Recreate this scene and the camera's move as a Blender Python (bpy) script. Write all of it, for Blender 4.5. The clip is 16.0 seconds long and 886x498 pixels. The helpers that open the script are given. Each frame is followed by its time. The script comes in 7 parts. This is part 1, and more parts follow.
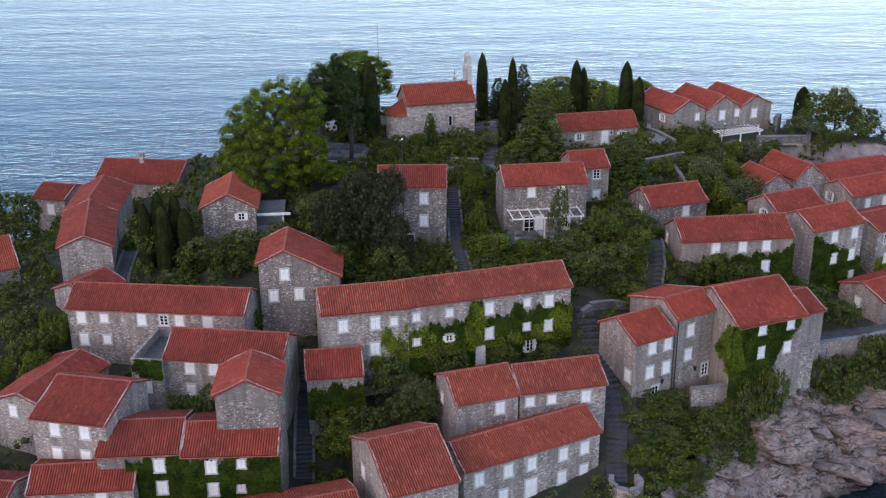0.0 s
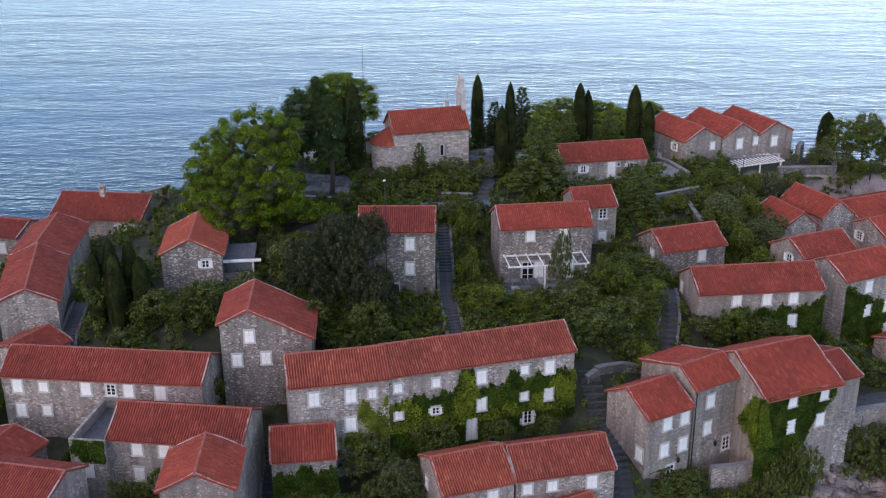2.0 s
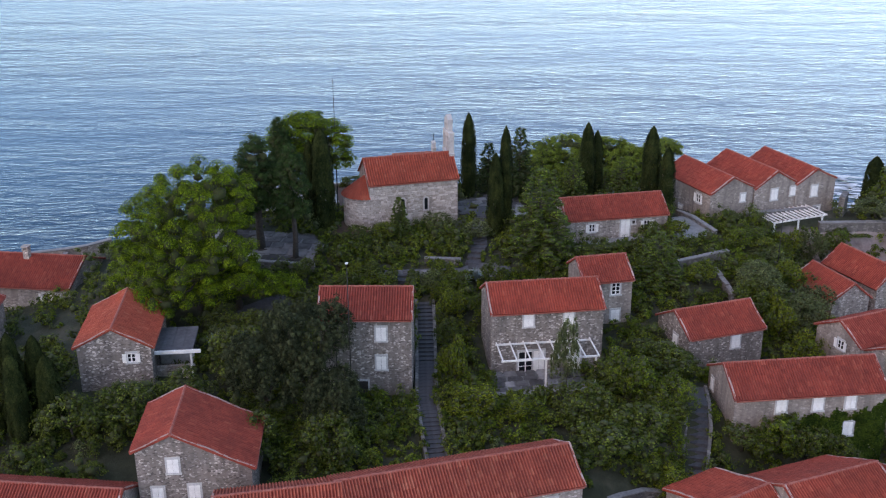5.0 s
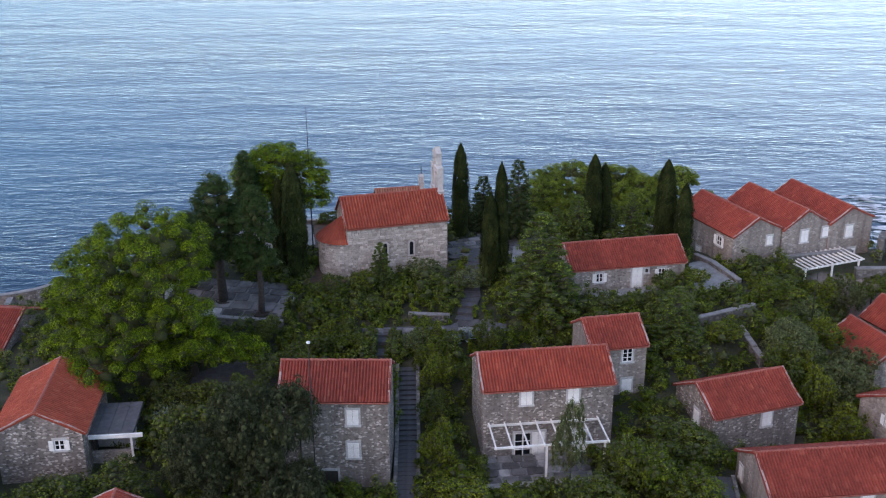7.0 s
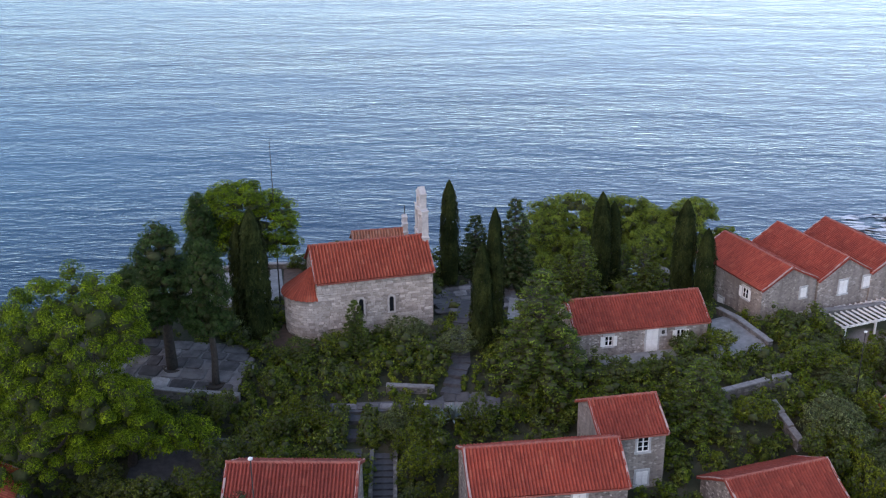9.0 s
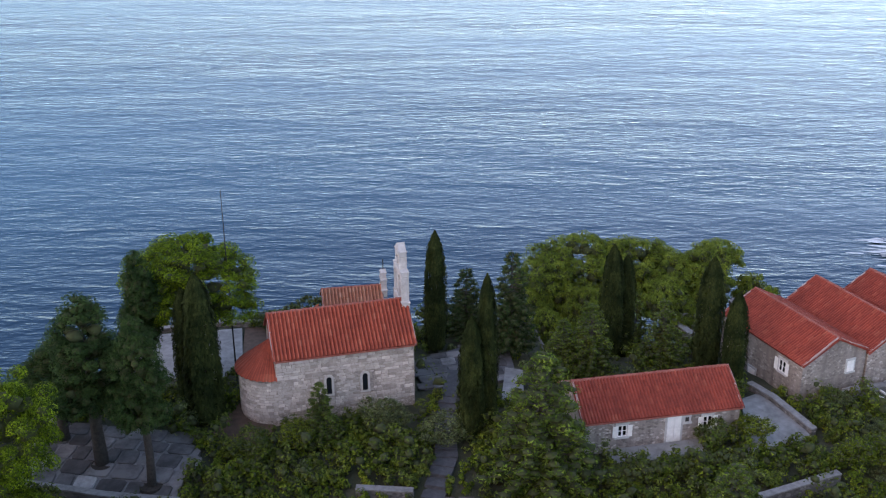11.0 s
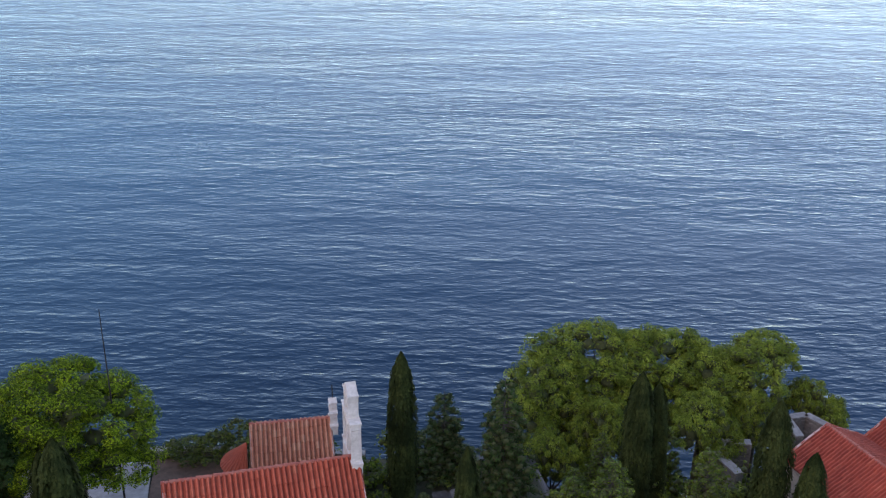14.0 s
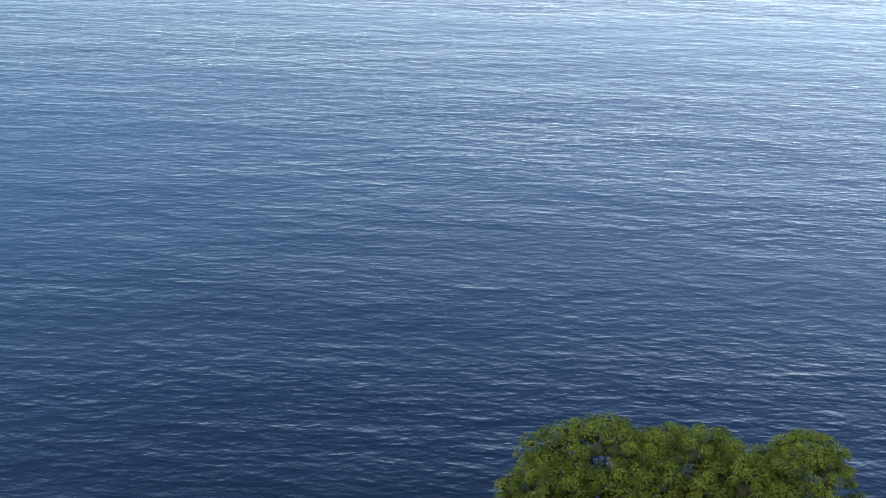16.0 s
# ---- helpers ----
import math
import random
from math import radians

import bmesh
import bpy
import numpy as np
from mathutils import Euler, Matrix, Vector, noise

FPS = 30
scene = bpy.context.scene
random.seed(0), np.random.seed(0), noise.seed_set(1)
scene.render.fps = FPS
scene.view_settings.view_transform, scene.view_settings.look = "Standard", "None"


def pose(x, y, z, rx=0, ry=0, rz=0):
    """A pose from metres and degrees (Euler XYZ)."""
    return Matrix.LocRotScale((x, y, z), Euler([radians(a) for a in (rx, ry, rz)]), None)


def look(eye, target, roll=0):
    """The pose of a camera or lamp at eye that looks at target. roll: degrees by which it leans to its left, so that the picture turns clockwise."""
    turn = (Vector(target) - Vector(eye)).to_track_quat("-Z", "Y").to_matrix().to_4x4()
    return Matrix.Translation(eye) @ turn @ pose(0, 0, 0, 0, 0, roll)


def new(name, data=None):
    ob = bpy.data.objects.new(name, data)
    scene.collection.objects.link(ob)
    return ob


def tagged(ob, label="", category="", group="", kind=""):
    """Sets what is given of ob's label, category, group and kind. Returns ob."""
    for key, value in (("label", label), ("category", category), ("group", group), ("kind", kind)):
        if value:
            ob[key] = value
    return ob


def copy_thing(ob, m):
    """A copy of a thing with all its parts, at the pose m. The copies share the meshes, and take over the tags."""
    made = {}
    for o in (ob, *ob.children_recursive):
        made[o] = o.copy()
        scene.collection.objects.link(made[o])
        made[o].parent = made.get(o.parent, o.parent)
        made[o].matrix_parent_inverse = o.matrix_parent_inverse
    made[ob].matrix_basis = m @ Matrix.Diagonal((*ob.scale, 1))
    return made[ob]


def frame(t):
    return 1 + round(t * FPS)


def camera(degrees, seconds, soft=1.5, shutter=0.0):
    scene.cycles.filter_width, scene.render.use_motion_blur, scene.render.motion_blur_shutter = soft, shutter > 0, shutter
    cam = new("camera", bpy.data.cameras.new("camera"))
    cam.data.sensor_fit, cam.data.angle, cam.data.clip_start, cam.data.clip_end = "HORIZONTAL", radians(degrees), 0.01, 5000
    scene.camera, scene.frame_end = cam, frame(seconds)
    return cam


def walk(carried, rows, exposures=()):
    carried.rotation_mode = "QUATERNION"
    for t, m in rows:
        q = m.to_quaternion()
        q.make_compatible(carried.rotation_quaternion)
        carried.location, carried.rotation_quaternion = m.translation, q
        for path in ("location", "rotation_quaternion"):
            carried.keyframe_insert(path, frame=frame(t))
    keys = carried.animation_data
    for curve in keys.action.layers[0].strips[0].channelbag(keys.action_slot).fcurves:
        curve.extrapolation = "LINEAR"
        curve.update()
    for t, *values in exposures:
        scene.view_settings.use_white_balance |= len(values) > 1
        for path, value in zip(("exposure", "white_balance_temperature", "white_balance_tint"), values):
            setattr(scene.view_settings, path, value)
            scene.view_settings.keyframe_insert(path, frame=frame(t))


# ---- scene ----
cam = camera(45.0, 16.0, 1.2)
# seconds, x, y, z, yaw, pitch, roll of the drone's camera; the sea lies at z = 0
PATH = [
    (0, -0.000, 0.000, 59.500, 0.014, -21.247, -0.459),
    (0.5, 0.310, 3.261, 59.558, 0.024, -21.323, -0.420),
    (1, 0.624, 6.523, 59.606, 0.036, -21.312, -0.410),
    (1.5, 0.941, 9.787, 59.644, 0.064, -21.329, -0.385),
    (2, 1.262, 13.054, 59.673, 0.082, -21.250, -0.370),
    (2.5, 1.585, 16.324, 59.693, 0.113, -21.249, -0.354),
    (3, 1.909, 19.598, 59.705, 0.160, -21.225, -0.356),
    (3.5, 2.234, 22.876, 59.709, 0.202, -21.295, -0.341),
    (4, 2.560, 26.160, 59.706, 0.234, -21.288, -0.335),
    (5.2, 3.338, 34.065, 59.675, 0.302, -21.340, -0.315),
    (6.5, 4.168, 42.677, 59.611, 0.399, -21.505, -0.321),
    (7, 4.481, 46.005, 59.579, 0.438, -21.486, -0.323),
    (7.5, 4.790, 49.342, 59.545, 0.460, -21.547, -0.345),
    (8, 5.093, 52.689, 59.509, 0.461, -21.575, -0.364),
    (8.5, 5.391, 56.047, 59.472, 0.484, -21.717, -0.373),
    (9, 5.682, 59.417, 59.434, 0.533, -21.844, -0.381),
    (10.2, 6.352, 67.554, 59.343, 0.589, -22.073, -0.368),
    (11.5, 7.020, 76.458, 59.252, 0.625, -22.411, -0.287),
    (12, 7.259, 79.909, 59.222, 0.612, -22.564, -0.220),
    (12.5, 7.487, 83.376, 59.195, 0.599, -22.823, -0.143),
    (13, 7.703, 86.860, 59.173, 0.605, -23.012, -0.041),
    (13.5, 7.907, 90.360, 59.155, 0.602, -23.299, 0.122),
    (14, 8.098, 93.878, 59.142, 0.582, -23.441, 0.315),
    (14.5, 8.275, 97.415, 59.135, 0.550, -23.675, 0.509),
    (15, 8.438, 100.971, 59.135, 0.480, -23.869, 0.723),
    (15.5, 8.585, 104.546, 59.142, 0.409, -24.243, 1.019),
    (16, 8.717, 108.141, 59.157, 0.350, -24.487, 1.370),
]
walk(cam, [(t, pose(x, y, z, 90 + pitch, 0, yaw) @ pose(0, 0, 0, 0, 0, roll)) for t, x, y, z, yaw, pitch, roll in PATH],
     [(0, 0.41, 8200, 18), (16, 0.41, 8200, 18)])

# ---------------------------------------------------------------- light
SUN_AZ, SUN_EL = 222.0, 30.0  # compass degrees from +y towards +x, and height of the veiled sun
world = bpy.data.worlds.new("evening_sky")
scene.world = world
world.use_nodes = True
wn = world.node_tree
sky = wn.nodes.new("ShaderNodeTexSky")
sky.sky_type = "NISHITA"
sky.sun_disc = False
sky.sun_elevation, sky.sun_rotation = radians(SUN_EL), radians(SUN_AZ)
sky.air_density, sky.dust_density, sky.ozone_density = 1.0, 0.2, 6.0
veil = wn.nodes.new("ShaderNodeMix")  # thin even cloud over the whole sky
veil.data_type = "RGBA"
wn.links.new(sky.outputs[0], veil.inputs[6])
veil.inputs[7].default_value = (1.08, 1.8, 3.0, 1)
heading = wn.nodes.new("ShaderNodeTexCoord")
side = wn.nodes.new("ShaderNodeVectorMath")  # the veil is thick towards the sun and along the horizon, thin high over the sea
side.operation = "DOT_PRODUCT"
wn.links.new(heading.outputs["Generated"], side.inputs[0])
side.inputs[1].default_value = (-0.35, -0.9, -1.2)
thick = wn.nodes.new("ShaderNodeMapRange")
thick.inputs["From Min"].default_value, thick.inputs["From Max"].default_value = -1.35, -0.85
thick.inputs["To Min"].default_value, thick.inputs["To Max"].default_value = 0.2, 0.55
wn.links.new(side.outputs["Value"], thick.inputs["Value"])
wn.links.new(thick.outputs[0], veil.inputs[0])
toward = wn.nodes.new("ShaderNodeVectorMath")  # the cloud is thinner and brighter low over the open sea
toward.operation = "DOT_PRODUCT"
wn.links.new(heading.outputs["Generated"], toward.inputs[0])
toward.inputs[1].default_value = (0.5, 0.78, -0.9)
glow = wn.nodes.new("ShaderNodeMapRange")
glow.interpolation_type = "SMOOTHSTEP"
glow.inputs["From Min"].default_value, glow.inputs["From Max"].default_value = 0.05, 1.0
wn.links.new(toward.outputs["Value"], glow.inputs["Value"])
brighter = wn.nodes.new("ShaderNodeMix")
brighter.data_type, brighter.blend_type = "RGBA", "ADD"
wn.links.new(glow.outputs[0], brighter.inputs[0])
wn.links.new(veil.outputs[2], brighter.inputs[6])
brighter.inputs[7].default_value = (2.15, 1.35, 0.75, 1)
wn.links.new(brighter.outputs[2], wn.nodes["Background"].inputs[0])
wn.nodes["Background"].inputs[1].default_value = 0.365
sun = new("sun", bpy.data.lights.new("sun", "SUN"))
sun.data.energy, sun.data.angle, sun.data.color = 0.95, radians(70), (1.0, 0.67, 0.5)
az, el = radians(SUN_AZ), radians(SUN_EL)
sun.matrix_world = look((0, 0, 0), (-math.sin(az) * math.cos(el), -math.cos(az) * math.cos(el), -math.sin(el)))
scene.view_settings.exposure = 0.0


# ---------------------------------------------------------------- materials
def mat(name, rough=0.9):
    m = bpy.data.materials.new(name)
    m.use_nodes = True
    b = m.node_tree.nodes["Principled BSDF"]
    b.inputs["Roughness"].default_value = rough
    return m, m.node_tree, b


def node(nt, kind, **values):
    n = nt.nodes.new(kind)
    for key, value in values.items():
        n.inputs[key.replace("_", " ")].default_value = value
    return n


def ramp(nt, source, *stops):
    r = nt.nodes.new("ShaderNodeValToRGB")
    while len(r.color_ramp.elements) < len(stops):
        r.color_ramp.elements.new(0.5)
    for e, (at, colour) in zip(r.color_ramp.elements, stops):
        e.position, e.color = at, (*colour, 1)
    nt.links.new(source, r.inputs[0])
    return r.outputs[0]


def mix(nt, fac, a, b, how="MIX"):
    m = nt.nodes.new("ShaderNodeMix")
    m.data_type, m.blend_type = "RGBA", how
    for slot, v in ((0, fac), (6, a), (7, b)):
        if isinstance(v, (int, float)):
            m.inputs[slot].default_value = v
        elif isinstance(v, tuple):
            m.inputs[slot].default_value = (*v, 1)
        else:
            nt.links.new(v, m.inputs[slot])
    return m.outputs[2]


def bump(nt, height, b, strength=0.5, distance=0.05):
    n = node(nt, "ShaderNodeBump", Strength=strength, Distance=distance)
    nt.links.new(height, n.inputs["Height"])
    nt.links.new(n.outputs[0], b.inputs["Normal"])
    return n


def coords(nt, which="Object"):
    return nt.nodes.new("ShaderNodeTexCoord").outputs[which]


def noise_of(nt, co, scale, detail=4, rough=0.55):
    n = node(nt, "ShaderNodeTexNoise", Scale=scale, Detail=detail, Roughness=rough)
    nt.links.new(co, n.inputs["Vector"])
    return n.outputs["Fac"]


def rubble(name, dark, light, speck, scale=3.2, patch=0.35, mortar=None):
    """Rubble masonry: irregular stones with recessed mortar, pale stones strewn through it, patches of old plaster."""
    m, nt, b = mat(name, 0.92)
    co = coords(nt)
    warp = nt.nodes.new("ShaderNodeMapping")
    warp.inputs["Scale"].default_value = (1, 1, 1.7)
    nt.links.new(co, warp.inputs[0])
    cell = node(nt, "ShaderNodeTexVoronoi", Scale=scale, Randomness=0.9)
    edge = node(nt, "ShaderNodeTexVoronoi", Scale=scale, Randomness=0.9)
    edge.feature = "DISTANCE_TO_EDGE"
    for v in (cell, edge):
        nt.links.new(warp.outputs[0], v.inputs["Vector"])
    grey = nt.nodes.new("ShaderNodeSeparateColor")
    nt.links.new(cell.outputs["Color"], grey.inputs[0])
    stone = ramp(nt, grey.outputs[0], (0.0, dark), (0.4, light), (0.74, light), (0.92, speck))
    big = noise_of(nt, co, 0.35, 5, 0.6)
    plaster = ramp(nt, big, (0.5 - patch * 0.1, (0, 0, 0)), (0.72, (1, 1, 1)))
    mortar = mortar or tuple(0.62 * p + 0.12 * q for p, q in zip(light, speck))
    joint = ramp(nt, edge.outputs["Distance"], (0.02, (1, 1, 1)), (0.09, (0, 0, 0)))
    c = mix(nt, joint, stone, mortar)
    c = mix(nt, plaster, c, tuple(0.35 * p + 0.65 * q for p, q in zip(dark, light)))
    streak = node(nt, "ShaderNodeTexNoise", Scale=1.0, Detail=5.0)
    stretch = nt.nodes.new("ShaderNodeMapping")
    stretch.inputs["Scale"].default_value = (1.6, 1.6, 0.22)
    nt.links.new(co, stretch.inputs[0])
    nt.links.new(stretch.outputs[0], streak.inputs["Vector"])
    c = mix(nt, 1.0, c, ramp(nt, streak.outputs["Fac"], (0.3, (0.62, 0.61, 0.6)), (0.65, (1.05, 1.03, 1.0))), "MULTIPLY")
    nt.links.new(c, b.inputs["Base Color"])
    bump(nt, edge.outputs["Distance"], b, 0.7, 0.06)
    return m


def tiled(name, low, high, odd, odd_at=0.86, grime=0.5, bleach=0.04, gutter_dark=0.14):
    """Clay roof tiles: each tile (one unit of the UV map) takes its own shade; rain stains and lichen over it."""
    m, nt, b = mat(name, 0.85)
    uv = coords(nt, "UV")
    fl = nt.nodes.new("ShaderNodeVectorMath")
    fl.operation = "FLOOR"
    nt.links.new(uv, fl.inputs[0])
    info = nt.nodes.new("ShaderNodeObjectInfo")
    shift = nt.nodes.new("ShaderNodeVectorMath")
    shift.operation = "ADD"
    nt.links.new(fl.outputs[0], shift.inputs[0])
    nt.links.new(info.outputs["Random"], shift.inputs[1])
    wnz = nt.nodes.new("ShaderNodeTexWhiteNoise")
    nt.links.new(shift.outputs[0], wnz.inputs["Vector"])
    tile = ramp(nt, wnz.outputs["Value"], (0.0, low), (odd_at, high), (1.0, odd))
    fr = nt.nodes.new("ShaderNodeVectorMath")
    fr.operation = "FRACTION"
    nt.links.new(uv, fr.inputs[0])
    sx = nt.nodes.new("ShaderNodeSeparateXYZ")
    nt.links.new(fr.outputs[0], sx.inputs[0])
    crest = ramp(nt, sx.outputs[0], (0.55, (0, 0, 0)), (0.65, (bleach, bleach, bleach)))  # the tops of the tiles bleach, the gutters between them are darker
    gutter = tuple(c * (1 - gutter_dark) for c in (1, 1.06, 1.06))
    tile = mix(nt, 1.0, tile, ramp(nt, sx.outputs[0], (0.55, gutter), (0.65, (1, 1, 1))), "MULTIPLY")
    tile = mix(nt, crest, tile, (0.6, 0.24, 0.15))
    co = coords(nt)
    stain = ramp(nt, noise_of(nt, co, 0.45, 6, 0.65), (0.32, (1 - grime, 1 - grime, 1 - grime)), (0.62, (1.06, 1.05, 1.04)))
    c = mix(nt, 1.0, tile, stain, "MULTIPLY")
    c = mix(nt, 1.0, c, ramp(nt, noise_of(nt, co, 6, 4), (0.3, (0.82, 0.8, 0.8)), (0.7, (1.1, 1.1, 1.1))), "MULTIPLY")
    c = mix(nt, 1.0, c, ramp(nt, info.outputs["Random"], (0.0, (0.86, 0.86, 0.9)), (1.0, (1.1, 1.08, 1.02))), "MULTIPLY")
    nt.links.new(c, b.inputs["Base Color"])
    bump(nt, noise_of(nt, co, 14, 3), b, 0.25, 0.02)
    return m


def foliage(name, dark, mid, light, rough=0.75):
    """Leaves: every leaf its own shade, with drifts of lighter growth through the crown."""
    m, nt, b = mat(name, rough)
    geo = nt.nodes.new("ShaderNodeNewGeometry")
    leaf = ramp(nt, geo.outputs["Random Per Island"], (0.0, dark), (0.5, mid), (1.0, light))
    drift = ramp(nt, noise_of(nt, geo.outputs["Position"], 0.8, 3), (0.36, (0.52, 0.57, 0.52)), (0.66, (1.38, 1.31, 1.12)))
    c = mix(nt, 1.0, leaf, drift, "MULTIPLY")
    nt.links.new(c, b.inputs["Base Color"])
    b.inputs["Specular IOR Level"].default_value = 0.06
    tr = nt.nodes.new("ShaderNodeBsdfTranslucent")
    nt.links.new(c, tr.inputs["Color"])
    sh = nt.nodes.new("ShaderNodeMixShader")
    sh.inputs[0].default_value = 0.15
    nt.links.new(b.outputs[0], sh.inputs[1])
    nt.links.new(tr.outputs[0], sh.inputs[2])
    nt.links.new(sh.outputs[0], nt.nodes["Material Output"].inputs["Surface"])
    return m


def plain(name, a, b_, scale=3.0, rough=0.85, relief=0.3, metal=0.0):
    m, nt, b = mat(name, rough)
    co = coords(nt)
    n = noise_of(nt, co, scale, 6, 0.62)
    big = noise_of(nt, co, scale * 0.13, 3)
    c = ramp(nt, n, (0.3, a), (0.7, b_))
    c = mix(nt, 1.0, c, ramp(nt, big, (0.3, (0.82, 0.82, 0.82)), (0.7, (1.1, 1.1, 1.1))), "MULTIPLY")
    nt.links.new(c, b.inputs["Base Color"])
    b.inputs["Metallic"].default_value = metal
    bump(nt, n, b, relief, 0.03)
    return m


M_STONE = rubble("grey_rubble", (0.12, 0.1, 0.09), (0.27, 0.232, 0.21), (0.66, 0.59, 0.54), 5.2, 0.3)
M_STONE_PALE = rubble("pale_rubble", (0.17, 0.142, 0.128), (0.4, 0.342, 0.31), (0.72, 0.645, 0.59), 4.8, 0.6)
M_STONE_PLAIN = rubble("rendered_rubble", (0.18, 0.148, 0.13), (0.37, 0.31, 0.276), (0.6, 0.525, 0.472), 4.4, 1.8)
M_ASHLAR = rubble("church_limestone", (0.36, 0.305, 0.27), (0.5, 0.43, 0.385), (0.68, 0.6, 0.545), 5.2, -1.9, (0.26, 0.215, 0.19))
M_ROOF = tiled("red_clay_tiles", (0.3, 0.041, 0.023), (0.385, 0.06, 0.034), (0.44, 0.094, 0.054), 0.9, 0.3)
M_ROOF_OLD = tiled("weathered_clay_tiles", (0.32, 0.044, 0.024), (0.43, 0.074, 0.04), (0.5, 0.128, 0.072), 0.86, 0.28, 0.2, 0.3)
M_ROOF_ORANGE = tiled("orange_clay_tiles", (0.41, 0.062, 0.03), (0.5, 0.085, 0.042), (0.55, 0.13, 0.07), 0.88, 0.22, 0.07, 0.34)
M_ROOF_PALE = tiled("bleached_clay_tiles", (0.4, 0.13, 0.075), (0.5, 0.19, 0.11), (0.56, 0.27, 0.17), 0.85, 0.25, 0.25, 0.3)
M_RIDGE = plain("ridge_mortar", (0.29, 0.062, 0.044), (0.4, 0.14, 0.1), 3)
M_VERGE = plain("verge_mortar", (0.34, 0.2, 0.17), (0.52, 0.38, 0.34), 4)
M_SHUTTER = plain("white_painted_wood", (0.84, 0.815, 0.775), (0.93, 0.905, 0.865), 9, 0.6, 0.1)
M_TRIM = plain("pale_limestone_trim", (0.45, 0.43, 0.41), (0.62, 0.6, 0.58), 5)
M_DARK = plain("opening_dark", (0.02, 0.018, 0.016), (0.05, 0.042, 0.036), 6, 0.8)
M_IRON = plain("dark_iron", (0.02, 0.02, 0.022), (0.05, 0.045, 0.04), 8, 0.6, 0.1, 0.6)
M_SPARKLE = plain("sea_sparkle", (0.5, 0.53, 0.56), (0.8, 0.82, 0.84), 3, 0.6)
M_PIT = plain("dark_soil", (0.018, 0.014, 0.011), (0.045, 0.036, 0.028), 5, 0.95)
M_EARTH = plain("red_brown_earth", (0.07, 0.042, 0.03), (0.14, 0.085, 0.06), 2.5, 0.95)
M_LAMP = plain("white_lamp_glass", (0.7, 0.7, 0.68), (0.85, 0.85, 0.82), 8, 0.4)
M_PAVE = plain("grey_stone_paving", (0.065, 0.065, 0.071), (0.13, 0.128, 0.136), 2.2, 0.85)
M_STEP = plain("worn_dark_steps", (0.045, 0.045, 0.05), (0.09, 0.09, 0.096), 3.0, 0.85)
M_SQUARE = plain("shaded_square_paving", (0.085, 0.082, 0.082), (0.25, 0.24, 0.24), 1.3, 0.9)
M_GRAVEL = plain("pale_gravel", (0.16, 0.156, 0.152), (0.31, 0.302, 0.295), 1.6, 0.95)
M_DRYWALL = rubble("garden_wall_stone", (0.09, 0.085, 0.082), (0.18, 0.17, 0.165), (0.3, 0.285, 0.27), 3.6)
M_COPING = plain("weathered_coping", (0.17, 0.16, 0.155), (0.3, 0.285, 0.275), 4)
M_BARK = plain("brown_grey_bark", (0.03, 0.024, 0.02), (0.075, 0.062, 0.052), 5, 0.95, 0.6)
# dark hearts of the crowns: the shade between clumps put into the colour
M_HEART_SHADE = plain("shaded_twig_heart", (0.03, 0.038, 0.011), (0.06, 0.072, 0.02), 4, 0.95, 0.6)
M_PINE = foliage("pine_needles", (0.022, 0.045, 0.006), (0.085, 0.142, 0.01), (0.225, 0.315, 0.02))
M_PINE_DARK = foliage("dark_pine_needles", (0.018, 0.04, 0.014), (0.03, 0.06, 0.02), (0.05, 0.09, 0.026))
M_CYPRESS = foliage("cypress_scales", (0.016, 0.024, 0.008), (0.026, 0.037, 0.012), (0.042, 0.055, 0.018))
M_CEDAR = foliage("conifer_needles", (0.045, 0.08, 0.018), (0.09, 0.142, 0.026), (0.175, 0.24, 0.042))
M_OAK = foliage("dark_evergreen_leaves", (0.042, 0.064, 0.016), (0.085, 0.117, 0.025), (0.15, 0.185, 0.04))
M_OLIVE = foliage("grey_green_leaves", (0.07, 0.09, 0.04), (0.12, 0.15, 0.068), (0.2, 0.235, 0.115))
M_FRESH = foliage("fresh_green_leaves", (0.07, 0.1, 0.014), (0.13, 0.17, 0.022), (0.21, 0.24, 0.034))
M_AGAVE = plain("blue_grey_blades", (0.12, 0.17, 0.16), (0.22, 0.28, 0.27), 4, 0.6)
M_CLIFF = foliage("sea_pine_needles", (0.07, 0.11, 0.018), (0.14, 0.19, 0.03), (0.22, 0.27, 0.045))
M_HOLM = foliage("dull_grey_green_leaves", (0.02, 0.028, 0.016), (0.036, 0.046, 0.026), (0.06, 0.072, 0.042))
M_IVY_DARK = foliage("shaded_ivy_leaves", (0.016, 0.034, 0.008), (0.036, 0.066, 0.011), (0.075, 0.112, 0.016))
M_IVY = foliage("ivy_leaves", (0.045, 0.077, 0.011), (0.09, 0.135, 0.018), (0.16, 0.205, 0.026))

# window glass
M_GLASS, nt, b = mat("window_glass", 0.06)
b.inputs["Base Color"].default_value = (0.012, 0.014, 0.018, 1)
b.inputs["IOR"].default_value = 1.5

# sea: deep blue water under a clear glossy skin
M_SEA, nt, b = mat("sea_water", 0.9)
b.inputs["Specular IOR Level"].default_value = 0.0
skin = node(nt, "ShaderNodeBsdfGlossy", Color=(0.67, 0.89, 1.0, 1), Roughness=0.15)
fresnel = node(nt, "ShaderNodeFresnel", IOR=1.39)
sea_mix = nt.nodes.new("ShaderNodeMixShader")
nt.links.new(fresnel.outputs[0], sea_mix.inputs[0])
nt.links.new(b.outputs[0], sea_mix.inputs[1])
nt.links.new(skin.outputs[0], sea_mix.inputs[2])
nt.links.new(sea_mix.outputs[0], nt.nodes["Material Output"].inputs["Surface"])
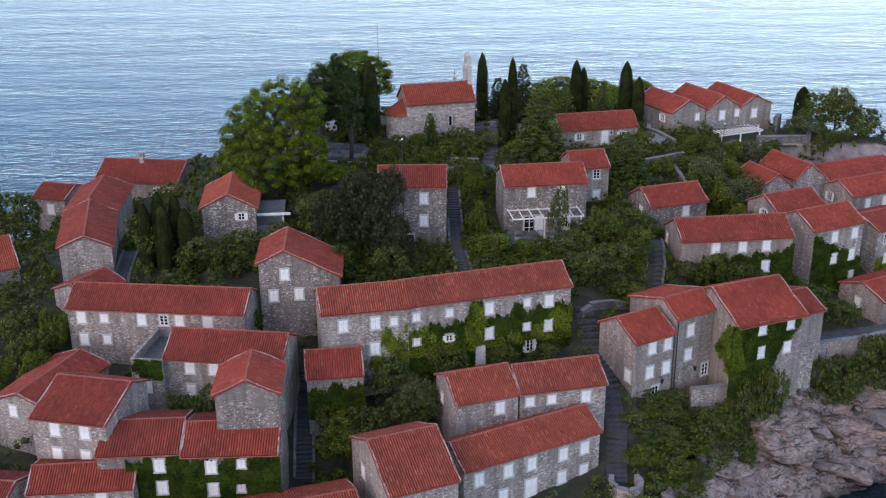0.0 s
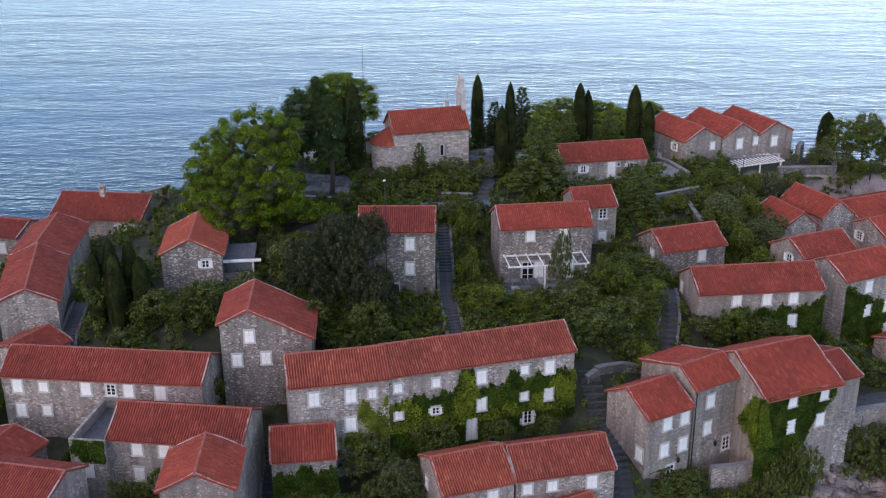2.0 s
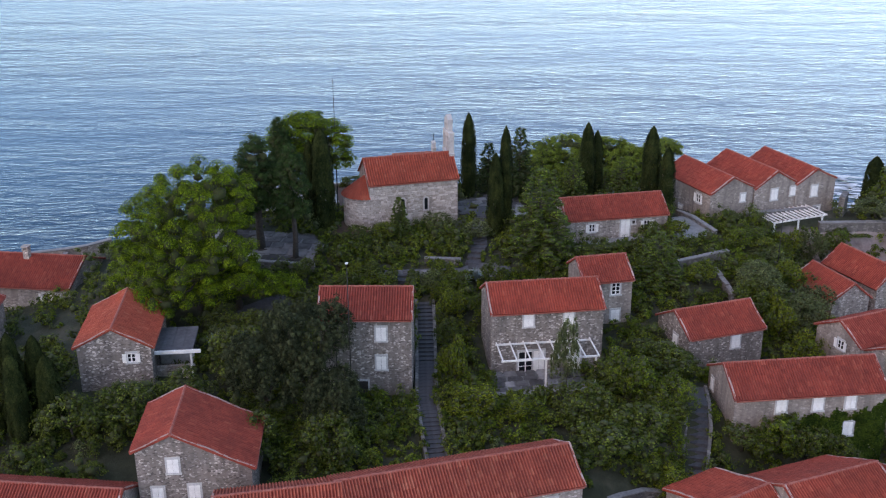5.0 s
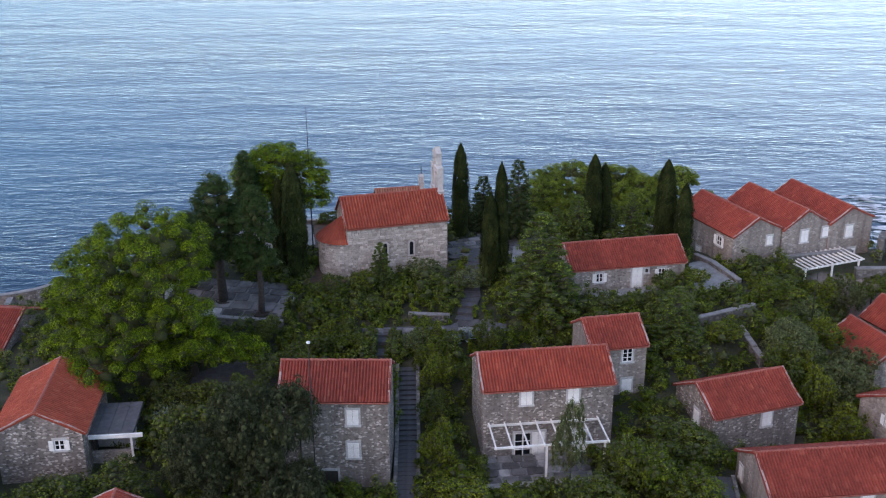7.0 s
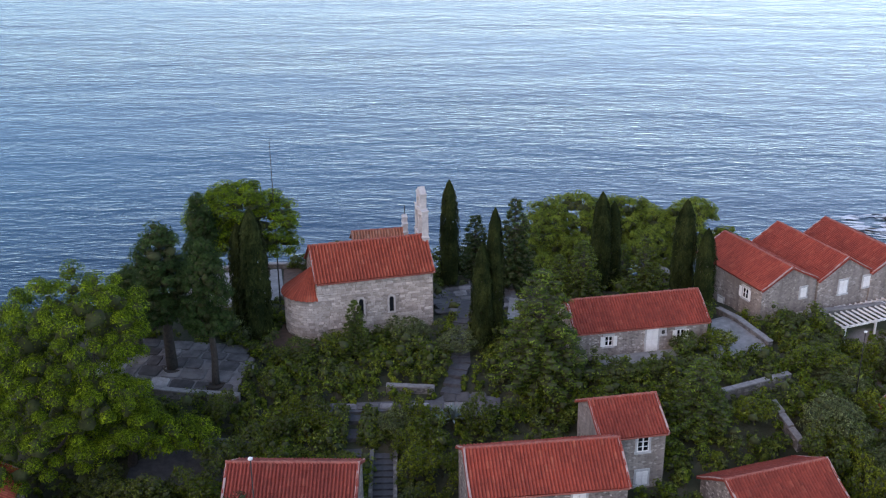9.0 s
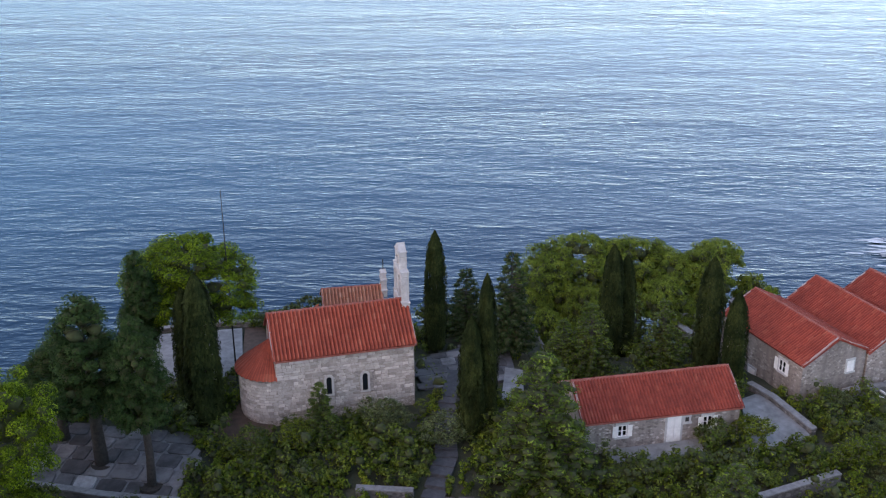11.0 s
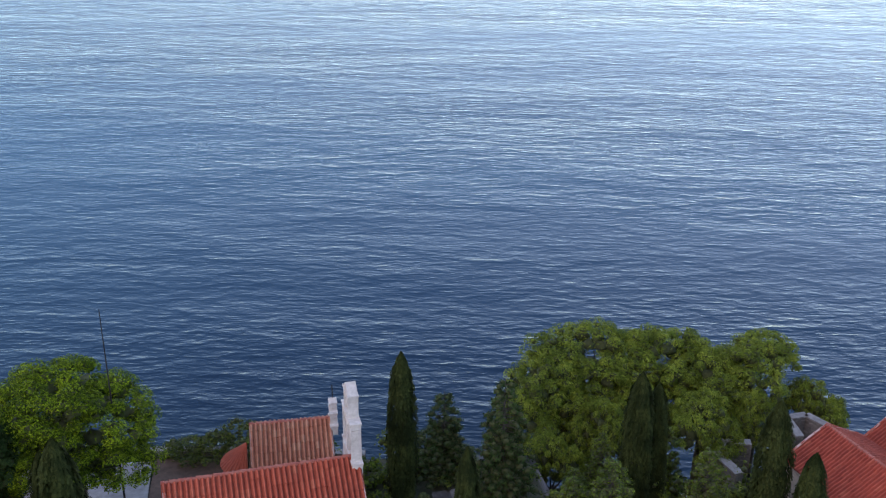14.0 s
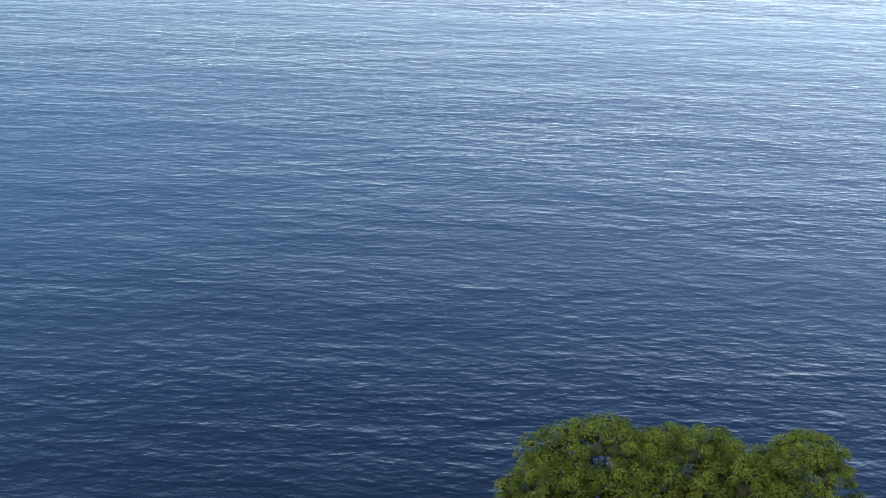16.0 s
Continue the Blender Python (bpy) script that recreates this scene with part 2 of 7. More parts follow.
co = nt.nodes.new("ShaderNodeNewGeometry").outputs["Position"]


def swell(scale, turn, stretch, detail, rough=0.5, lean=0.0):
    """Long-crested waves; lean makes their near faces short and steep and their backs long."""
    mp = nt.nodes.new("ShaderNodeMapping")
    mp.inputs["Rotation"].default_value[2] = radians(turn)
    mp.inputs["Scale"].default_value = (stretch, 1, 1)
    nt.links.new(co, mp.inputs[0])
    out = noise_of(nt, mp.outputs[0], scale, detail, rough)
    if lean:
        up = nt.nodes.new("ShaderNodeCombineXYZ")
        nt.links.new(out, up.inputs[1])
        push = nt.nodes.new("ShaderNodeVectorMath")
        push.operation = "MULTIPLY_ADD"
        nt.links.new(up.outputs[0], push.inputs[0])
        push.inputs[1].default_value = (0, lean / scale, 0)
        nt.links.new(mp.outputs[0], push.inputs[2])
        out = noise_of(nt, push.outputs[0], scale, detail, rough)
    return out


drift = swell(0.012, 8, 0.35, 4)
deep = ramp(nt, drift, (0.35, (0.0003, 0.003, 0.018)), (0.65, (0.0006, 0.007, 0.03)))
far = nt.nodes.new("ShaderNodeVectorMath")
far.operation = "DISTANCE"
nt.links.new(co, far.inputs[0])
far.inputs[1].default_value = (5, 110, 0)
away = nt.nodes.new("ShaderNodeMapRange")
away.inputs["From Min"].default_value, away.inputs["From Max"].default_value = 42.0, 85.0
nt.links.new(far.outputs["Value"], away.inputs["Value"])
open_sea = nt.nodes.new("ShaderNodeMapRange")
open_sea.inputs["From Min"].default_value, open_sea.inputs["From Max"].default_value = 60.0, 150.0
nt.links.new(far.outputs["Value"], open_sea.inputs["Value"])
deep = mix(nt, open_sea.outputs[0], deep, (0.014, 0.052, 0.088))  # paler blue with distance from the island
deep = mix(nt, away.outputs[0], (0.004, 0.014, 0.018), deep)  # darker round the island: the rocks' dark reflection and shade put into the colour
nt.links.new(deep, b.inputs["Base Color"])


def add_up(a, gain, rest):
    m = nt.nodes.new("ShaderNodeMath")
    m.operation = "MULTIPLY_ADD"
    nt.links.new(a, m.inputs[0])
    m.inputs[1].default_value = gain
    if rest is None:
        m.inputs[2].default_value = 0.0
    else:
        nt.links.new(rest, m.inputs[2])
    return m.outputs[0]


waves = add_up(swell(2.1, -14, 0.5, 2, 0.5, 0.5), 0.075, None)
waves = add_up(swell(1.0, -5, 0.4, 2, 0.45, 0.6), 0.18, waves)
waves = add_up(swell(0.3, 11, 0.42, 2, 0.5, 0.6), 0.4, waves)
waves = add_up(swell(0.06, 4, 0.35, 1), 0.7, waves)
rip = bump(nt, waves, b, 1.0, 1.0)
wind = nt.nodes.new("ShaderNodeMapRange")  # the water lies calmer close to the island
wind.inputs["From Min"].default_value, wind.inputs["From Max"].default_value = 80.0, 170.0
wind.inputs["To Min"].default_value, wind.inputs["To Max"].default_value = 1.1, 0.85
nt.links.new(far.outputs["Value"], wind.inputs["Value"])
gusts = ramp(nt, swell(0.02, 14, 0.3, 3), (0.36, (0.55, 0.55, 0.55)), (0.62, (1, 1, 1)))
nt.links.new(mix(nt, 1.0, gusts, wind.outputs[0], "MULTIPLY"), rip.inputs["Strength"])
for n in (skin, fresnel):
    nt.links.new(rip.outputs[0], n.inputs["Normal"])

# ground: dry grass and leaf litter, bare limestone where it is steep or washed by the sea
M_GROUND, nt, b = mat("island_ground", 0.95)
geo = nt.nodes.new("ShaderNodeNewGeometry")
co = geo.outputs["Position"]
soil = ramp(nt, noise_of(nt, co, 0.5, 8, 0.65), (0.3, (0.016, 0.02, 0.009)), (0.5, (0.034, 0.038, 0.018)), (0.72, (0.08, 0.072, 0.045)))
warp = node(nt, "ShaderNodeTexNoise", Scale=0.5, Detail=5.0)
nt.links.new(co, warp.inputs["Vector"])
push = nt.nodes.new("ShaderNodeVectorMath")
push.operation = "MULTIPLY_ADD"
nt.links.new(warp.outputs["Color"], push.inputs[0])
push.inputs[1].default_value = (3.4, 3.4, 3.4)
nt.links.new(co, push.inputs[2])
crack = node(nt, "ShaderNodeTexVoronoi", Scale=0.3)
crack.feature = "DISTANCE_TO_EDGE"
nt.links.new(push.outputs[0], crack.inputs["Vector"])
rockc = ramp(nt, noise_of(nt, co, 1.1, 9, 0.7), (0.28, (0.15, 0.116, 0.11)), (0.5, (0.29, 0.235, 0.225)), (0.72, (0.41, 0.345, 0.33)))
sep = nt.nodes.new("ShaderNodeSeparateXYZ")
nt.links.new(co, sep.inputs[0])
wet = ramp(nt, sep.outputs[2], (0.0, (0.3, 0.3, 0.3)), (1.0, (1, 1, 1)))
rockc = mix(nt, 1.0, rockc, wet, "MULTIPLY")
sepn = nt.nodes.new("ShaderNodeSeparateXYZ")
nt.links.new(geo.outputs["Normal"], sepn.inputs[0])
steep = ramp(nt, sepn.outputs[2], (0.6, (1, 1, 1)), (0.78, (0, 0, 0)))
nt.links.new(mix(nt, steep, soil, rockc), b.inputs["Base Color"])
hgt = mix(nt, 0.5, noise_of(nt, co, 1.1, 9, 0.7), crack.outputs["Distance"])
bump(nt, hgt, b, 0.8, 0.35)

M_ROCK, nt, b = mat("coastal_limestone", 0.9)
co = nt.nodes.new("ShaderNodeNewGeometry").outputs["Position"]
tiltm = nt.nodes.new("ShaderNodeMapping")
tiltm.inputs["Rotation"].default_value = (0.25, -0.3, 0.0)
tiltm.inputs["Scale"].default_value = (0.3, 0.3, 2.4)
nt.links.new(co, tiltm.inputs[0])
beds = noise_of(nt, tiltm.outputs[0], 1.0, 6, 0.62)
c = ramp(nt, noise_of(nt, co, 0.9, 9, 0.68), (0.3, (0.12, 0.086, 0.076)), (0.5, (0.27, 0.203, 0.182)), (0.68, (0.41, 0.325, 0.295)))
c = mix(nt, 1.0, c, ramp(nt, beds, (0.37, (0.22, 0.19, 0.18)), (0.43, (0.95, 0.95, 0.95)), (0.56, (1.05, 1.03, 1.0)), (0.585, (0.45, 0.41, 0.4)), (0.61, (1.05, 1.0, 0.96))), "MULTIPLY")
warp = node(nt, "ShaderNodeTexNoise", Scale=0.6, Detail=6.0)
nt.links.new(co, warp.inputs["Vector"])
bend = nt.nodes.new("ShaderNodeVectorMath")
bend.operation = "MULTIPLY_ADD"
nt.links.new(warp.outputs["Color"], bend.inputs[0])
bend.inputs[1].default_value = (2.4, 2.4, 2.4)
nt.links.new(tiltm.outputs[0], bend.inputs[2])
split = node(nt, "ShaderNodeTexVoronoi", Scale=0.5)
split.feature = "DISTANCE_TO_EDGE"
nt.links.new(bend.outputs[0], split.inputs["Vector"])
c = mix(nt, ramp(nt, split.outputs["Distance"], (0.0, (1, 1, 1)), (0.035, (0, 0, 0))), c, (0.05, 0.038, 0.034))  # open joints
sep = nt.nodes.new("ShaderNodeSeparateXYZ")
nt.links.new(co, sep.inputs[0])
c = mix(nt, 1.0, c, ramp(nt, sep.outputs[2], (0.0, (0.2, 0.19, 0.19)), (1.0, (1, 1, 1))), "MULTIPLY")
nt.links.new(c, b.inputs["Base Color"])
bump(nt, mix(nt, 0.5, noise_of(nt, co, 3.0, 9, 0.7), beds), b, 0.9, 0.22)


# ---------------------------------------------------------------- mesh helpers
def mesh_of(name, verts, faces, material, uvs=None, smooth=False):
    me = bpy.data.meshes.new(name)
    me.from_pydata([tuple(v) for v in verts], [], [tuple(f) for f in faces])
    if uvs is not None:
        layer = me.uv_layers.new(name="UVMap")
        layer.data.foreach_set("uv", np.asarray(uvs, dtype=np.float32).ravel())
    if smooth:
        me.polygons.foreach_set("use_smooth", [True] * len(me.polygons))
    me.materials.append(material)
    me.update()
    return me


def quads_mesh(name, verts, material):
    """A mesh of separate small faces from an array of n x corners x 3."""
    n, k = verts.shape[:2]
    me = bpy.data.meshes.new(name)
    me.vertices.add(k * n)
    me.vertices.foreach_set("co", np.ascontiguousarray(verts, dtype=np.float32).ravel())
    me.loops.add(k * n)
    me.loops.foreach_set("vertex_index", np.arange(k * n, dtype=np.int32))
    me.polygons.add(n)
    me.polygons.foreach_set("loop_start", np.arange(0, k * n, k, dtype=np.int32))
    me.polygons.foreach_set("loop_total", np.full(n, k, dtype=np.int32))
    me.materials.append(material)
    me.update(calc_edges=True)
    return me


def child(name, data, parent, label="", m=None):
    ob = new(name, data)
    ob.parent = parent
    if m is not None:
        ob.matrix_basis = m
    if label:
        ob["label"] = label
    return ob


class Build:
    """Collects boxes, tubes and prisms into one mesh."""

    def __init__(self):
        self.v, self.f = [], []

    def box(self, x0, x1, y0, y1, z0, z1, m=None):
        k = len(self.v)
        pts = [Vector((x, y, z)) for x in (x0, x1) for y in (y0, y1) for z in (z0, z1)]
        self.v += [m @ p if m else p for p in pts]
        self.f += [tuple(k + i for i in q) for q in ((0, 1, 3, 2), (4, 6, 7, 5), (0, 4, 5, 1), (2, 3, 7, 6), (0, 2, 6, 4), (1, 5, 7, 3))]
        return self

    def tube(self, pts, radii, sides=7):
        k0 = len(self.v)
        pts = [Vector(p) for p in pts]
        for i, p in enumerate(pts):
            d = (pts[min(i + 1, len(pts) - 1)] - pts[max(i - 1, 0)]).normalized()
            a = d.orthogonal().normalized()
            c = d.cross(a)
            for s in range(sides):
                w = 2 * math.pi * s / sides
                self.v.append(p + (a * math.cos(w) + c * math.sin(w)) * radii[i])
        for i in range(len(pts) - 1):
            for s in range(sides):
                q, r = k0 + i * sides, k0 + (i + 1) * sides
                self.f.append((q + s, q + (s + 1) % sides, r + (s + 1) % sides, r + s))
        self.f.append(tuple(k0 + s for s in range(sides))[::-1])
        self.f.append(tuple(k0 + (len(pts) - 1) * sides + s for s in range(sides)))
        return self

    def prism(self, outline, y0, y1):
        """An outline in x and z, drawn out from y0 to y1."""
        k, n = len(self.v), len(outline)
        self.v += [Vector((x, y0, z)) for x, z in outline] + [Vector((x, y1, z)) for x, z in outline]
        self.f.append(tuple(range(k, k + n)))
        self.f.append(tuple(range(k + 2 * n - 1, k + n - 1, -1)))
        for i in range(n):
            j = (i + 1) % n
            self.f.append((k + j, k + i, k + n + i, k + n + j))
        return self

    def mesh(self, name, material, smooth=False):
        return mesh_of(name, self.v, self.f, material, smooth=smooth)


# ---------------------------------------------------------------- island and sea
COAST = [(-75, 40), (-40, 22), (0, 25), (20, 55), (25, 76), (31, 85.5), (36, 88), (43, 89.8), (60, 92), (85, 105), (95, 130), (84, 152),
         (62, 166), (36, 173), (0, 168), (-30, 164), (-52, 152), (-64, 128), (-78, 100), (-86, 70)]
LEVELS_Y = [20, 60, 72, 80, 86, 92, 96.5, 104, 112, 120, 127, 135, 150, 162, 175]
LEVELS_Z = [2, 4, 5.5, 7.5, 10.5, 13.2, 16.8, 18, 18.3, 20.3, 22.3, 23.0, 21.5, 18, 12]


def inland(x, y):
    """Distance from the coast line, positive on land."""
    x, y = np.asarray(x, float), np.asarray(y, float)
    best = np.full(x.shape, 1e9)
    inside = np.zeros(x.shape, bool)
    for (ax, ay), (bx, by) in zip(COAST, COAST[1:] + COAST[:1]):
        ex, ey = bx - ax, by - ay
        t = np.clip(((x - ax) * ex + (y - ay) * ey) / (ex * ex + ey * ey), 0, 1)
        best = np.minimum(best, np.hypot(x - ax - t * ex, y - ay - t * ey))
        cross = (ay > y) != (by > y)
        inside ^= cross & (x < ex * (y - ay) / (ey if ey else 1e-9) + ax)
    return np.where(inside, best, -best)


def ground(x, y):
    x, y = np.asarray(x, float), np.asarray(y, float)
    z = np.interp(y, LEVELS_Y, LEVELS_Z)
    z = z - np.interp(y, [70, 105, 112, 120, 128, 140], [0.1, 0.32, 0.28, 0.18, 0.05, 0.03]) * np.clip(x - 22, 0, 40)
    z = z + 3.0 * np.clip((-x - 12) / 12, 0, 1) * np.clip((92 - y) / 10, 0, 1)
    z = z - np.interp(y, [100, 112, 130], [0.0, 0.1, 0.35]) * np.clip(-x - 22, 0, 30)
    z = z + 1.5 * np.exp(-(((x + 25) / 9) ** 2 + ((y - 110) / 8) ** 2))
    z = z - 5.2 * np.clip((x - 34) / 5, 0, 1) * np.clip((136.5 - y) / 3, 0, 1) * np.clip((y - 116) / 8, 0, 1)
    d = inland(x, y)
    rough = 0.9 * np.sin(x * 0.9 + 1.3 * np.sin(y * 0.53)) * np.sin(y * 0.8 + 1.1 * np.sin(x * 0.41)) + 0.5 * np.sin(2.3 * x + y) * np.sin(1.9 * y - 0.7 * x)
    near = np.clip(1 - d / 14, 0, 1)
    cliff = np.interp(d, [-14, -3, 0, 2.5, 5, 8, 13, 22, 34], [-9, -3, -0.3, 2.2, 5.0, 7.6, 11.5, 18, 27])
    z = np.minimum(z, cliff + rough * near * np.clip((d + 4) / 5, 0, 1))
    brow = 22.6 - 2.6 * np.clip(y - 147.2, 0, 12) - 2.5 * np.clip(-x - 17.5, 0, 12) - 2.0 * np.clip(x - 13, 0, 14) - 5.0 * np.clip(136 - y, 0, 9)  # level ground behind the church up to the cliff
    return np.maximum(z, brow)


def gz(x, y):
    return float(ground(np.array([x]), np.array([y]))[0])


def build_ground():
    xs, ys = np.arange(-112, 116, 0.9), np.arange(10, 192, 0.9)
    X, Y = np.meshgrid(xs, ys)
    Z = ground(X, Y)
    Z = Z + 0.12 * np.sin(X * 1.7 + np.sin(Y)) * np.sin(Y * 1.3)
    nx, ny = len(xs), len(ys)
    verts = np.stack([X, Y, Z], -1).reshape(-1, 3)
    i = (np.arange(ny - 1)[:, None] * nx + np.arange(nx - 1)[None]).ravel()
    faces = np.stack([i, i + 1, i + nx + 1, i + nx], -1)
    ob = new("ground", mesh_of("ground", verts.tolist(), faces.tolist(), M_GROUND, smooth=True))
    tagged(ob, "wooded island ground of dry soil, grass and limestone", "ground", kind="structure")


def build_sea():
    v, f = [], []
    edge = [-4200, -1200, -400, -150, 150, 400, 1200, 4200]
    for y in edge:
        for x in edge:
            v.append((x, y + 300, 0))
    n = len(edge)
    for j in range(n - 1):
        for i in range(n - 1):
            f.append((j * n + i, j * n + i + 1, (j + 1) * n + i + 1, (j + 1) * n + i))
    ob = new("sea", mesh_of("sea", v, f, M_SEA))
    tagged(ob, "rippled deep blue sea reaching the horizon", "sea", kind="structure")


build_ground()
build_sea()


# ---------------------------------------------------------------- houses
FOOT = []  # footprints that the undergrowth keeps clear of: centre, angle, half length, half width


POLY = []  # paved areas that it keeps clear of


def clear(cx, cy, ang, hl, hw):
    FOOT.append((cx, cy, radians(ang), hl, hw))


def tile_slope(v, f, uv, length, eave, ridge, rnd, col=0.21, course=0.45):
    """One roof slope of barrel tiles in stepped courses, from the eave to the ridge, both given as (y, z)."""
    (ye, ze), (yr, zr) = eave, ridge
    run = math.hypot(yr - ye, zr - ze)
    sy, sz = (yr - ye) / run, (zr - ze) / run
    ny, nz = (-sz, sy) if sy > 0 else (sz, -sy)
    cols, rows = max(2, round(length / col)), max(2, round(run / course))
    frac, high = (0.0, 0.36, 0.64), (0.0, 0.46 * col, 0.46 * col)
    k0 = len(v)
    width = cols * 3 + 1
    sag = rnd.uniform(0.02, 0.07)
    for r in range(rows):
        for half in (0, 1):
            for i in range(width):
                c, p = divmod(i, 3)
                x = -length / 2 + (c + frac[p]) * length / cols
                s = (r + half * 0.98) * run / rows
                lift = high[p] + (0.014 if half == 0 else 0.0) + 0.05
                lift += 0.012 * math.sin(c * 12.9898 + r * 78.233) - sag * math.sin(math.pi * s / run) * (0.6 + 0.4 * math.sin(x * 0.9))
                v.append((x, ye + sy * s + ny * lift, ze + sz * s + nz * lift))
    turn = sy < 0
    for q in range(rows * 2 - 1):
        for i in range(width - 1):
            a, b2 = k0 + q * width + i, k0 + (q + 1) * width + i
            quad = (a, a + 1, b2 + 1, b2)
            u0, u1 = ((i // 3) + 0.82, (i // 3) + 0.95) if i % 3 == 1 else ((i // 3) + 0.2, (i // 3) + 0.4)
            t0, t1 = q // 2 + 0.3, q // 2 + 0.7
            cs = [(u0, t0), (u1, t0), (u1, t1), (u0, t1)]
            if turn:
                quad, cs = quad[::-1], cs[::-1]
            f.append(quad)
            uv += cs
    # boards under the tiles
    k = len(v)
    for x in (-length / 2, length / 2):
        for s, n in ((0, 0.05), (run, 0.05), (run, -0.06), (0, -0.06)):
            v.append((x, ye + sy * s + ny * n, ze + sz * s + nz * n))
    for q in ((0, 1, 2, 3), (7, 6, 5, 4), (3, 2, 6, 7), (0, 3, 7, 4), (1, 5, 6, 2)):
        f.append(tuple(k + j for j in q))
        uv += [(0.5, 0.5)] * 4


def chevron(x, yf, zf, zr, yb, zb, wide=0.12, lift=0.09, thick=0.06):
    """The mortared verge of one gable end: a bent strip over both slopes, slightly uneven."""
    side = []
    for (y0, z0), (y1, z1) in (((-yf, zf), (0, zr)), ((0, zr), (yb, zb))):
        n = max(2, round(math.hypot(y1 - y0, z1 - z0) / 0.6))
        for i in range(n if y1 == 0 else n + 1):
            t = i / n
            side.append((y0 + (y1 - y0) * t, z0 + (z1 - z0) * t))
    v, f = [], []
    for i, (y, z) in enumerate(side):
        w = 0.018 * math.sin(i * 5.1 + x * 3 + yf)
        for dx, dz in ((-wide / 2 + w, -0.05), (wide / 2 + w, -0.05), (wide / 2 + w, lift + thick + w), (-wide / 2 + w, lift + thick + w)):
            v.append((x + dx, y, z + dz))
    for i in range(len(side) - 1):
        for j in range(4):
            k = (j + 1) % 4
            f.append((4 * i + j, 4 * i + k, 4 * i + 4 + k, 4 * i + 4 + j))
    f.append((3, 2, 1, 0))
    e = 4 * (len(side) - 1)
    f.append((e, e + 1, e + 2, e + 3))
    return mesh_of("verge", v, f, M_VERGE)


WINDOW_MESHES = {}


def window_meshes(kind, w, h):
    """Surround, leaves, panes and bars for one size of window, in its own x (across), -y (outwards) and z (up from its middle)."""
    key = (kind, w, h)
    if key in WINDOW_MESHES:
        return WINDOW_MESHES[key]
    x, z = w / 2, h / 2
    out = {}
    s = Build()
    s.box(-x - 0.13, x + 0.13, -0.06, 0.1, z, z + 0.16)
    s.box(-x - 0.16, x + 0.16, -0.11, 0.1, -z - 0.13, -z)
    s.box(-x - 0.13, -x, -0.05, 0.1, -z, z).box(x, x + 0.13, -0.05, 0.1, -z, z)
    out["surround"] = s.mesh("window_surround", M_TRIM)
    leaf = Build()
    lw = w / 2 - 0.012
    leaf.box(0.005, lw, -0.035, 0.0, -z + 0.01, z - 0.01)
    for x0, x1, z0, z1 in ((0.005, 0.07, -z + 0.01, z - 0.01), (lw - 0.065, lw, -z + 0.01, z - 0.01), (0.07, lw - 0.065, -z + 0.01, -z + 0.09),
                           (0.07, lw - 0.065, z - 0.09, z - 0.01), (0.07, lw - 0.065, -0.04, 0.04)):
        leaf.box(x0, x1, -0.052, -0.035, z0, z1)
    n = max(4, int(h / 0.12))
    for i in range(n):
        zz = -z + 0.1 + (h - 0.2) * (i + 0.5) / n
        leaf.box(0.07, lw - 0.065, -0.046, -0.035, zz - 0.02, zz + 0.015)
    out["leaf"] = leaf.mesh("shutter_leaf", M_SHUTTER)
    out["pane"] = Build().box(-x, x, -0.012, 0.0, -z, z).mesh("pane", M_GLASS)
    sash = Build()
    sash.box(-x, -x + 0.06, -0.04, 0.02, -z, z).box(x - 0.06, x, -0.04, 0.02, -z, z)
    sash.box(-x + 0.06, x - 0.06, -0.04, 0.02, z - 0.06, z).box(-x + 0.06, x - 0.06, -0.04, 0.02, -z, -z + 0.06)
    sash.box(-0.045, 0.045, -0.04, 0.02, -z + 0.06, z - 0.06)
    for zz in ((-h / 6, h / 6) if h > 0.9 else (0,)):
        sash.box(-x + 0.06, -0.045, -0.034, 0.015, zz - 0.022, zz + 0.022).box(0.045, x - 0.06, -0.034, 0.015, zz - 0.022, zz + 0.022)
    out["sash"] = sash.mesh("sash", M_SHUTTER)
    # flat dark board standing in for the shade inside an opening
    out["board"] = Build().box(-x, x, -0.03, 0.05, -z, z).mesh("dark_board", M_DARK)
    WINDOW_MESHES[key] = out
    return out


def add_window(root, kind, w, h, m):
    if h <= 1.7:
        w, h = 0.87 * w, 0.9 * h
    ms = window_meshes(kind, w, h)
    tall = h > 1.7
    ob = child("door" if tall else "window", ms["surround"], root, "", m)
    if kind == "D":
        child("door_leaf", ms["board"], ob, "flat dark board for the shade in an opening")
        return
    if kind in "GO":
        child("pane", ms["pane"], ob, "dark glass pane")
        child("sash", ms["sash"], ob, "white painted glazing bars")
    if kind == "S":
        child("shutter", ms["leaf"], ob, "closed white shutter", pose(-w / 2, -0.03, 0))
        child("shutter", ms["leaf"], ob, "closed white shutter", pose(0.004, -0.036, 0))
    if kind == "O":
        child("shutter", ms["leaf"], ob, "open white shutter", pose(-w - 0.03, -0.075, 0, 0, 0, -5))
        child("shutter", ms["leaf"], ob, "open white shutter", pose(w / 2 + 0.03, -0.065, 0, 0, 0, -7))


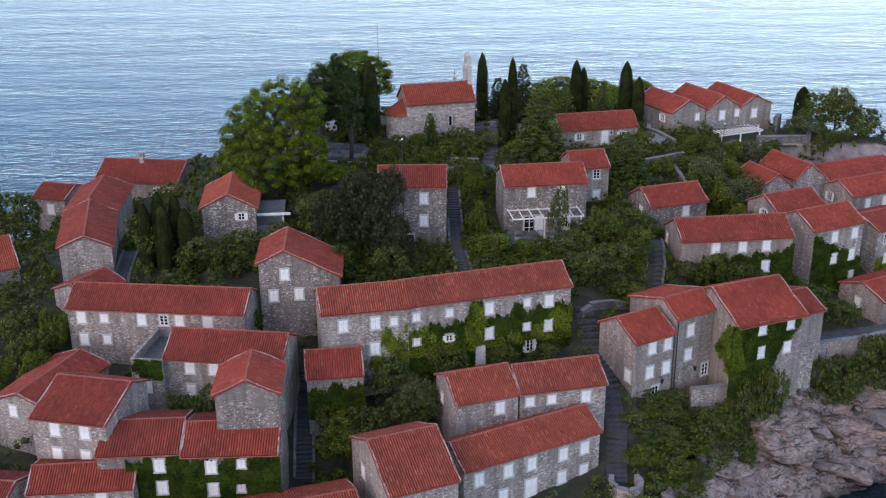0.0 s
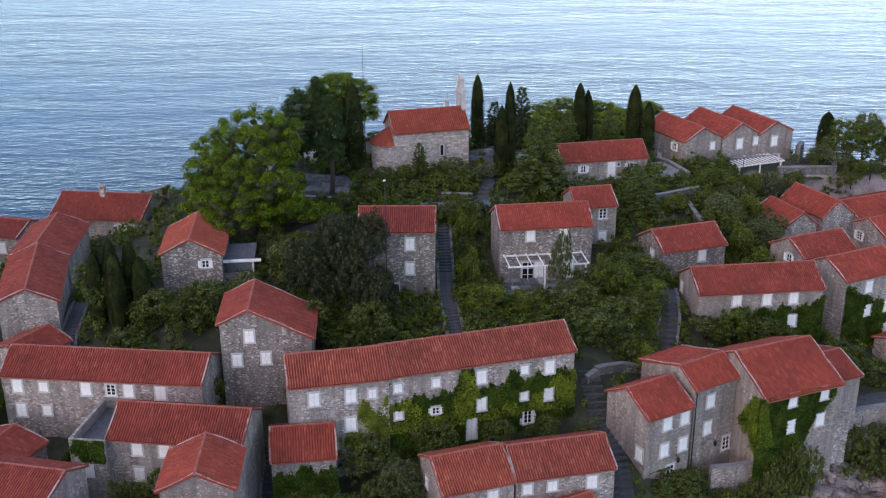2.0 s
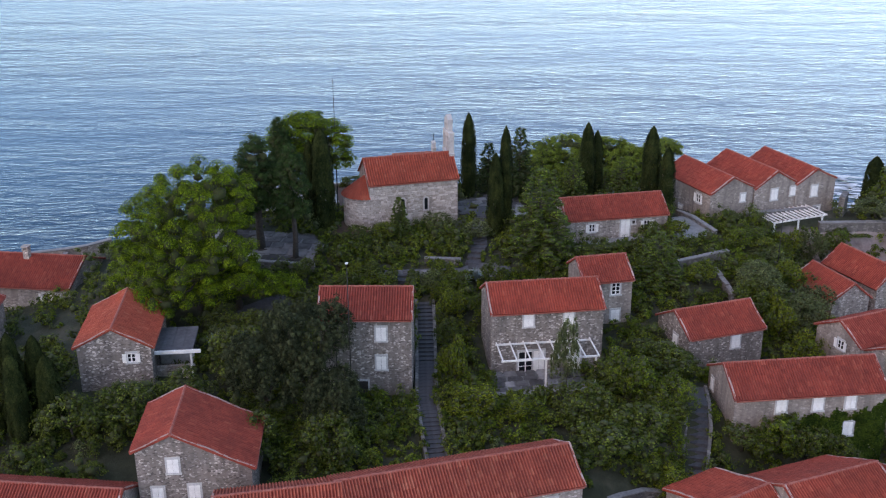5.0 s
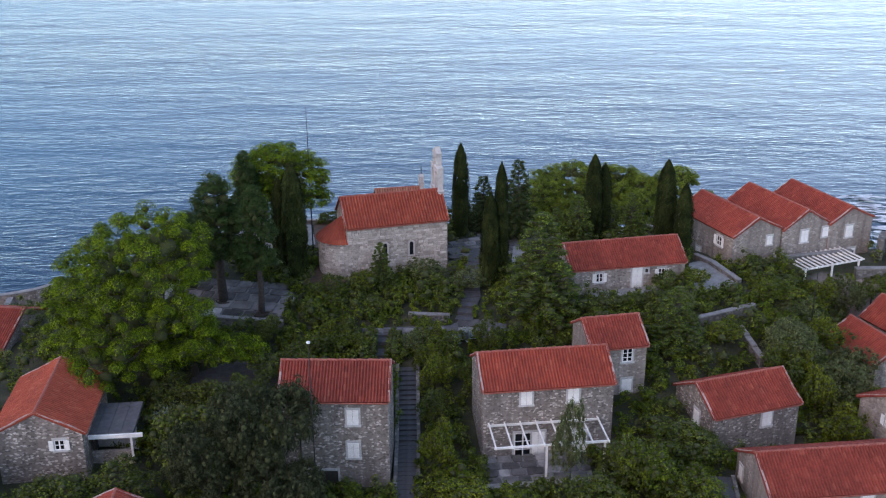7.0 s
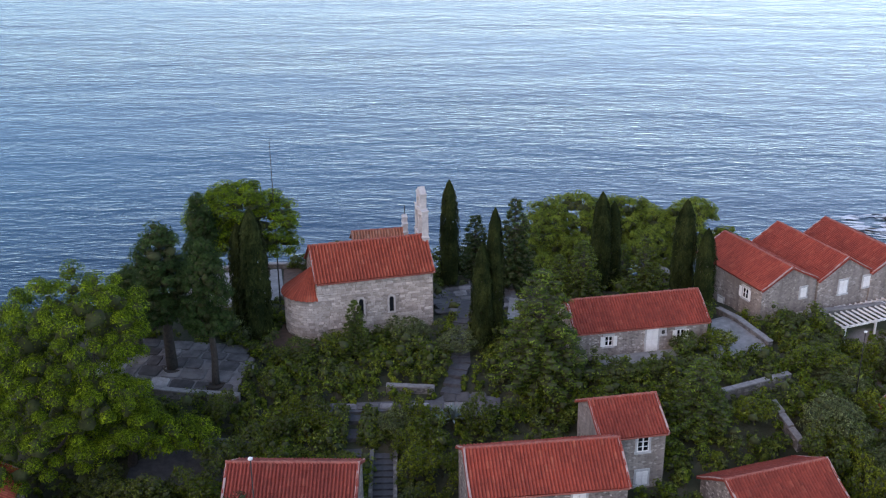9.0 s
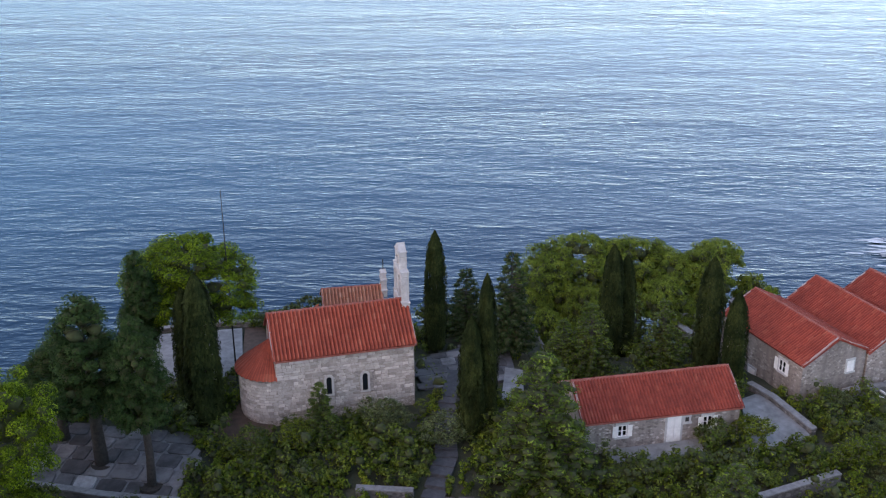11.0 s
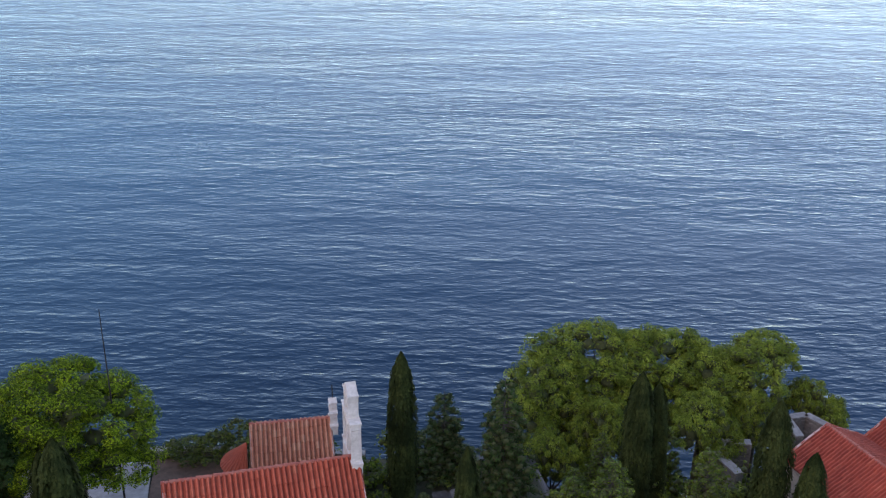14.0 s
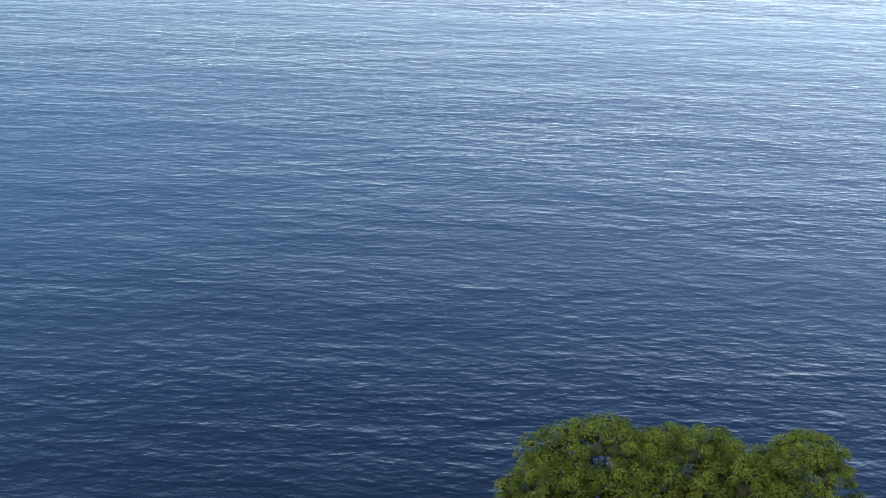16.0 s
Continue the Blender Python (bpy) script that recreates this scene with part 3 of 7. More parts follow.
def chimney(root, x, y, z0, z1, wide=0.55):
    b = Build().box(x - wide / 2, x + wide / 2, y - wide / 2, y + wide / 2, z0, z1)
    b.box(x - wide / 2 - 0.06, x + wide / 2 + 0.06, y - wide / 2 - 0.06, y + wide / 2 + 0.06, z1, z1 + 0.08)
    for sx in (-1, 1):
        for sy in (-1, 1):
            cx, cy = x + sx * (wide / 2 - 0.07), y + sy * (wide / 2 - 0.07)
            b.box(cx - 0.06, cx + 0.06, cy - 0.06, cy + 0.06, z1 + 0.08, z1 + 0.32)
    b.box(x - wide / 2 - 0.08, x + wide / 2 + 0.08, y - wide / 2 - 0.08, y + wide / 2 + 0.08, z1 + 0.32, z1 + 0.4)
    child("chimney", b.mesh("chimney", M_STONE_PALE), root, "stone chimney with a capped top")


def wall_mesh(name, outline, x0, x1, material):
    """Walls from a gable outline in (y, z), drawn out along x, with a map in metres."""
    n = len(outline)
    v = [(x0, y, z) for y, z in outline] + [(x1, y, z) for y, z in outline]
    f, uv = [], []
    f.append(tuple(range(n))[::-1])
    uv += [outline[i] for i in range(n)][::-1]
    f.append(tuple(range(n, 2 * n)))
    uv += [(y + 40, z) for y, z in outline]
    run = 0.0
    for i in range(n):
        j = (i + 1) % n
        f.append((i, j, n + j, n + i))
        if abs(outline[i][0] - outline[j][0]) < 1e-6:
            uv += [(x0, outline[i][1]), (x0, outline[j][1]), (x1, outline[j][1]), (x1, outline[i][1])]
        else:
            uv += [(x0, outline[i][0]), (x0, outline[j][0]), (x1, outline[j][0]), (x1, outline[i][0])]
    return mesh_of(name, v, f, material, uv)


def house(label, cx, cy, ang, length, yf, yb, zf, zb, zr, wins=(), stone=M_STONE, tiles=M_ROOF, deep=None, flues=(), pipes=(), over=0.28, ends=0.16,
          name="stone_house", verges=(-1, 1), col=0.21, nudge=(0.0, 0.0)):
    """A gabled house: its ridge runs along its own x; eaves at y = -yf (height zf) and y = yb (height zb), ridge at height zr."""
    rnd = random.Random(round(cx * 31 + cy * 17))
    a = radians(ang)
    corners = [(cx + math.cos(a) * x - math.sin(a) * y, cy + math.sin(a) * x + math.cos(a) * y) for x in (-length / 2, length / 2) for y in (-yf, yb)]
    low = min(gz(*c) for c in corners) - 0.6 if deep is None else deep
    root = tagged(new(name), label, "house", "stone houses of the village")
    root.matrix_basis = pose(cx, cy, low, 0, 0, ang)
    clear(cx, cy, ang, length / 2 + 0.3, max(yf, yb) + 0.3)
    zf, zb, zr = zf - low, zb - low, zr - low
    pf, pb = (zr - zf) / yf, (zr - zb) / yb
    wf, wb = -yf + over, yb - over
    outline = [(wf, 0), (wb, 0), (wb, zb + over * pb - 0.07), (0, zr - 0.07), (wf, zf + over * pf - 0.07)]
    hx = length / 2 - ends
    child("wall", wall_mesh("wall", outline, -hx, hx, stone), root)
    v, f, uv = [], [], []
    tile_slope(v, f, uv, length, (-yf, zf), (0, zr), rnd, col)
    tile_slope(v, f, uv, length, (yb, zb), (0, zr), rnd, col)
    child("roof", mesh_of("roof", v, f, tiles, uv), root)
    n = max(3, round(length / 0.4))
    pts, rad = [], []
    for i in range(n):
        x0 = -length / 2 + i * length / n
        sag = 0.012 * math.sin(i * 3.7 + cx)
        pts += [(x0, 0, zr + 0.07 + sag), (x0 + length / n - 0.03, 0, zr + 0.05 + sag)]
        rad += [0.115, 0.095]
    child("ridge_cap", Build().tube(pts, rad, 8).mesh("ridge_cap", M_RIDGE), root, "row of mortared ridge tiles")
    for x in [s * (length / 2 - 0.1) for s in verges]:
        child("verge", chevron(x, yf, zf, zr, yb, zb), root, "pale mortared verge")
    for face, q, dz, w, h, kind in wins:
        z = (zf if face in "FL" else zb) + dz
        if face == ("F" if ang < 60 else "L"):
            q, z = q + nudge[0], z + nudge[1]
        if face == "F":
            m = pose(q, wf, z)
        elif face == "K":
            m = pose(q, wb, z, 0, 0, 180)
        elif face == "L":
            m = pose(-hx, q, z, 0, 0, -90)
        else:
            m = pose(hx, q, z, 0, 0, 90)
        add_window(root, kind, w, h, m)
    for fx, fy, fh in flues:
        pz = zr - (pf if fy < 0 else pb) * abs(fy)
        chimney(root, fx, fy, pz - 0.3, pz + fh)
    for px in pipes:
        b = Build().tube([(px, wf - 0.07, 0.2), (px, wf - 0.07, zf - 0.1), (px, wf - 0.16, zf + 0.02)], (0.045, 0.045, 0.045), 6)
        child("downpipe", b.mesh("downpipe", M_IRON), root, "dark rainwater pipe")
    # gutter under the front eave
    g = Build().tube([(-hx, -yf - 0.03, zf - 0.02), (hx, -yf - 0.03, zf - 0.02)], (0.055, 0.055), 6)
    child("gutter", g.mesh("gutter", M_RIDGE), root, "red painted gutter")
    return root


def simple(label, cx, cy, ang, length, wide, ze, wins=(), rise=None, pitch=None, **more):
    """A house with an even gable roof; with a steeper pitch the ridge comes forward and the front eave stays."""
    w = wide / 2
    if pitch:
        k = math.tan(radians(pitch))
        v = w * 0.83 / (k + 0.466)
        cx, cy = cx + (w - v) * math.sin(radians(ang)), cy - (w - v) * math.cos(radians(ang))
        w, rise = v, v * k
    return house(label, cx, cy, ang, length, w, w, ze, ze, ze + (rise if rise else w * 0.364), wins, **more)


S, O, G, D = "S", "O", "G", "D"


def rows_of(us, z, w=0.9, h=1.25, kind=S, face="F"):
    return [(face, u, z, w, h, kind) for u in us]


simple("long grey stone house end with weathered tile roof beside ivy", -7.7, 90.4, 11.5, 8.2, 7.0, 19.6,
       rows_of((-2.0, 0.9), -1.2) + rows_of((0.8,), -3.75) + rows_of((2.6,), -1.2, 0.7, 0.8), tiles=M_ROOF_OLD, stone=M_STONE_PALE, verges=(-1,), pitch=27)
simple("long ivy-clad stone house with weathered tile roof", 3.5, 93.55, 16.4, 16.2, 7.0, 19.6,
       rows_of((-7.2, -4.05, 3.53), -1.1, 0.7, 0.8) + rows_of((-0.2, 5.75), -1.2) + rows_of((-7.2, 3.53), -3.55, 0.7, 0.8)
       + rows_of((-4.1,), -3.65, 0.7, 0.7, O) + rows_of((-0.2, 5.7), -3.7) + rows_of((-1.06,), -5.85, 0.9, 1.9) + rows_of((3.9,), -5.6, 0.8, 1.3, O),
       tiles=M_ROOF_OLD, stone=M_STONE_PALE, deep=11.5, verges=(1,), pitch=27)
house("tall grey rubble house with lopsided red gable roof", -15.17, 96.37, 94.05, 6.71, 5.35, 2.71, 20.37, 21.92, 23.19,
      [("L", 0.0, -0.05, 0.85, 1.15, S), ("L", 1.15, -2.2, 0.85, 1.15, S), ("L", -1.25, -2.1, 0.85, 1.15, S)], tiles=M_ROOF, deep=13.5, nudge=(0.03, 0.5))
house("tall stone house on a rock with ivy and red roof", 29.02, 94.5, 21.73, 7.95, 4.74, 4.74, 16.85, 16.85, 19.19,
       rows_of((-0.68, 2.52), -0.8) + rows_of((-0.63, 2.39), -3.25), stone=M_STONE_PLAIN, deep=2.5, tiles=M_ROOF, nudge=(-0.44, 0.29))
house("narrow stone house with red roof between taller neighbours", 22.69, 92.82, 31.18, 5.05, 2.15, 4.94, 17.25, 17.14, 18.71, rows_of((-0.66,), -1.5) + rows_of((-0.75,), -4.0) +
       [("F", 1.6, -6.2, 0.9, 1.4, G)], stone=M_STONE_PLAIN, deep=8.0, pipes=(-2.2,), nudge=(0.12, -0.0))
house("stone house with pale shutters and red gable roof", 17.96, 90.54, 29.09, 4.9, 3.02, 2.75, 16.23, 16.23, 17.84,
       rows_of((-0.33, 1.48), -0.9) + rows_of((-0.46, 1.49), -3.35) + [("F", 0.32, -5.6, 0.9, 1.4, G), ("L", -2.0, -3.5, 0.9, 1.25, S)], stone=M_STONE_PLAIN, deep=8.0, nudge=(0.09, 0.04))
simple("small stone annex with steep red roof", 35.2, 97.9, 22.5, 2.6, 6.4, 15.6, (), stone=M_STONE_PLAIN, deep=4.0)
house("low stone house with red tile roof and shutters", 2.84, 83.45, 18.44, 6, 3.03, 3.03, 14.17, 14.17, 15.78, rows_of((1.32,), -1.3) + [("L", 1.0, -1.2, 0.6, 0.9, S)], tiles=M_ROOF_OLD, stone=M_STONE_PALE, nudge=(-0.17, 0.28))
house("low stone house with long red tile roof", 9.86, 85.24, 12.85, 8.23, 2.82, 2.82, 14.11, 14.11, 15.61, rows_of((-3.23, -1.25), -0.8, 0.8, 0.9) + rows_of((1.93,), -0.95),
       tiles=M_ROOF_OLD, stone=M_STONE_PALE, nudge=(0.19, -0.08))
house("long two-storey stone house with white shutters", 6.39, 79.45, 27.45, 13.74, 2.64, 2.64, 11.2, 11.2, 12.65,
       rows_of((-4.66, -1.88, 0.43, 3.58, 5.77), -0.8) + rows_of((3.51, 5.78, -2.33), -3.1) + rows_of((0.38,), -3.3, 1.1, 2.0) + rows_of((4.75,), -4.95, 0.8, 1.3, G),
       tiles=M_ROOF_OLD, stone=M_STONE_PALE, deep=3.5, nudge=(-0.63, -0.36))
house("wide stone house with old tile roof", -3.38, 74.34, 22.35, 6.08, 4.9, 4.85, 12.49, 12.45, 14.85, [("L", 1.5, -1.4, 0.8, 1.1, S)], tiles=M_ROOF_OLD, stone=M_STONE_PALE, deep=4.0, nudge=(-0.18, 0.15))
simple("stone house with weathered tile roof on the lower lane", -13.6, 69.4, 17.5, 14.0, 7.0, 10.2, (), tiles=M_ROOF_OLD, stone=M_STONE_PALE, deep=3.0)
house("long two-storey stone house with a red roof", -26.41, 92.46, -6.1, 17.22, 2.85, 2.85, 18.58, 18.58, 20.06,
       rows_of((-7.12, -1.29, 2.31), -0.95) + rows_of((-4.9,), -0.95, 0.8, 0.9) + rows_of((0.81,), -0.95, 0.9, 1.1, G) + rows_of((4.98,), -1.0, 1.0, 1.3)
       + rows_of((-7.1,), -3.2) + rows_of((-4.86,), -3.15, 0.8, 0.9), stone=M_STONE_PALE, deep=11.5, nudge=(0.02, 0.1))
house("stone house with red roof above a walled yard", -18.96, 85.96, -7.4, 10.85, 3.02, 3.02, 16.75, 16.75, 18.44, rows_of((-3.04, -0.9), -0.75) + rows_of((-3.1,), -3.0), stone=M_STONE_PALE, deep=10.0, nudge=(0.08, 0.04))
house("small stone shed with red roof and climbing ivy", -9.96, 86.16, 7.57, 5.26, 2.87, 2.87, 14.97, 14.97, 16.46, (), stone=M_STONE_PALE, nudge=(0.06, 0.27))
house("stone house with red gable facing the lane", -15.91, 77.67, 93.26, 5.57, 2.76, 2.78, 17.96, 17.95, 19.33, (), stone=M_STONE, deep=9.0, nudge=(0.01, 0.25))
house("two-storey stone house with white shutters and red roof", -29.05, 78.97, -12.05, 6.84, 4.91, 2.8, 16.08, 16.18, 17.5, rows_of((-1.25, 1.35), -1.0) + rows_of((-1.34, 1.18), -3.3),
       stone=M_STONE_PALE, deep=9.0, nudge=(0.05, 0.16))
house("stone house with red gable roof behind trees", -34.36, 83.22, 71.25, 8.96, 3, 3, 14.95, 14.95, 16.01, [("L", 0.4, -0.6, 0.8, 1.1, S)], stone=M_STONE_PALE, deep=8.5, nudge=(0.28, -0.05))
simple("ivy-covered stone house with ribbed red roof", -24.4, 76.0, 3.5, 6.8, 7.0, 14.0, rows_of((1.57,), -1.05) + rows_of((1.6,), -3.1), stone=M_STONE, deep=7.5)
simple("ivy-covered stone house with ribbed red roof", -17.1, 75.9, 2, 7.8, 6.8, 13.9, rows_of((-1.51,), -1.0) + rows_of((0.88,), -0.8, 0.7, 0.8) + rows_of((-1.51,), -3.1) +
       rows_of((0.73,), -3.05, 0.7, 0.8), stone=M_STONE, deep=7.0)
simple("low stone house with ribbed red roof", -28.6, 73.2, 5, 8.4, 5.4, 12.0, rows_of((1.54,), -0.7), stone=M_STONE_PALE, deep=7.5)
simple("low stone house with ribbed red roof", -37.6, 71.8, -8, 8.5, 5.4, 11.6, (), stone=M_STONE_PALE, deep=7.5)
house("long stone house with red gable roof near the shore", -37.21, 105.41, 104.24, 12, 2.77, 2.77, 20.92, 21.29, 22.38, (), stone=M_STONE_PALE, deep=15.0)
house("stone house with red gable roof on the slope to the sea", -39.3, 115.6, 95.5, 9.6, 3.2, 2.9, 20.95, 20.95, 22.35, (), stone=M_STONE_PALE, deep=15.0)
house("stone house with red roof and chimney by the sea", -37.4, 129.84, -7.35, 10.97, 4.09, 4.09, 19.56, 19.56, 21.4, rows_of((2.6,), -1.2, 0.8, 0.9, O) + rows_of((3.9,), -1.2, 0.5, 0.8),
       stone=M_STONE_PALE, flues=((-0.3, -0.5, 0.9),), tiles=M_ROOF, nudge=(0.34, 0.27))
simple("small stone house with red roof near the shore", -48.2, 128.6, -14, 4.8, 6.2, 17.6, rows_of((0.2,), -1.3, 1.0, 1.4), stone=M_STONE_PALE)
house("stone house with low red gable roof", -34.9, 97.0, 62, 5.0, 2.6, 2.6, 18.2, 18.2, 19.25, (), stone=M_STONE_PALE, deep=13.0)
house("stone house with orange tile roof near the pines", -48.97, 102.9, 29, 8.4, 5.3, 4.0, 18.8, 19.2, 20.6, (), stone=M_STONE_PLAIN, tiles=M_ROOF_ORANGE, deep=13.5)
house("grey rubble cottage with orange gable roof under a pine", -23.01, 110.42, 96.12, 8.08, 3.08, 3.03, 22.65, 22.87, 24.39, [("L", -1.35, -0.85, 0.75, 0.85, O)],
      stone=M_STONE, tiles=M_ROOF_ORANGE, deep=18.5, nudge=(0.05, 0.1))
house("tall narrow stone house with red roof beside stairs", -3.22, 110.09, -0.62, 7.5, 2.82, 2.82, 24.67, 24.67, 26.3, rows_of((0.58,), -1.1) + rows_of((0.55,), -3.6) +
       [("F", -1.5, -6.3, 1.9, 2.2, D)], stone=M_STONE, deep=17.0, pipes=(-2.3,), tiles=M_ROOF, nudge=(0.66, -0.12))
house("stone house with red roof above a pergola terrace", 10.93, 113.76, 7.52, 9.53, 2.81, 2.81, 23.63, 23.63, 25.26, rows_of((-1.56, 1.75), -0.95) + [("F", -1.75, -4.75, 1.2, 2.0, G), ("F", -0.65, -4.75, 0.9, 2.0, S),
       ("F", 2.4, -4.75, 0.9, 1.9, S)], stone=M_STONE, deep=16.8, nudge=(-0.02, 0.27))
house("small stone house with red roof and barred window", 16.54, 119.46, 11.34, 4.66, 2.51, 2.51, 23.64, 23.64, 25.14, rows_of((0.77,), -0.9, 0.9, 1.2, G) + rows_of((0.82,), -3.4, 0.9, 1.1), stone=M_STONE_PLAIN, deep=17.5, nudge=(-0.09, 0.19))
house("stone cottage with red roof and white shutter", 25.68, 115.77, 18.74, 7.45, 2.78, 2.97, 20.52, 20.41, 22.1, rows_of((0.77,), -0.9) + [("L", -0.37, -1.0, 0.8, 1.2, S)], stone=M_STONE, nudge=(0.11, 0.07))
house("long stone house with red roof above a hedge", 30.54, 107.29, 6.59, 12.38, 3, 3.23, 19.58, 19.45, 21.26, rows_of((-2.58, 0.35, 2.94), -0.85) + rows_of((3.0,), -3.2) + [("L", 2.0, -1.1, 0.6, 1.1, S)],
       stone=M_STONE_PLAIN, deep=13.0, nudge=(0.24, 0.1))
house("stone cottage with red roof and gable window", 39.08, 115.23, 23.45, 6.93, 2.7, 2.89, 19.98, 19.88, 21.41, [("L", -0.35, -0.6, 0.8, 0.9, O)], stone=M_STONE_PLAIN, nudge=(0.08, 0.17))
house("tall stone house with red roof and climbing ivy", 41.8, 111.37, 25.33, 7.55, 3.02, 3.03, 19.35, 19.34, 20.9, rows_of((-0.53, 2.36), -1.15) + rows_of((-0.34, 2.27), -3.65) + rows_of((2.5,), -6.2), stone=M_STONE_PALE, deep=9.0, nudge=(0.05, 0.1))
house("stone house with red gable roof and pale wall", 43.5, 128.19, 113.15, 7.37, 3.05, 2.21, 19.25, 19.78, 21.57, (), stone=M_STONE_PALE)
house("small stone house with red gable roof behind an olive", 39.32, 125.43, 109.62, 6.2, 2.2, 2.44, 19.27, 19.54, 21.03, (), stone=M_STONE_PALE)
simple("long stone house with plain red roof", 51.5, 130.3, 22, 11.5, 7.0, 19.2, (), stone=M_STONE_PALE)
house("stone house with red roof and glazed gable", 51.77, 125.56, 23.83, 8.48, 2.84, 2.85, 18.43, 18.43, 19.87, [("F", -1.5, -1.1, 0.8, 1.2, S), ("F", 1.2, -1.1, 0.8, 1.2, S), ("L", 1.0, -0.9, 0.8, 1.1, O)], stone=M_STONE_PALE)
simple("stone house with red roof at the lane", 51.0, 117.3, 26, 7.4, 6.6, 17.2, rows_of((-2.2,), -1.0, 0.8, 1.2, G) + rows_of((0.2,), -1.0) + rows_of((-1.8, 0.4), -3.4), stone=M_STONE_PALE, deep=9.0)
simple("stone house with red roof above the rocks", 48.2, 106.9, 28, 8.0, 6.5, 13.2, [("L", 0.3, -1.2, 0.8, 1.2, S)], stone=M_STONE_PLAIN, deep=6.0)
house("long white-doored stone cottage with red roof", 19.19, 132.63, 11.65, 10.56, 2.64, 2.64, 24.78, 24.78, 26.31, rows_of((-2.83, 2.76), -0.75, 0.7, 0.9, O) + [("F", 0.55, -1.05, 0.9, 1.95, S), ("F", 1.4, -0.45, 0.3, 0.35, D)],
       stone=M_STONE_PALE, tiles=M_ROOF, nudge=(0.22, -0.1))
# three joined houses with gables side by side
GABLES = ((30.52, 140.34, 113.03, 8.9, 2.72, 2.8, 25.49, 25.36, 26.88, (-0.43, 0.09)),
          (35.6, 142.46, 112.26, 9.05, 2.55, 2.76, 25.4, 25.24, 26.9, (-0.49, 0.21)),
          (40.3, 144.26, 111, 9.2, 2.6, 2.5, 25.33, 25.15, 26.6, (-1.08, 0.16)))
for i, shape in enumerate(GABLES):
    wins = {0: [("L", -0.9, -1.0, 0.65, 0.9, S), ("L", -0.9, -3.2, 0.65, 0.8, S), ("K", -2.4, -0.9, 0.8, 1.0, O), ("K", 0.6, -3.0, 0.8, 1.0, S)],
            1: [("L", 0.7, -1.2, 0.9, 1.25, S), ("L", 0.75, -3.75, 1.0, 1.7, G), ("L", -1.7, -1.1, 0.8, 1.0, S)],
            2: [("L", 1.2, -1.25, 0.9, 1.25, S), ("L", 0.6, -3.75, 0.9, 1.6, S)]}[i]
    house("grey stone house in a row of three red gables", *shape[:9], wins, stone=M_STONE_PLAIN, deep=19.0, over=0.06 if i else 0.12, nudge=shape[9])


# ---------------------------------------------------------------- church, chapel, bell gables
def fan_roof(radius, z0, z1, tiles, segs=18):
    """Half a cone of tiles over an apse that swells towards -x."""
    v, f, uv = [], [], []
    rows = 6
    for r in range(rows + 1):
        t = r / rows
        for i in range(segs * 2 + 1):
            w = math.pi / 2 + math.pi * i / (segs * 2)
            rad = (radius + 0.22) * (1 - t) + 0.02
            lift = 0.07 * (i % 2) * (1 - t) + (0.02 if r % 2 else 0)
            v.append((rad * math.cos(w), rad * math.sin(w), z0 + (z1 - z0) * t + lift))
    n = segs * 2 + 1
    for r in range(rows):
        for i in range(segs * 2):
            a = r * n + i
            f.append((a, a + 1, a + n + 1, a + n))
            uv += [(i // 2 + 0.3, r + 0.3), (i // 2 + 0.7, r + 0.3), (i // 2 + 0.7, r + 0.7), (i // 2 + 0.3, r + 0.7)]
    return mesh_of("apse_roof", v, f, tiles, uv)


def apse_wall(radius, z0, z1, material, segs=24):
    v, f, uv = [], [], []
    for i in range(segs + 1):
        w = math.pi / 2 + math.pi * i / segs
        for z in (z0, z1):
            v.append((radius * math.cos(w), radius * math.sin(w), z))
    for i in range(segs):
        f.append((2 * i, 2 * i + 2, 2 * i + 3, 2 * i + 1))
        u0, u1 = radius * math.pi * i / segs, radius * math.pi * (i + 1) / segs
        uv += [(u0, z0), (u1, z0), (u1, z1), (u0, z1)]
    f.append(tuple(2 * i + 1 for i in range(segs + 1)))
    uv += [(0, 0)] * (segs + 1)
    return mesh_of("apse_wall", v, f, material, uv)


def arch(b, y0, y1, z0, z1, x0, x1, step=8):
    """The block of wall round an arched opening between y0 and y1 from z0 to the crown z1, thickness x0..x1: the two spandrels above the spring."""
    r = (y1 - y0) / 2
    yc, zs = (y0 + y1) / 2, z1 - r
    k = len(b.v)
    ring = [(yc + r * math.cos(math.pi * i / step), zs + r * math.sin(math.pi * i / step)) for i in range(step + 1)]
    for x in (x0, x1):
        for y, z in ring:
            b.v.append(Vector((x, y, z)))
            b.v.append(Vector((x, y, z1 + 0.02)))
    m = 2 * (step + 1)
    for i in range(step):
        a = k + 2 * i
        b.f += [(a, a + 2, a + 3, a + 1), (a + m, a + m + 1, a + m + 3, a + m + 2), (a, a + m, a + m + 2, a + 2)]


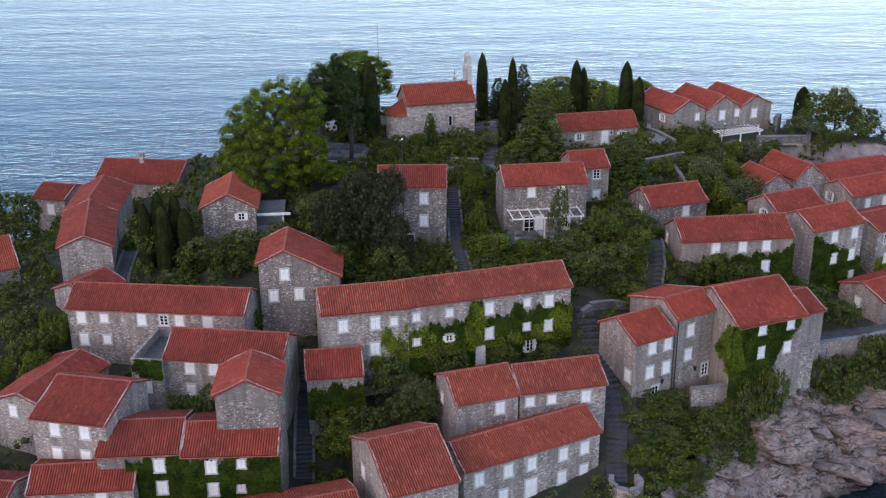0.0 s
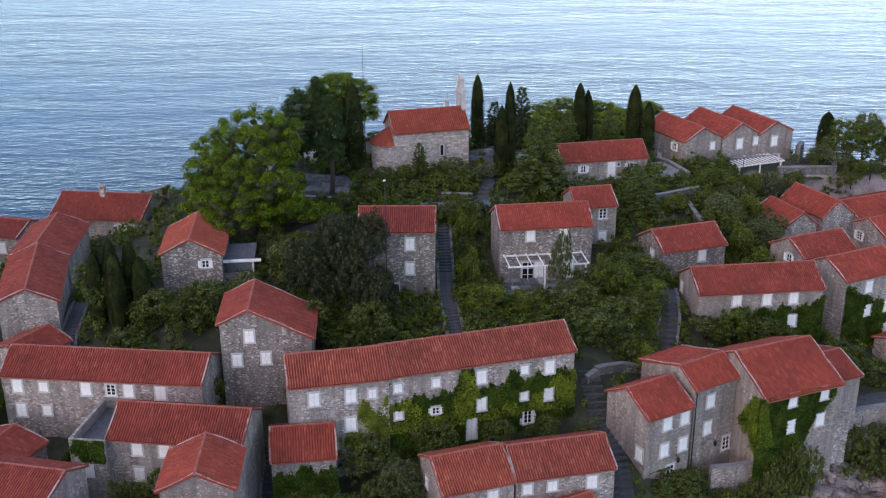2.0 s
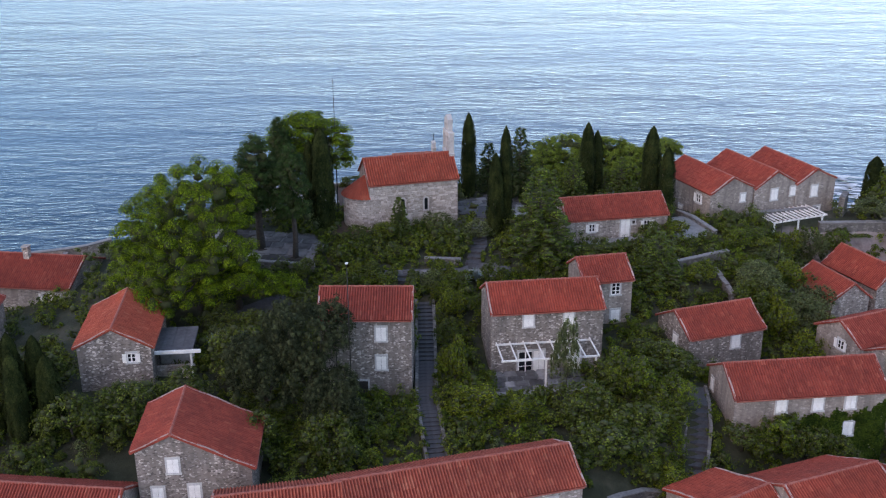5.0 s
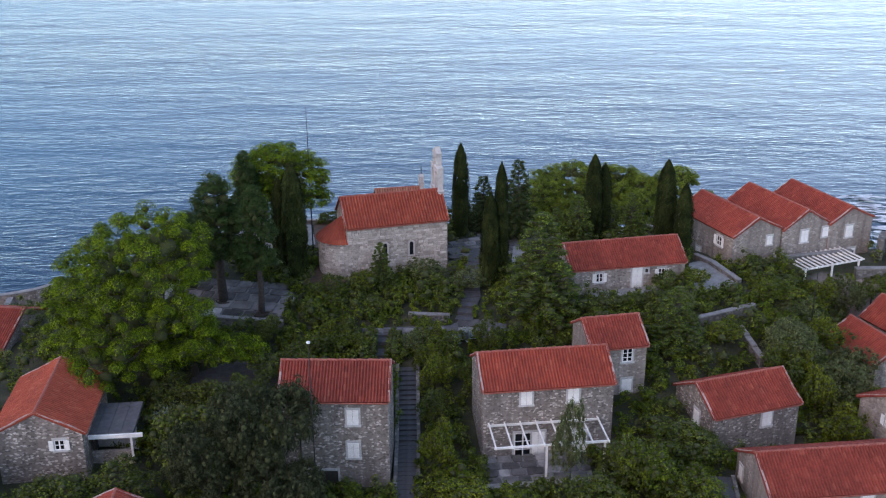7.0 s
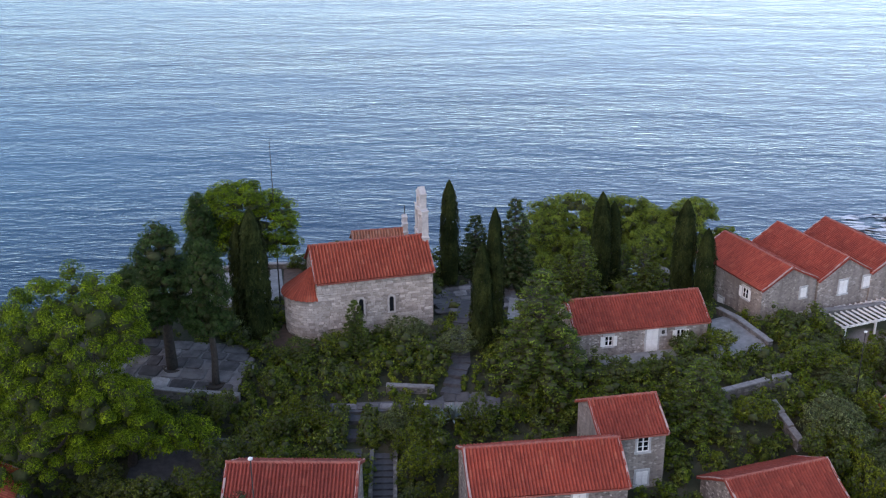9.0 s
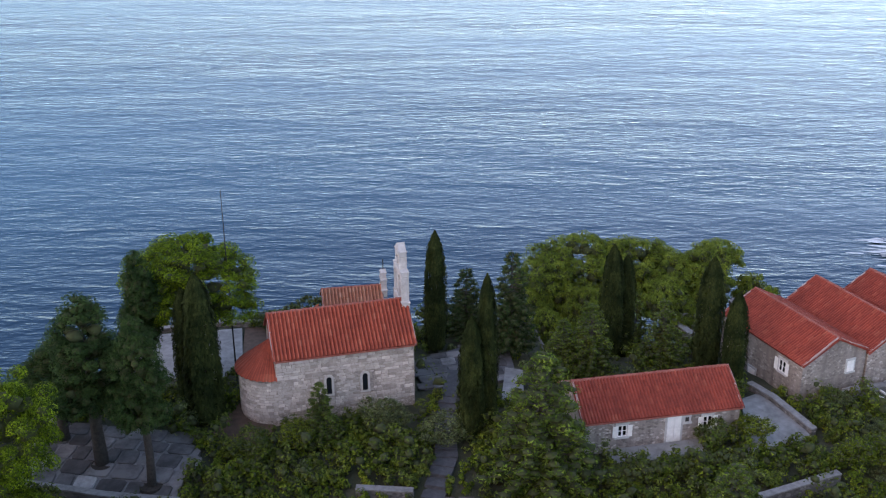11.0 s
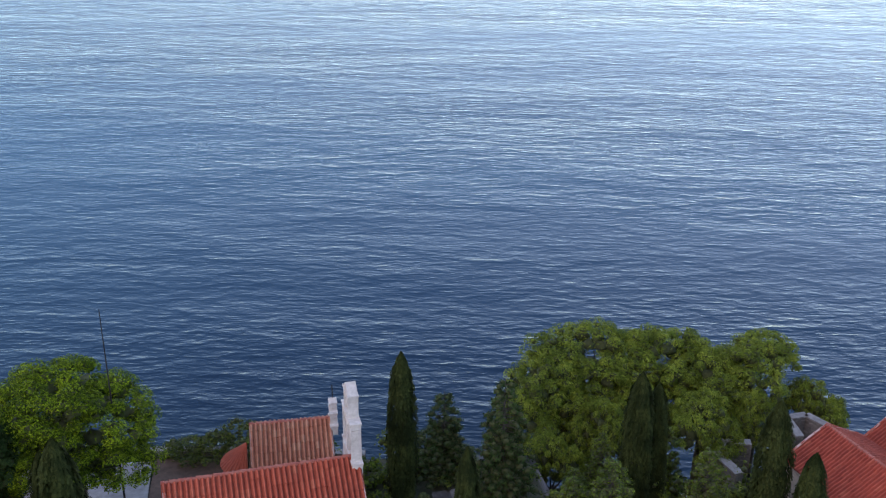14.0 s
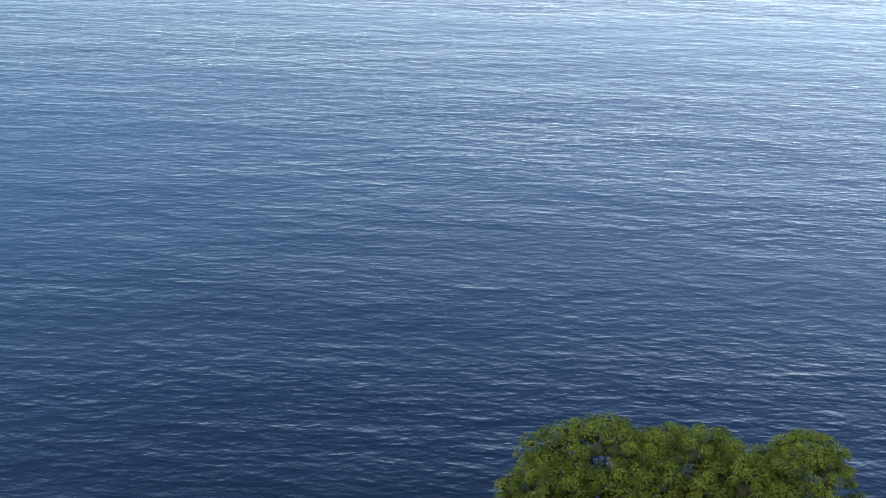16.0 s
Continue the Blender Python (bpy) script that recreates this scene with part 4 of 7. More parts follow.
def bell_gable(root, x, base, tops, widths, thick, y=0.0, cross=True):
    """A stepped bell gable with arched openings, standing across the ridge."""
    z = base
    x0, x1 = x - thick / 2, x + thick / 2
    for i, (top, w) in enumerate(zip(tops, widths)):
        b = Build()
        if i == 0:
            b.box(x0, x1, y - w / 2, y + w / 2, z, top)
        else:
            o = w * 0.28
            n = 2 if w > 1.7 else 1
            bays = [(-w / 2 + (j + 0.5) * w / n) for j in range(n)]
            edges = [-w / 2]
            for c in bays:
                edges += [c - o / n * 1.4, c + o / n * 1.4]
            edges.append(w / 2)
            for e0, e1 in zip(edges[::2], edges[1::2]):
                b.box(x0, x1, y + e0, y + e1, z, top - 0.3)
            for c in bays:
                arch(b, y + c - o / n * 1.4, y + c + o / n * 1.4, z, top - 0.3, x0, x1)
            b.box(x0, x1, y - w / 2, y + w / 2, top - 0.28, top)
        b.box(x0 - 0.04, x1 + 0.04, y - w / 2 - 0.05, y + w / 2 + 0.05, top, top + 0.08)
        z = top + 0.08
        child("bell_gable", b.mesh("bell_gable", M_ASHLAR_LIGHT), root, "pale stone bell gable with open arches")
    w = widths[-1] * 0.5
    b = Build()
    b.prism([(-w, z), (w, z), (0, z + w * 0.75)], -thick / 2, thick / 2)
    for v in b.v[-6:]:
        v.x, v.y = x + v.y, y + v.x
    child("coping", b.mesh("coping", M_ASHLAR_LIGHT), root, "pointed coping stone")
    if not cross:
        return
    c = Build().box(x - 0.03, x + 0.03, y - 0.03, y + 0.03, z + w * 0.7, z + w * 0.7 + 0.8).box(x - 0.025, x + 0.025, y - 0.25, y + 0.25, z + w * 0.7 + 0.45, z + w * 0.7 + 0.52)
    child("cross", c.mesh("cross", M_IRON), root, "small iron cross")


M_ASHLAR_LIGHT = plain("white_limestone", (0.42, 0.38, 0.35), (0.64, 0.59, 0.55), 4)


def slit_window(root, m):
    s = Build()
    s.box(-0.32, -0.17, -0.05, 0.1, -0.62, 0.45).box(0.17, 0.32, -0.05, 0.1, -0.62, 0.45).box(-0.32, 0.32, -0.06, 0.1, -0.75, -0.62)
    n = 8
    for i in range(n):
        a0, a1 = math.pi * i / n, math.pi * (i + 1) / n
        q = [(0.17 * math.cos(a0), 0.45 + 0.17 * math.sin(a0)), (0.32 * math.cos(a0), 0.45 + 0.32 * math.sin(a0)),
             (0.32 * math.cos(a1), 0.45 + 0.32 * math.sin(a1)), (0.17 * math.cos(a1), 0.45 + 0.17 * math.sin(a1))]
        s.prism(q, -0.05, 0.05)
    ob = child("window", s.mesh("slit_surround", M_ASHLAR_LIGHT), root, "narrow round-headed window", m)
    p = [(-0.17, -0.62), (0.17, -0.62), (0.17, 0.45)] + [(0.17 * math.cos(math.pi * i / 8), 0.45 + 0.17 * math.sin(math.pi * i / 8)) for i in range(1, 8)] + [(-0.17, 0.45)]
    child("pane", Build().prism(p, -0.012, 0.0).mesh("pane", M_GLASS), ob, "dark glass pane")


church = house("limestone church with orange tile roof and round apse", -0.79, 135.85, 15.53, 9.3, 2.75, 2.76, 27.47, 27.47, 29.51, (), stone=M_ASHLAR, tiles=M_ROOF_ORANGE, deep=21.5,
               name="church", col=0.25)
church["category"] = "church"
low = 21.5
slit_window(church, pose(-1.15, -2.48, 27.4 - low - 2.2))
slit_window(church, pose(1.2, -2.48, 27.4 - low - 2.25))
child("apse", apse_wall(2.2, 0, 26.1 - low, M_ASHLAR), church, "rounded limestone apse", pose(-4.44, -0.24, 0))
child("apse_roof", fan_roof(2.22, 26.08 - low, 28.0 - low, M_ROOF_ORANGE), church, "half-round orange tile roof", pose(-4.44, -0.24, 0))
bell_gable(church, 4.45, 28.2 - low, (29.4 - low, 31.5 - low, 32.7 - low), (2.7, 2.3, 1.2), 0.5, y=0.75, cross=False)

# squared stones of the church, course by course
M_BLOCK, nt, b = mat("squared_limestone", 0.9)
info = nt.nodes.new("ShaderNodeObjectInfo")
c = ramp(nt, info.outputs["Random"], (0.0, (0.38, 0.32, 0.28)), (0.3, (0.52, 0.45, 0.4)), (0.8, (0.62, 0.545, 0.49)), (1.0, (0.76, 0.68, 0.62)))
c = mix(nt, 1.0, c, ramp(nt, noise_of(nt, nt.nodes.new("ShaderNodeNewGeometry").outputs["Position"], 3.0, 6, 0.65), (0.3, (0.72, 0.7, 0.69)), (0.7, (1.1, 1.1, 1.1))), "MULTIPLY")
nt.links.new(c, b.inputs["Base Color"])
bump(nt, noise_of(nt, nt.nodes.new("ShaderNodeNewGeometry").outputs["Position"], 9.0, 5), b, 0.5, 0.03)


def block_mesh(k):
    """One stone, a metre each way, with rough chamfered edges towards -y."""
    rnd = random.Random(k)
    v = [Vector((x, 0.5, z)) for x, z in ((-0.5, -0.5), (0.5, -0.5), (0.5, 0.5), (-0.5, 0.5))]
    v += [Vector((x, -0.2, z)) for x, z in ((-0.5, -0.5), (0.5, -0.5), (0.5, 0.5), (-0.5, 0.5))]
    v += [Vector((x * rnd.uniform(0.82, 0.94), -0.5, z * rnd.uniform(0.76, 0.9))) for x, z in ((-0.5, -0.5), (0.5, -0.5), (0.5, 0.5), (-0.5, 0.5))]
    f = [(8, 9, 10, 11)] + [(a + i, a + (i + 1) % 4, a + 4 + (i + 1) % 4, a + 4 + i) for a in (0, 4) for i in range(4)]
    return mesh_of("stone_block", v, f, M_BLOCK)


BLOCKS = [block_mesh(k) for k in range(4)]
rnd = random.Random(77)
front = next(o for o in church.children if o.name.startswith("wall"))
z = 2.1
while z < 5.75:
    high = rnd.uniform(0.17, 0.26)
    x = -4.46
    while x < 4.4:
        long = min(rnd.uniform(0.24, 0.6), 4.46 - x)
        mid = x + long / 2
        if long > 0.15 and not any(abs(mid - wx) < 0.34 + long / 2 and abs(z + high / 2 - wz) < 0.78 + high / 2 for wx, wz in ((-1.15, 3.7), (1.2, 3.65))):
            child("stone_block", BLOCKS[rnd.randrange(4)], front, "", pose(mid, -2.475 + rnd.uniform(-0.016, 0.012), z + high / 2 + rnd.uniform(-0.012, 0.012), 0, rnd.uniform(-2, 2)) @ Matrix.Diagonal((long - rnd.uniform(0.02, 0.05), 0.07, high - rnd.uniform(0.02, 0.05), 1)))
        x += long
    z += high
round_end = next(o for o in church.children if o.name.startswith("apse") and "roof" not in o.name)
z = 1.6
while z < 4.35:
    high = rnd.uniform(0.18, 0.26)
    turn = 1.6
    while turn < 4.66:
        wide = rnd.uniform(0.12, 0.24)
        m = pose(2.2 * math.cos(turn + wide / 2), 2.2 * math.sin(turn + wide / 2), z + high / 2, 0, 0, math.degrees(turn + wide / 2) + 90)
        if math.sin(turn) < 0.35:
            child("stone_block", BLOCKS[rnd.randrange(4)], round_end, "", m @ Matrix.Diagonal((2.2 * wide - 0.03, 0.07, high - 0.03, 1)))
        turn += wide
    z += high

chapel = house("small stone chapel with pale orange tile roof", -0.56, 142.89, 10.54, 4.41, 2.2, 2.2, 26.3, 26.3, 27.65, (), stone=M_ASHLAR, tiles=M_ROOF_PALE, name="chapel", col=0.25)
chapel["category"] = "chapel"
cl = chapel.location.z
child("apse", apse_wall(1.2, 0, 25.4 - cl, M_ASHLAR), chapel, "small rounded apse", pose(-2.4, 0, 0))
child("apse_roof", fan_roof(1.25, 25.38 - cl, 26.6 - cl, M_ROOF_ORANGE), chapel, "small half-dome of tiles", pose(-2.4, 0, 0))
bell_gable(chapel, 2.3, 27.0 - cl, (27.5 - cl, 28.2 - cl, 28.7 - cl), (1.3, 0.95, 0.5), 0.38)


# ---------------------------------------------------------------- paths, stairs, terraces, walls
def spread(points, step):
    """Points every step metres along a line of (x, y) corners, with the heading there."""
    out = []
    for (ax, ay), (bx, by) in zip(points, points[1:]):
        d = math.hypot(bx - ax, by - ay)
        n = max(1, round(d / step))
        for i in range(n):
            t = i / n
            out.append((ax + (bx - ax) * t, ay + (by - ay) * t, math.degrees(math.atan2(by - ay, bx - ax)), d / n))
    return out


def stairway(label, points, wide, tread=0.5, kerbs=True):
    """A stepped stone path that follows the slope: every step its own slab, with low stone kerbs."""
    root = tagged(new("stairway"), label, "stairs", kind="structure")
    x0, y0 = points[0]
    root.location = (x0, y0, gz(x0, y0))
    slabs = {}
    for x, y, a, d in spread(points, tread):
        key = round(d, 2)
        if key not in slabs:
            b = Build().box(-0.02, d + 0.03, -wide / 2, wide / 2, -0.9, 0.0).box(-0.05, 0.06, -wide / 2, wide / 2, -0.07, 0.012)
            slabs[key] = b.mesh("step", M_STEP)
        child("step", slabs[key], root, "", Matrix.Translation(-root.location) @ pose(x, y, gz(x, y) + 0.26, 0, 0, a))
        clear(x, y, a, d / 2 + 0.35, wide / 2 - 0.15)
    if kerbs:
        for side in (-1, 1):
            b = Build()
            pts = spread(points, 1.0)
            for x, y, a, d in pts:
                m = Matrix.Translation(-root.location) @ pose(x, y, gz(x, y) + 0.3, 0, 0, a) @ pose(0, side * (wide / 2 + 0.13), 0)
                slope = (gz(x + d * math.cos(radians(a)), y + d * math.sin(radians(a))) - gz(x, y)) / d
                m = m @ Matrix(((1, 0, 0, 0), (0, 1, 0, 0), (slope, 0, 1, 0), (0, 0, 0, 1)))
                b.box(0, d + 0.01, -0.13, 0.13, -0.9, 0.14, m)
            child("kerb", b.mesh("kerb", M_DRYWALL), root, "low rubble kerb")
    return root


def drape(name, label, corners, material, lift=0.2, category="paving"):
    """A paved or gravelled area that lies on the ground, with a raised rim."""
    xs, ys = [c[0] for c in corners], [c[1] for c in corners]
    cx, cy = sum(xs) / len(xs), sum(ys) / len(ys)
    bm = bmesh.new()
    bm.faces.new([bm.verts.new((x, y, 0)) for x, y in corners])
    bmesh.ops.triangulate(bm, faces=bm.faces[:])
    for _ in range(3):
        bmesh.ops.subdivide_edges(bm, edges=bm.edges[:], cuts=1, use_grid_fill=True)
    top = bm.faces[:]
    for v in bm.verts:
        v.co.z = gz(v.co.x, v.co.y) + lift
    r = bmesh.ops.extrude_face_region(bm, geom=top)
    for g in r["geom"]:
        if isinstance(g, bmesh.types.BMVert):
            g.co.z -= 0.8
    bmesh.ops.recalc_face_normals(bm, faces=bm.faces[:])
    me = bpy.data.meshes.new(name)
    bm.to_mesh(me)
    bm.free()
    me.materials.append(material)
    POLY.append(corners)
    return tagged(new(name, me), label, category, kind="structure")


def garden_wall(label, points, high, thick=0.4, cap=True, top=None, foot=1.2, material=None):
    """A rubble wall along a line; its top follows the ground or keeps one level."""
    b, c = Build(), Build()
    for x, y, a, d in spread(points, 1.2):
        g = gz(x, y)
        t = top if top is not None else g + high
        m = pose(x, y, 0, 0, 0, a)
        if top is None:  # the wall climbs with the slope
            e = gz(x + d * math.cos(radians(a)), y + d * math.sin(radians(a)))
            m = m @ Matrix(((1, 0, 0, 0), (0, 1, 0, 0), (max(-0.3, min(0.3, (e - g) / d)), 0, 1, 0), (0, 0, 0, 1)))
        w = 0.02 * math.sin(x * 5 + y * 3)
        b.box(0, d + 0.005, -thick / 2 + w, thick / 2 + w, g - foot, t, m)
        if cap:
            c.box(0, d - 0.01, -thick / 2 - 0.05 + w, thick / 2 + 0.05 + w, t, t + 0.09, m)
        clear(x + d / 2 * math.cos(radians(a)), y + d / 2 * math.sin(radians(a)), a, d / 2, thick / 2)
    ob = tagged(new("garden_wall", b.mesh("garden_wall", material or M_DRYWALL)), label, "wall", kind="structure")
    if cap:
        child("coping", c.mesh("coping", M_COPING), ob, "pale coping stones")
    return ob


def pergola(label, cx, cy, ang, x0, x1, y0, y1, top, foot, slats, posts):
    """A white pergola: posts along its front, two rails, slats across."""
    root = tagged(new("pergola"), label, "pergola")
    root.matrix_basis = pose(cx, cy, foot, 0, 0, ang)
    t = top - foot
    for x in posts:
        child("post", Build().box(x - 0.07, x + 0.07, y0 + 0.1, y0 + 0.24, -0.3, t - 0.14).mesh("post", M_SHUTTER), root)
    for y in (y0 + 0.17, y1 - 0.1):
        child("rail", Build().box(x0, x1, y - 0.06, y + 0.06, t - 0.14, t).mesh("rail", M_SHUTTER), root)
    me = Build().box(-0.045, 0.045, y0 - 0.15, y1, t, t + 0.13).mesh("slat", M_SHUTTER)
    for i in range(slats):
        child("slat", me, root, "", pose(x0 + 0.1 + (x1 - x0 - 0.2) * i / (slats - 1), 0, 0))
    return root


stairway("worn grey stone stairway climbing between gardens", [(2.7, 97.4), (2.2, 100.4), (1.5, 106.3), (1.35, 113.0), (1.1, 120.2)], 1.3)
stairway("grey paved garden path between hedges", [(-1.0, 119.8), (-1.0, 124.4)], 1.3, 1.5, False)
stairway("grey stone path rising to the church", [(5.5, 125.4), (6.3, 128.8), (6.2, 132.8), (6.8, 136.8), (7.4, 141)], 1.4, 0.8, False)
stairway("steep stone stairs in a lane", [(-12.2, 79.0), (-12.6, 84), (-13.0, 90)], 1.4, 0.42)
stairway("narrow stone lane with steps beside houses", [(14.8, 78.5), (15.5, 84), (15.3, 88.4), (14.4, 92), (13.6, 96)], 1.8, 0.55, False)
stairway("dark stone stairs beside a long house", [(-31.6, 95.5), (-32.6, 100), (-33.2, 106)], 1.2, 0.42)
stairway("stone lane climbing past a hedge", [(19.6, 96.6), (21.2, 100), (22.3, 104), (22.8, 108.5)], 1.6, 0.6)
drape("pavement", "grey paved lane below the church square", [(-15.4, 116.4), (-8.2, 117.2), (-7.2, 121.2), (-11.6, 121.6), (-15.4, 119.2)], M_STEP)
drape("bare_earth", "patch of bare reddish-brown earth beside the apse", [(-8.6, 131.2), (-5.4, 130.0), (-4.6, 132.0), (-7.4, 134.6)], M_EARTH, 0.12, "earth")
drape("terrace", "pale gravel terrace among cypresses", [(-16.5, 138.4), (-9.4, 138.2), (-8.4, 141.0), (-9.4, 146.2), (-16.5, 145.0)], M_GRAVEL)
drape("bare_earth", "reddish-brown bare earth behind the church", [(-8.2, 138.6), (-4.6, 139.6), (-3.4, 141.0), (-3.4, 146.6), (-9.2, 146.4)], M_EARTH, 0.14, "earth")
drape("terrace", "pale paved strip behind a cypress", [(9.9, 134.6), (11.4, 134.4), (11.6, 139.4), (10.4, 139.8)], M_GRAVEL, 0.3)
drape("terrace", "pale paved terrace beside a cottage", [(24.9, 129.5), (29.4, 131.2), (27.9, 136.6), (25.9, 135.2)], M_GRAVEL)
drape("terrace", "narrow pale terrace in front of a cottage", [(16.4, 128.0), (22.6, 129.4), (22.3, 130.7), (16.0, 129.5)], M_GRAVEL)
drape("terrace", "pale paved terrace among pines at the cliff", [(9.0, 146.5), (13.6, 147.4), (13.2, 151.0), (8.6, 150.0)], M_PAVE)


M_FLAG, nt, b = mat("worn_flagstone", 0.9)
info = nt.nodes.new("ShaderNodeObjectInfo")
co = nt.nodes.new("ShaderNodeNewGeometry").outputs["Position"]
c = ramp(nt, info.outputs["Random"], (0.0, (0.07, 0.066, 0.066)), (0.5, (0.12, 0.115, 0.115)), (0.85, (0.19, 0.182, 0.18)), (1.0, (0.34, 0.33, 0.325)))
c = mix(nt, 1.0, c, ramp(nt, noise_of(nt, co, 0.9, 6, 0.65), (0.36, (0.45, 0.44, 0.44)), (0.62, (1.15, 1.13, 1.12))), "MULTIPLY")
nt.links.new(c, b.inputs["Base Color"])
bump(nt, noise_of(nt, co, 6.0, 5), b, 0.4, 0.03)


def flag_mesh(k):
    """One paving slab, a metre each way, with knocked corners and a slightly domed top."""
    rnd = random.Random(40 + k)
    n = 8
    ring = [(0.5 * rnd.uniform(0.9, 1.0), 0.5 * rnd.uniform(0.75, 1.0)) for _ in range(4)]
    rim = [(-ring[0][0], -ring[0][1] * 0.8), (-ring[0][0] * 0.8, -0.5), (ring[1][0] * 0.85, -0.5), (ring[1][0], -ring[1][1] * 0.8), (ring[2][0], ring[2][1] * 0.8), (ring[2][0] * 0.8, 0.5), (-ring[3][0] * 0.85, 0.5), (-ring[3][0], ring[3][1] * 0.8)]
    v = [(x, y, -0.5) for x, y in rim] + [(x, y, 0.3) for x, y in rim] + [(x * 0.93, y * 0.93, 0.5) for x, y in rim]
    f = [tuple(range(2 * n, 3 * n))] + [(a + i, a + (i + 1) % n, a + n + (i + 1) % n, a + n + i) for a in (0, n) for i in range(n)]
    return mesh_of("paving_slab", v, f, M_FLAG)


FLAGS = [flag_mesh(k) for k in range(5)]


def flagstones(parent, corners, turn, size, lift, seed):
    """Slabs in uneven rows over a paved area, each a piece of its own on the paving."""
    rnd = random.Random(seed)
    ca, sa = math.cos(radians(turn)), math.sin(radians(turn))
    local = [(x * ca + y * sa, -x * sa + y * ca) for x, y in corners]
    u0, u1, w0, w1 = min(p[0] for p in local), max(p[0] for p in local), min(p[1] for p in local), max(p[1] for p in local)
    back = parent.matrix_basis.inverted()
    w = w0
    while w < w1:
        deep = rnd.uniform(0.75, 1.2) * size
        u = u0 + rnd.uniform(-0.5, 0)
        while u < u1:
            long = rnd.uniform(0.8, 1.7) * size
            pu, pw = u + long / 2, w + deep / 2
            inside = False
            for (ax, ay), (bx, by) in zip(local, local[1:] + local[:1]):
                if (ay > pw) != (by > pw) and pu < (bx - ax) * (pw - ay) / (by - ay) + ax:
                    inside = not inside
            if inside:
                x, y = pu * ca - pw * sa, pu * sa + pw * ca
                tip = math.degrees(math.atan(gz(x - 0.4 * sa, y + 0.4 * ca) - gz(x + 0.4 * sa, y - 0.4 * ca)) / 0.8)
                m = pose(x, y, gz(x, y) + lift + rnd.uniform(-0.01, 0.015), max(-15, min(15, tip)), 0, turn + rnd.uniform(-2, 2))
                child("paving_slab", FLAGS[rnd.randrange(5)], parent, "", back @ m @ Matrix.Diagonal((long - 0.06, deep - 0.06, 0.1, 1)))
            u += long
        w += deep


paved = [(-19.4, 126.6), (-9.6, 125.2), (-8.9, 129.4), (-10.8, 131.2), (-18.9, 132.4)]
flagstones(drape("square", "grey paved square under dark pines", paved, M_SQUARE, 0.22), paved, -8, 1.15, 0.24, 3)
paved = [(4.8, 136.4), (11.2, 138.2), (10.6, 145.0), (3.9, 141.0)]
flagstones(drape("terrace", "pale stone terrace beside the church", paved, M_PAVE), paved, 15, 1.1, 0.22, 4)
paved = [(-5.0, 123.6), (4.4, 123.9), (5.6, 123.2), (9.0, 123.2), (9.0, 125.0), (5.6, 125.6), (4.4, 124.8), (-5.0, 124.4)]
flagstones(drape("pavement", "grey paved path across the gardens", paved, M_PAVE), paved, 1, 0.8, 0.22, 5)
paved = [(7.0, 107.0), (14.2, 107.9), (14.0, 110.9), (6.8, 110.2)]
flagstones(drape("terrace", "paved terrace under a white pergola", paved, M_SQUARE, 0.25), paved, 7, 0.9, 0.27, 6)
W1 = "rubble garden wall with pale coping stones"
garden_wall(W1, [(24.6, 125.3), (29.8, 127.3)], 0.7)
garden_wall(W1, [(28.0, 124.8), (29.1, 121.6)], 0.7)
garden_wall(W1, [(1.0, 125.9), (4.4, 125.7)], 0.45)
garden_wall(W1, [(-19.4, 126.3), (-14, 125.4), (-9.2, 124.9)], 0.5)
garden_wall(W1, [(-19.5, 126.4), (-18.2, 138.2)], 0.9)
garden_wall(W1, [(26.9, 137.2), (29.6, 131.6)], 0.5)
garden_wall(W1, [(6.8, 106.9), (14.3, 107.8)], 0.28, foot=2.0)
garden_wall("long rubble wall at the cliff edge", [(41.3, 136.1), (48.2, 136.3), (49.2, 139.6)], 2.2, 0.5, top=22.1, foot=3.0)
garden_wall("ruined rubble wall stub beside gabled houses", [(44.3, 138.6), (45.4, 140.6)], 3.0, 0.6, False, top=24.0, foot=3.0)
garden_wall("stone parapet on the cliff top", [(-16.8, 145.4), (-12, 146.9), (-8, 147.1), (-3, 147.2), (3, 147.3)], 0.35, 0.4)
garden_wall(W1, [(13.4, 94.8), (17.0, 97.4), (20.2, 98.6)], 0.6)
garden_wall("low wall along a stone square", [(33.5, 136.2), (42.0, 139.2)], 0.7)
garden_wall("pale rubble retaining wall below tall houses", [(23.2, 89.0), (25.3, 89.3), (27.4, 90.0)], 0.9, 0.5, top=10.6, foot=3.0, material=M_STONE_PALE)
garden_wall("rubble buttress on the rock below a tall house", [(32.9, 93.3), (34.4, 93.9), (35.9, 94.6)], 0.9, 1.6, False, top=12.7, foot=3.0, material=M_STONE_PALE)
garden_wall("pale parapet of a terrace above the rocks", [(35.4, 95.5), (38.6, 97.3), (42.3, 98.2), (47.0, 100.0), (52.0, 102.4)], 0.9, 0.5, top=11.3, foot=4.5, material=M_STONE_PALE)
garden_wall("pale sea wall with a parapet on the shore", [(-46.0, 138.6), (-41.5, 140.2), (-38.5, 141.2), (-36.5, 142.2), (-34.4, 144.2)], 0.9, 0.5, top=17.5, foot=5.0, material=M_STONE_PALE)
garden_wall("rounded pale stone parapet at the foot of a lane", [(14.3, 78.4), (14.1, 77.4), (14.5, 76.5), (15.4, 76.1), (16.3, 76.5), (16.7, 77.4), (16.4, 78.4)], 0.9, 0.35, top=gz(15.4, 77.2) + 1.3, foot=3.0, material=M_STONE_PALE)
garden_wall("short pale cross wall on the sea terrace", [(-38.4, 141.0), (-37.8, 137.6)], 0.9, 0.45, top=17.2, foot=3.0, material=M_STONE_PALE)
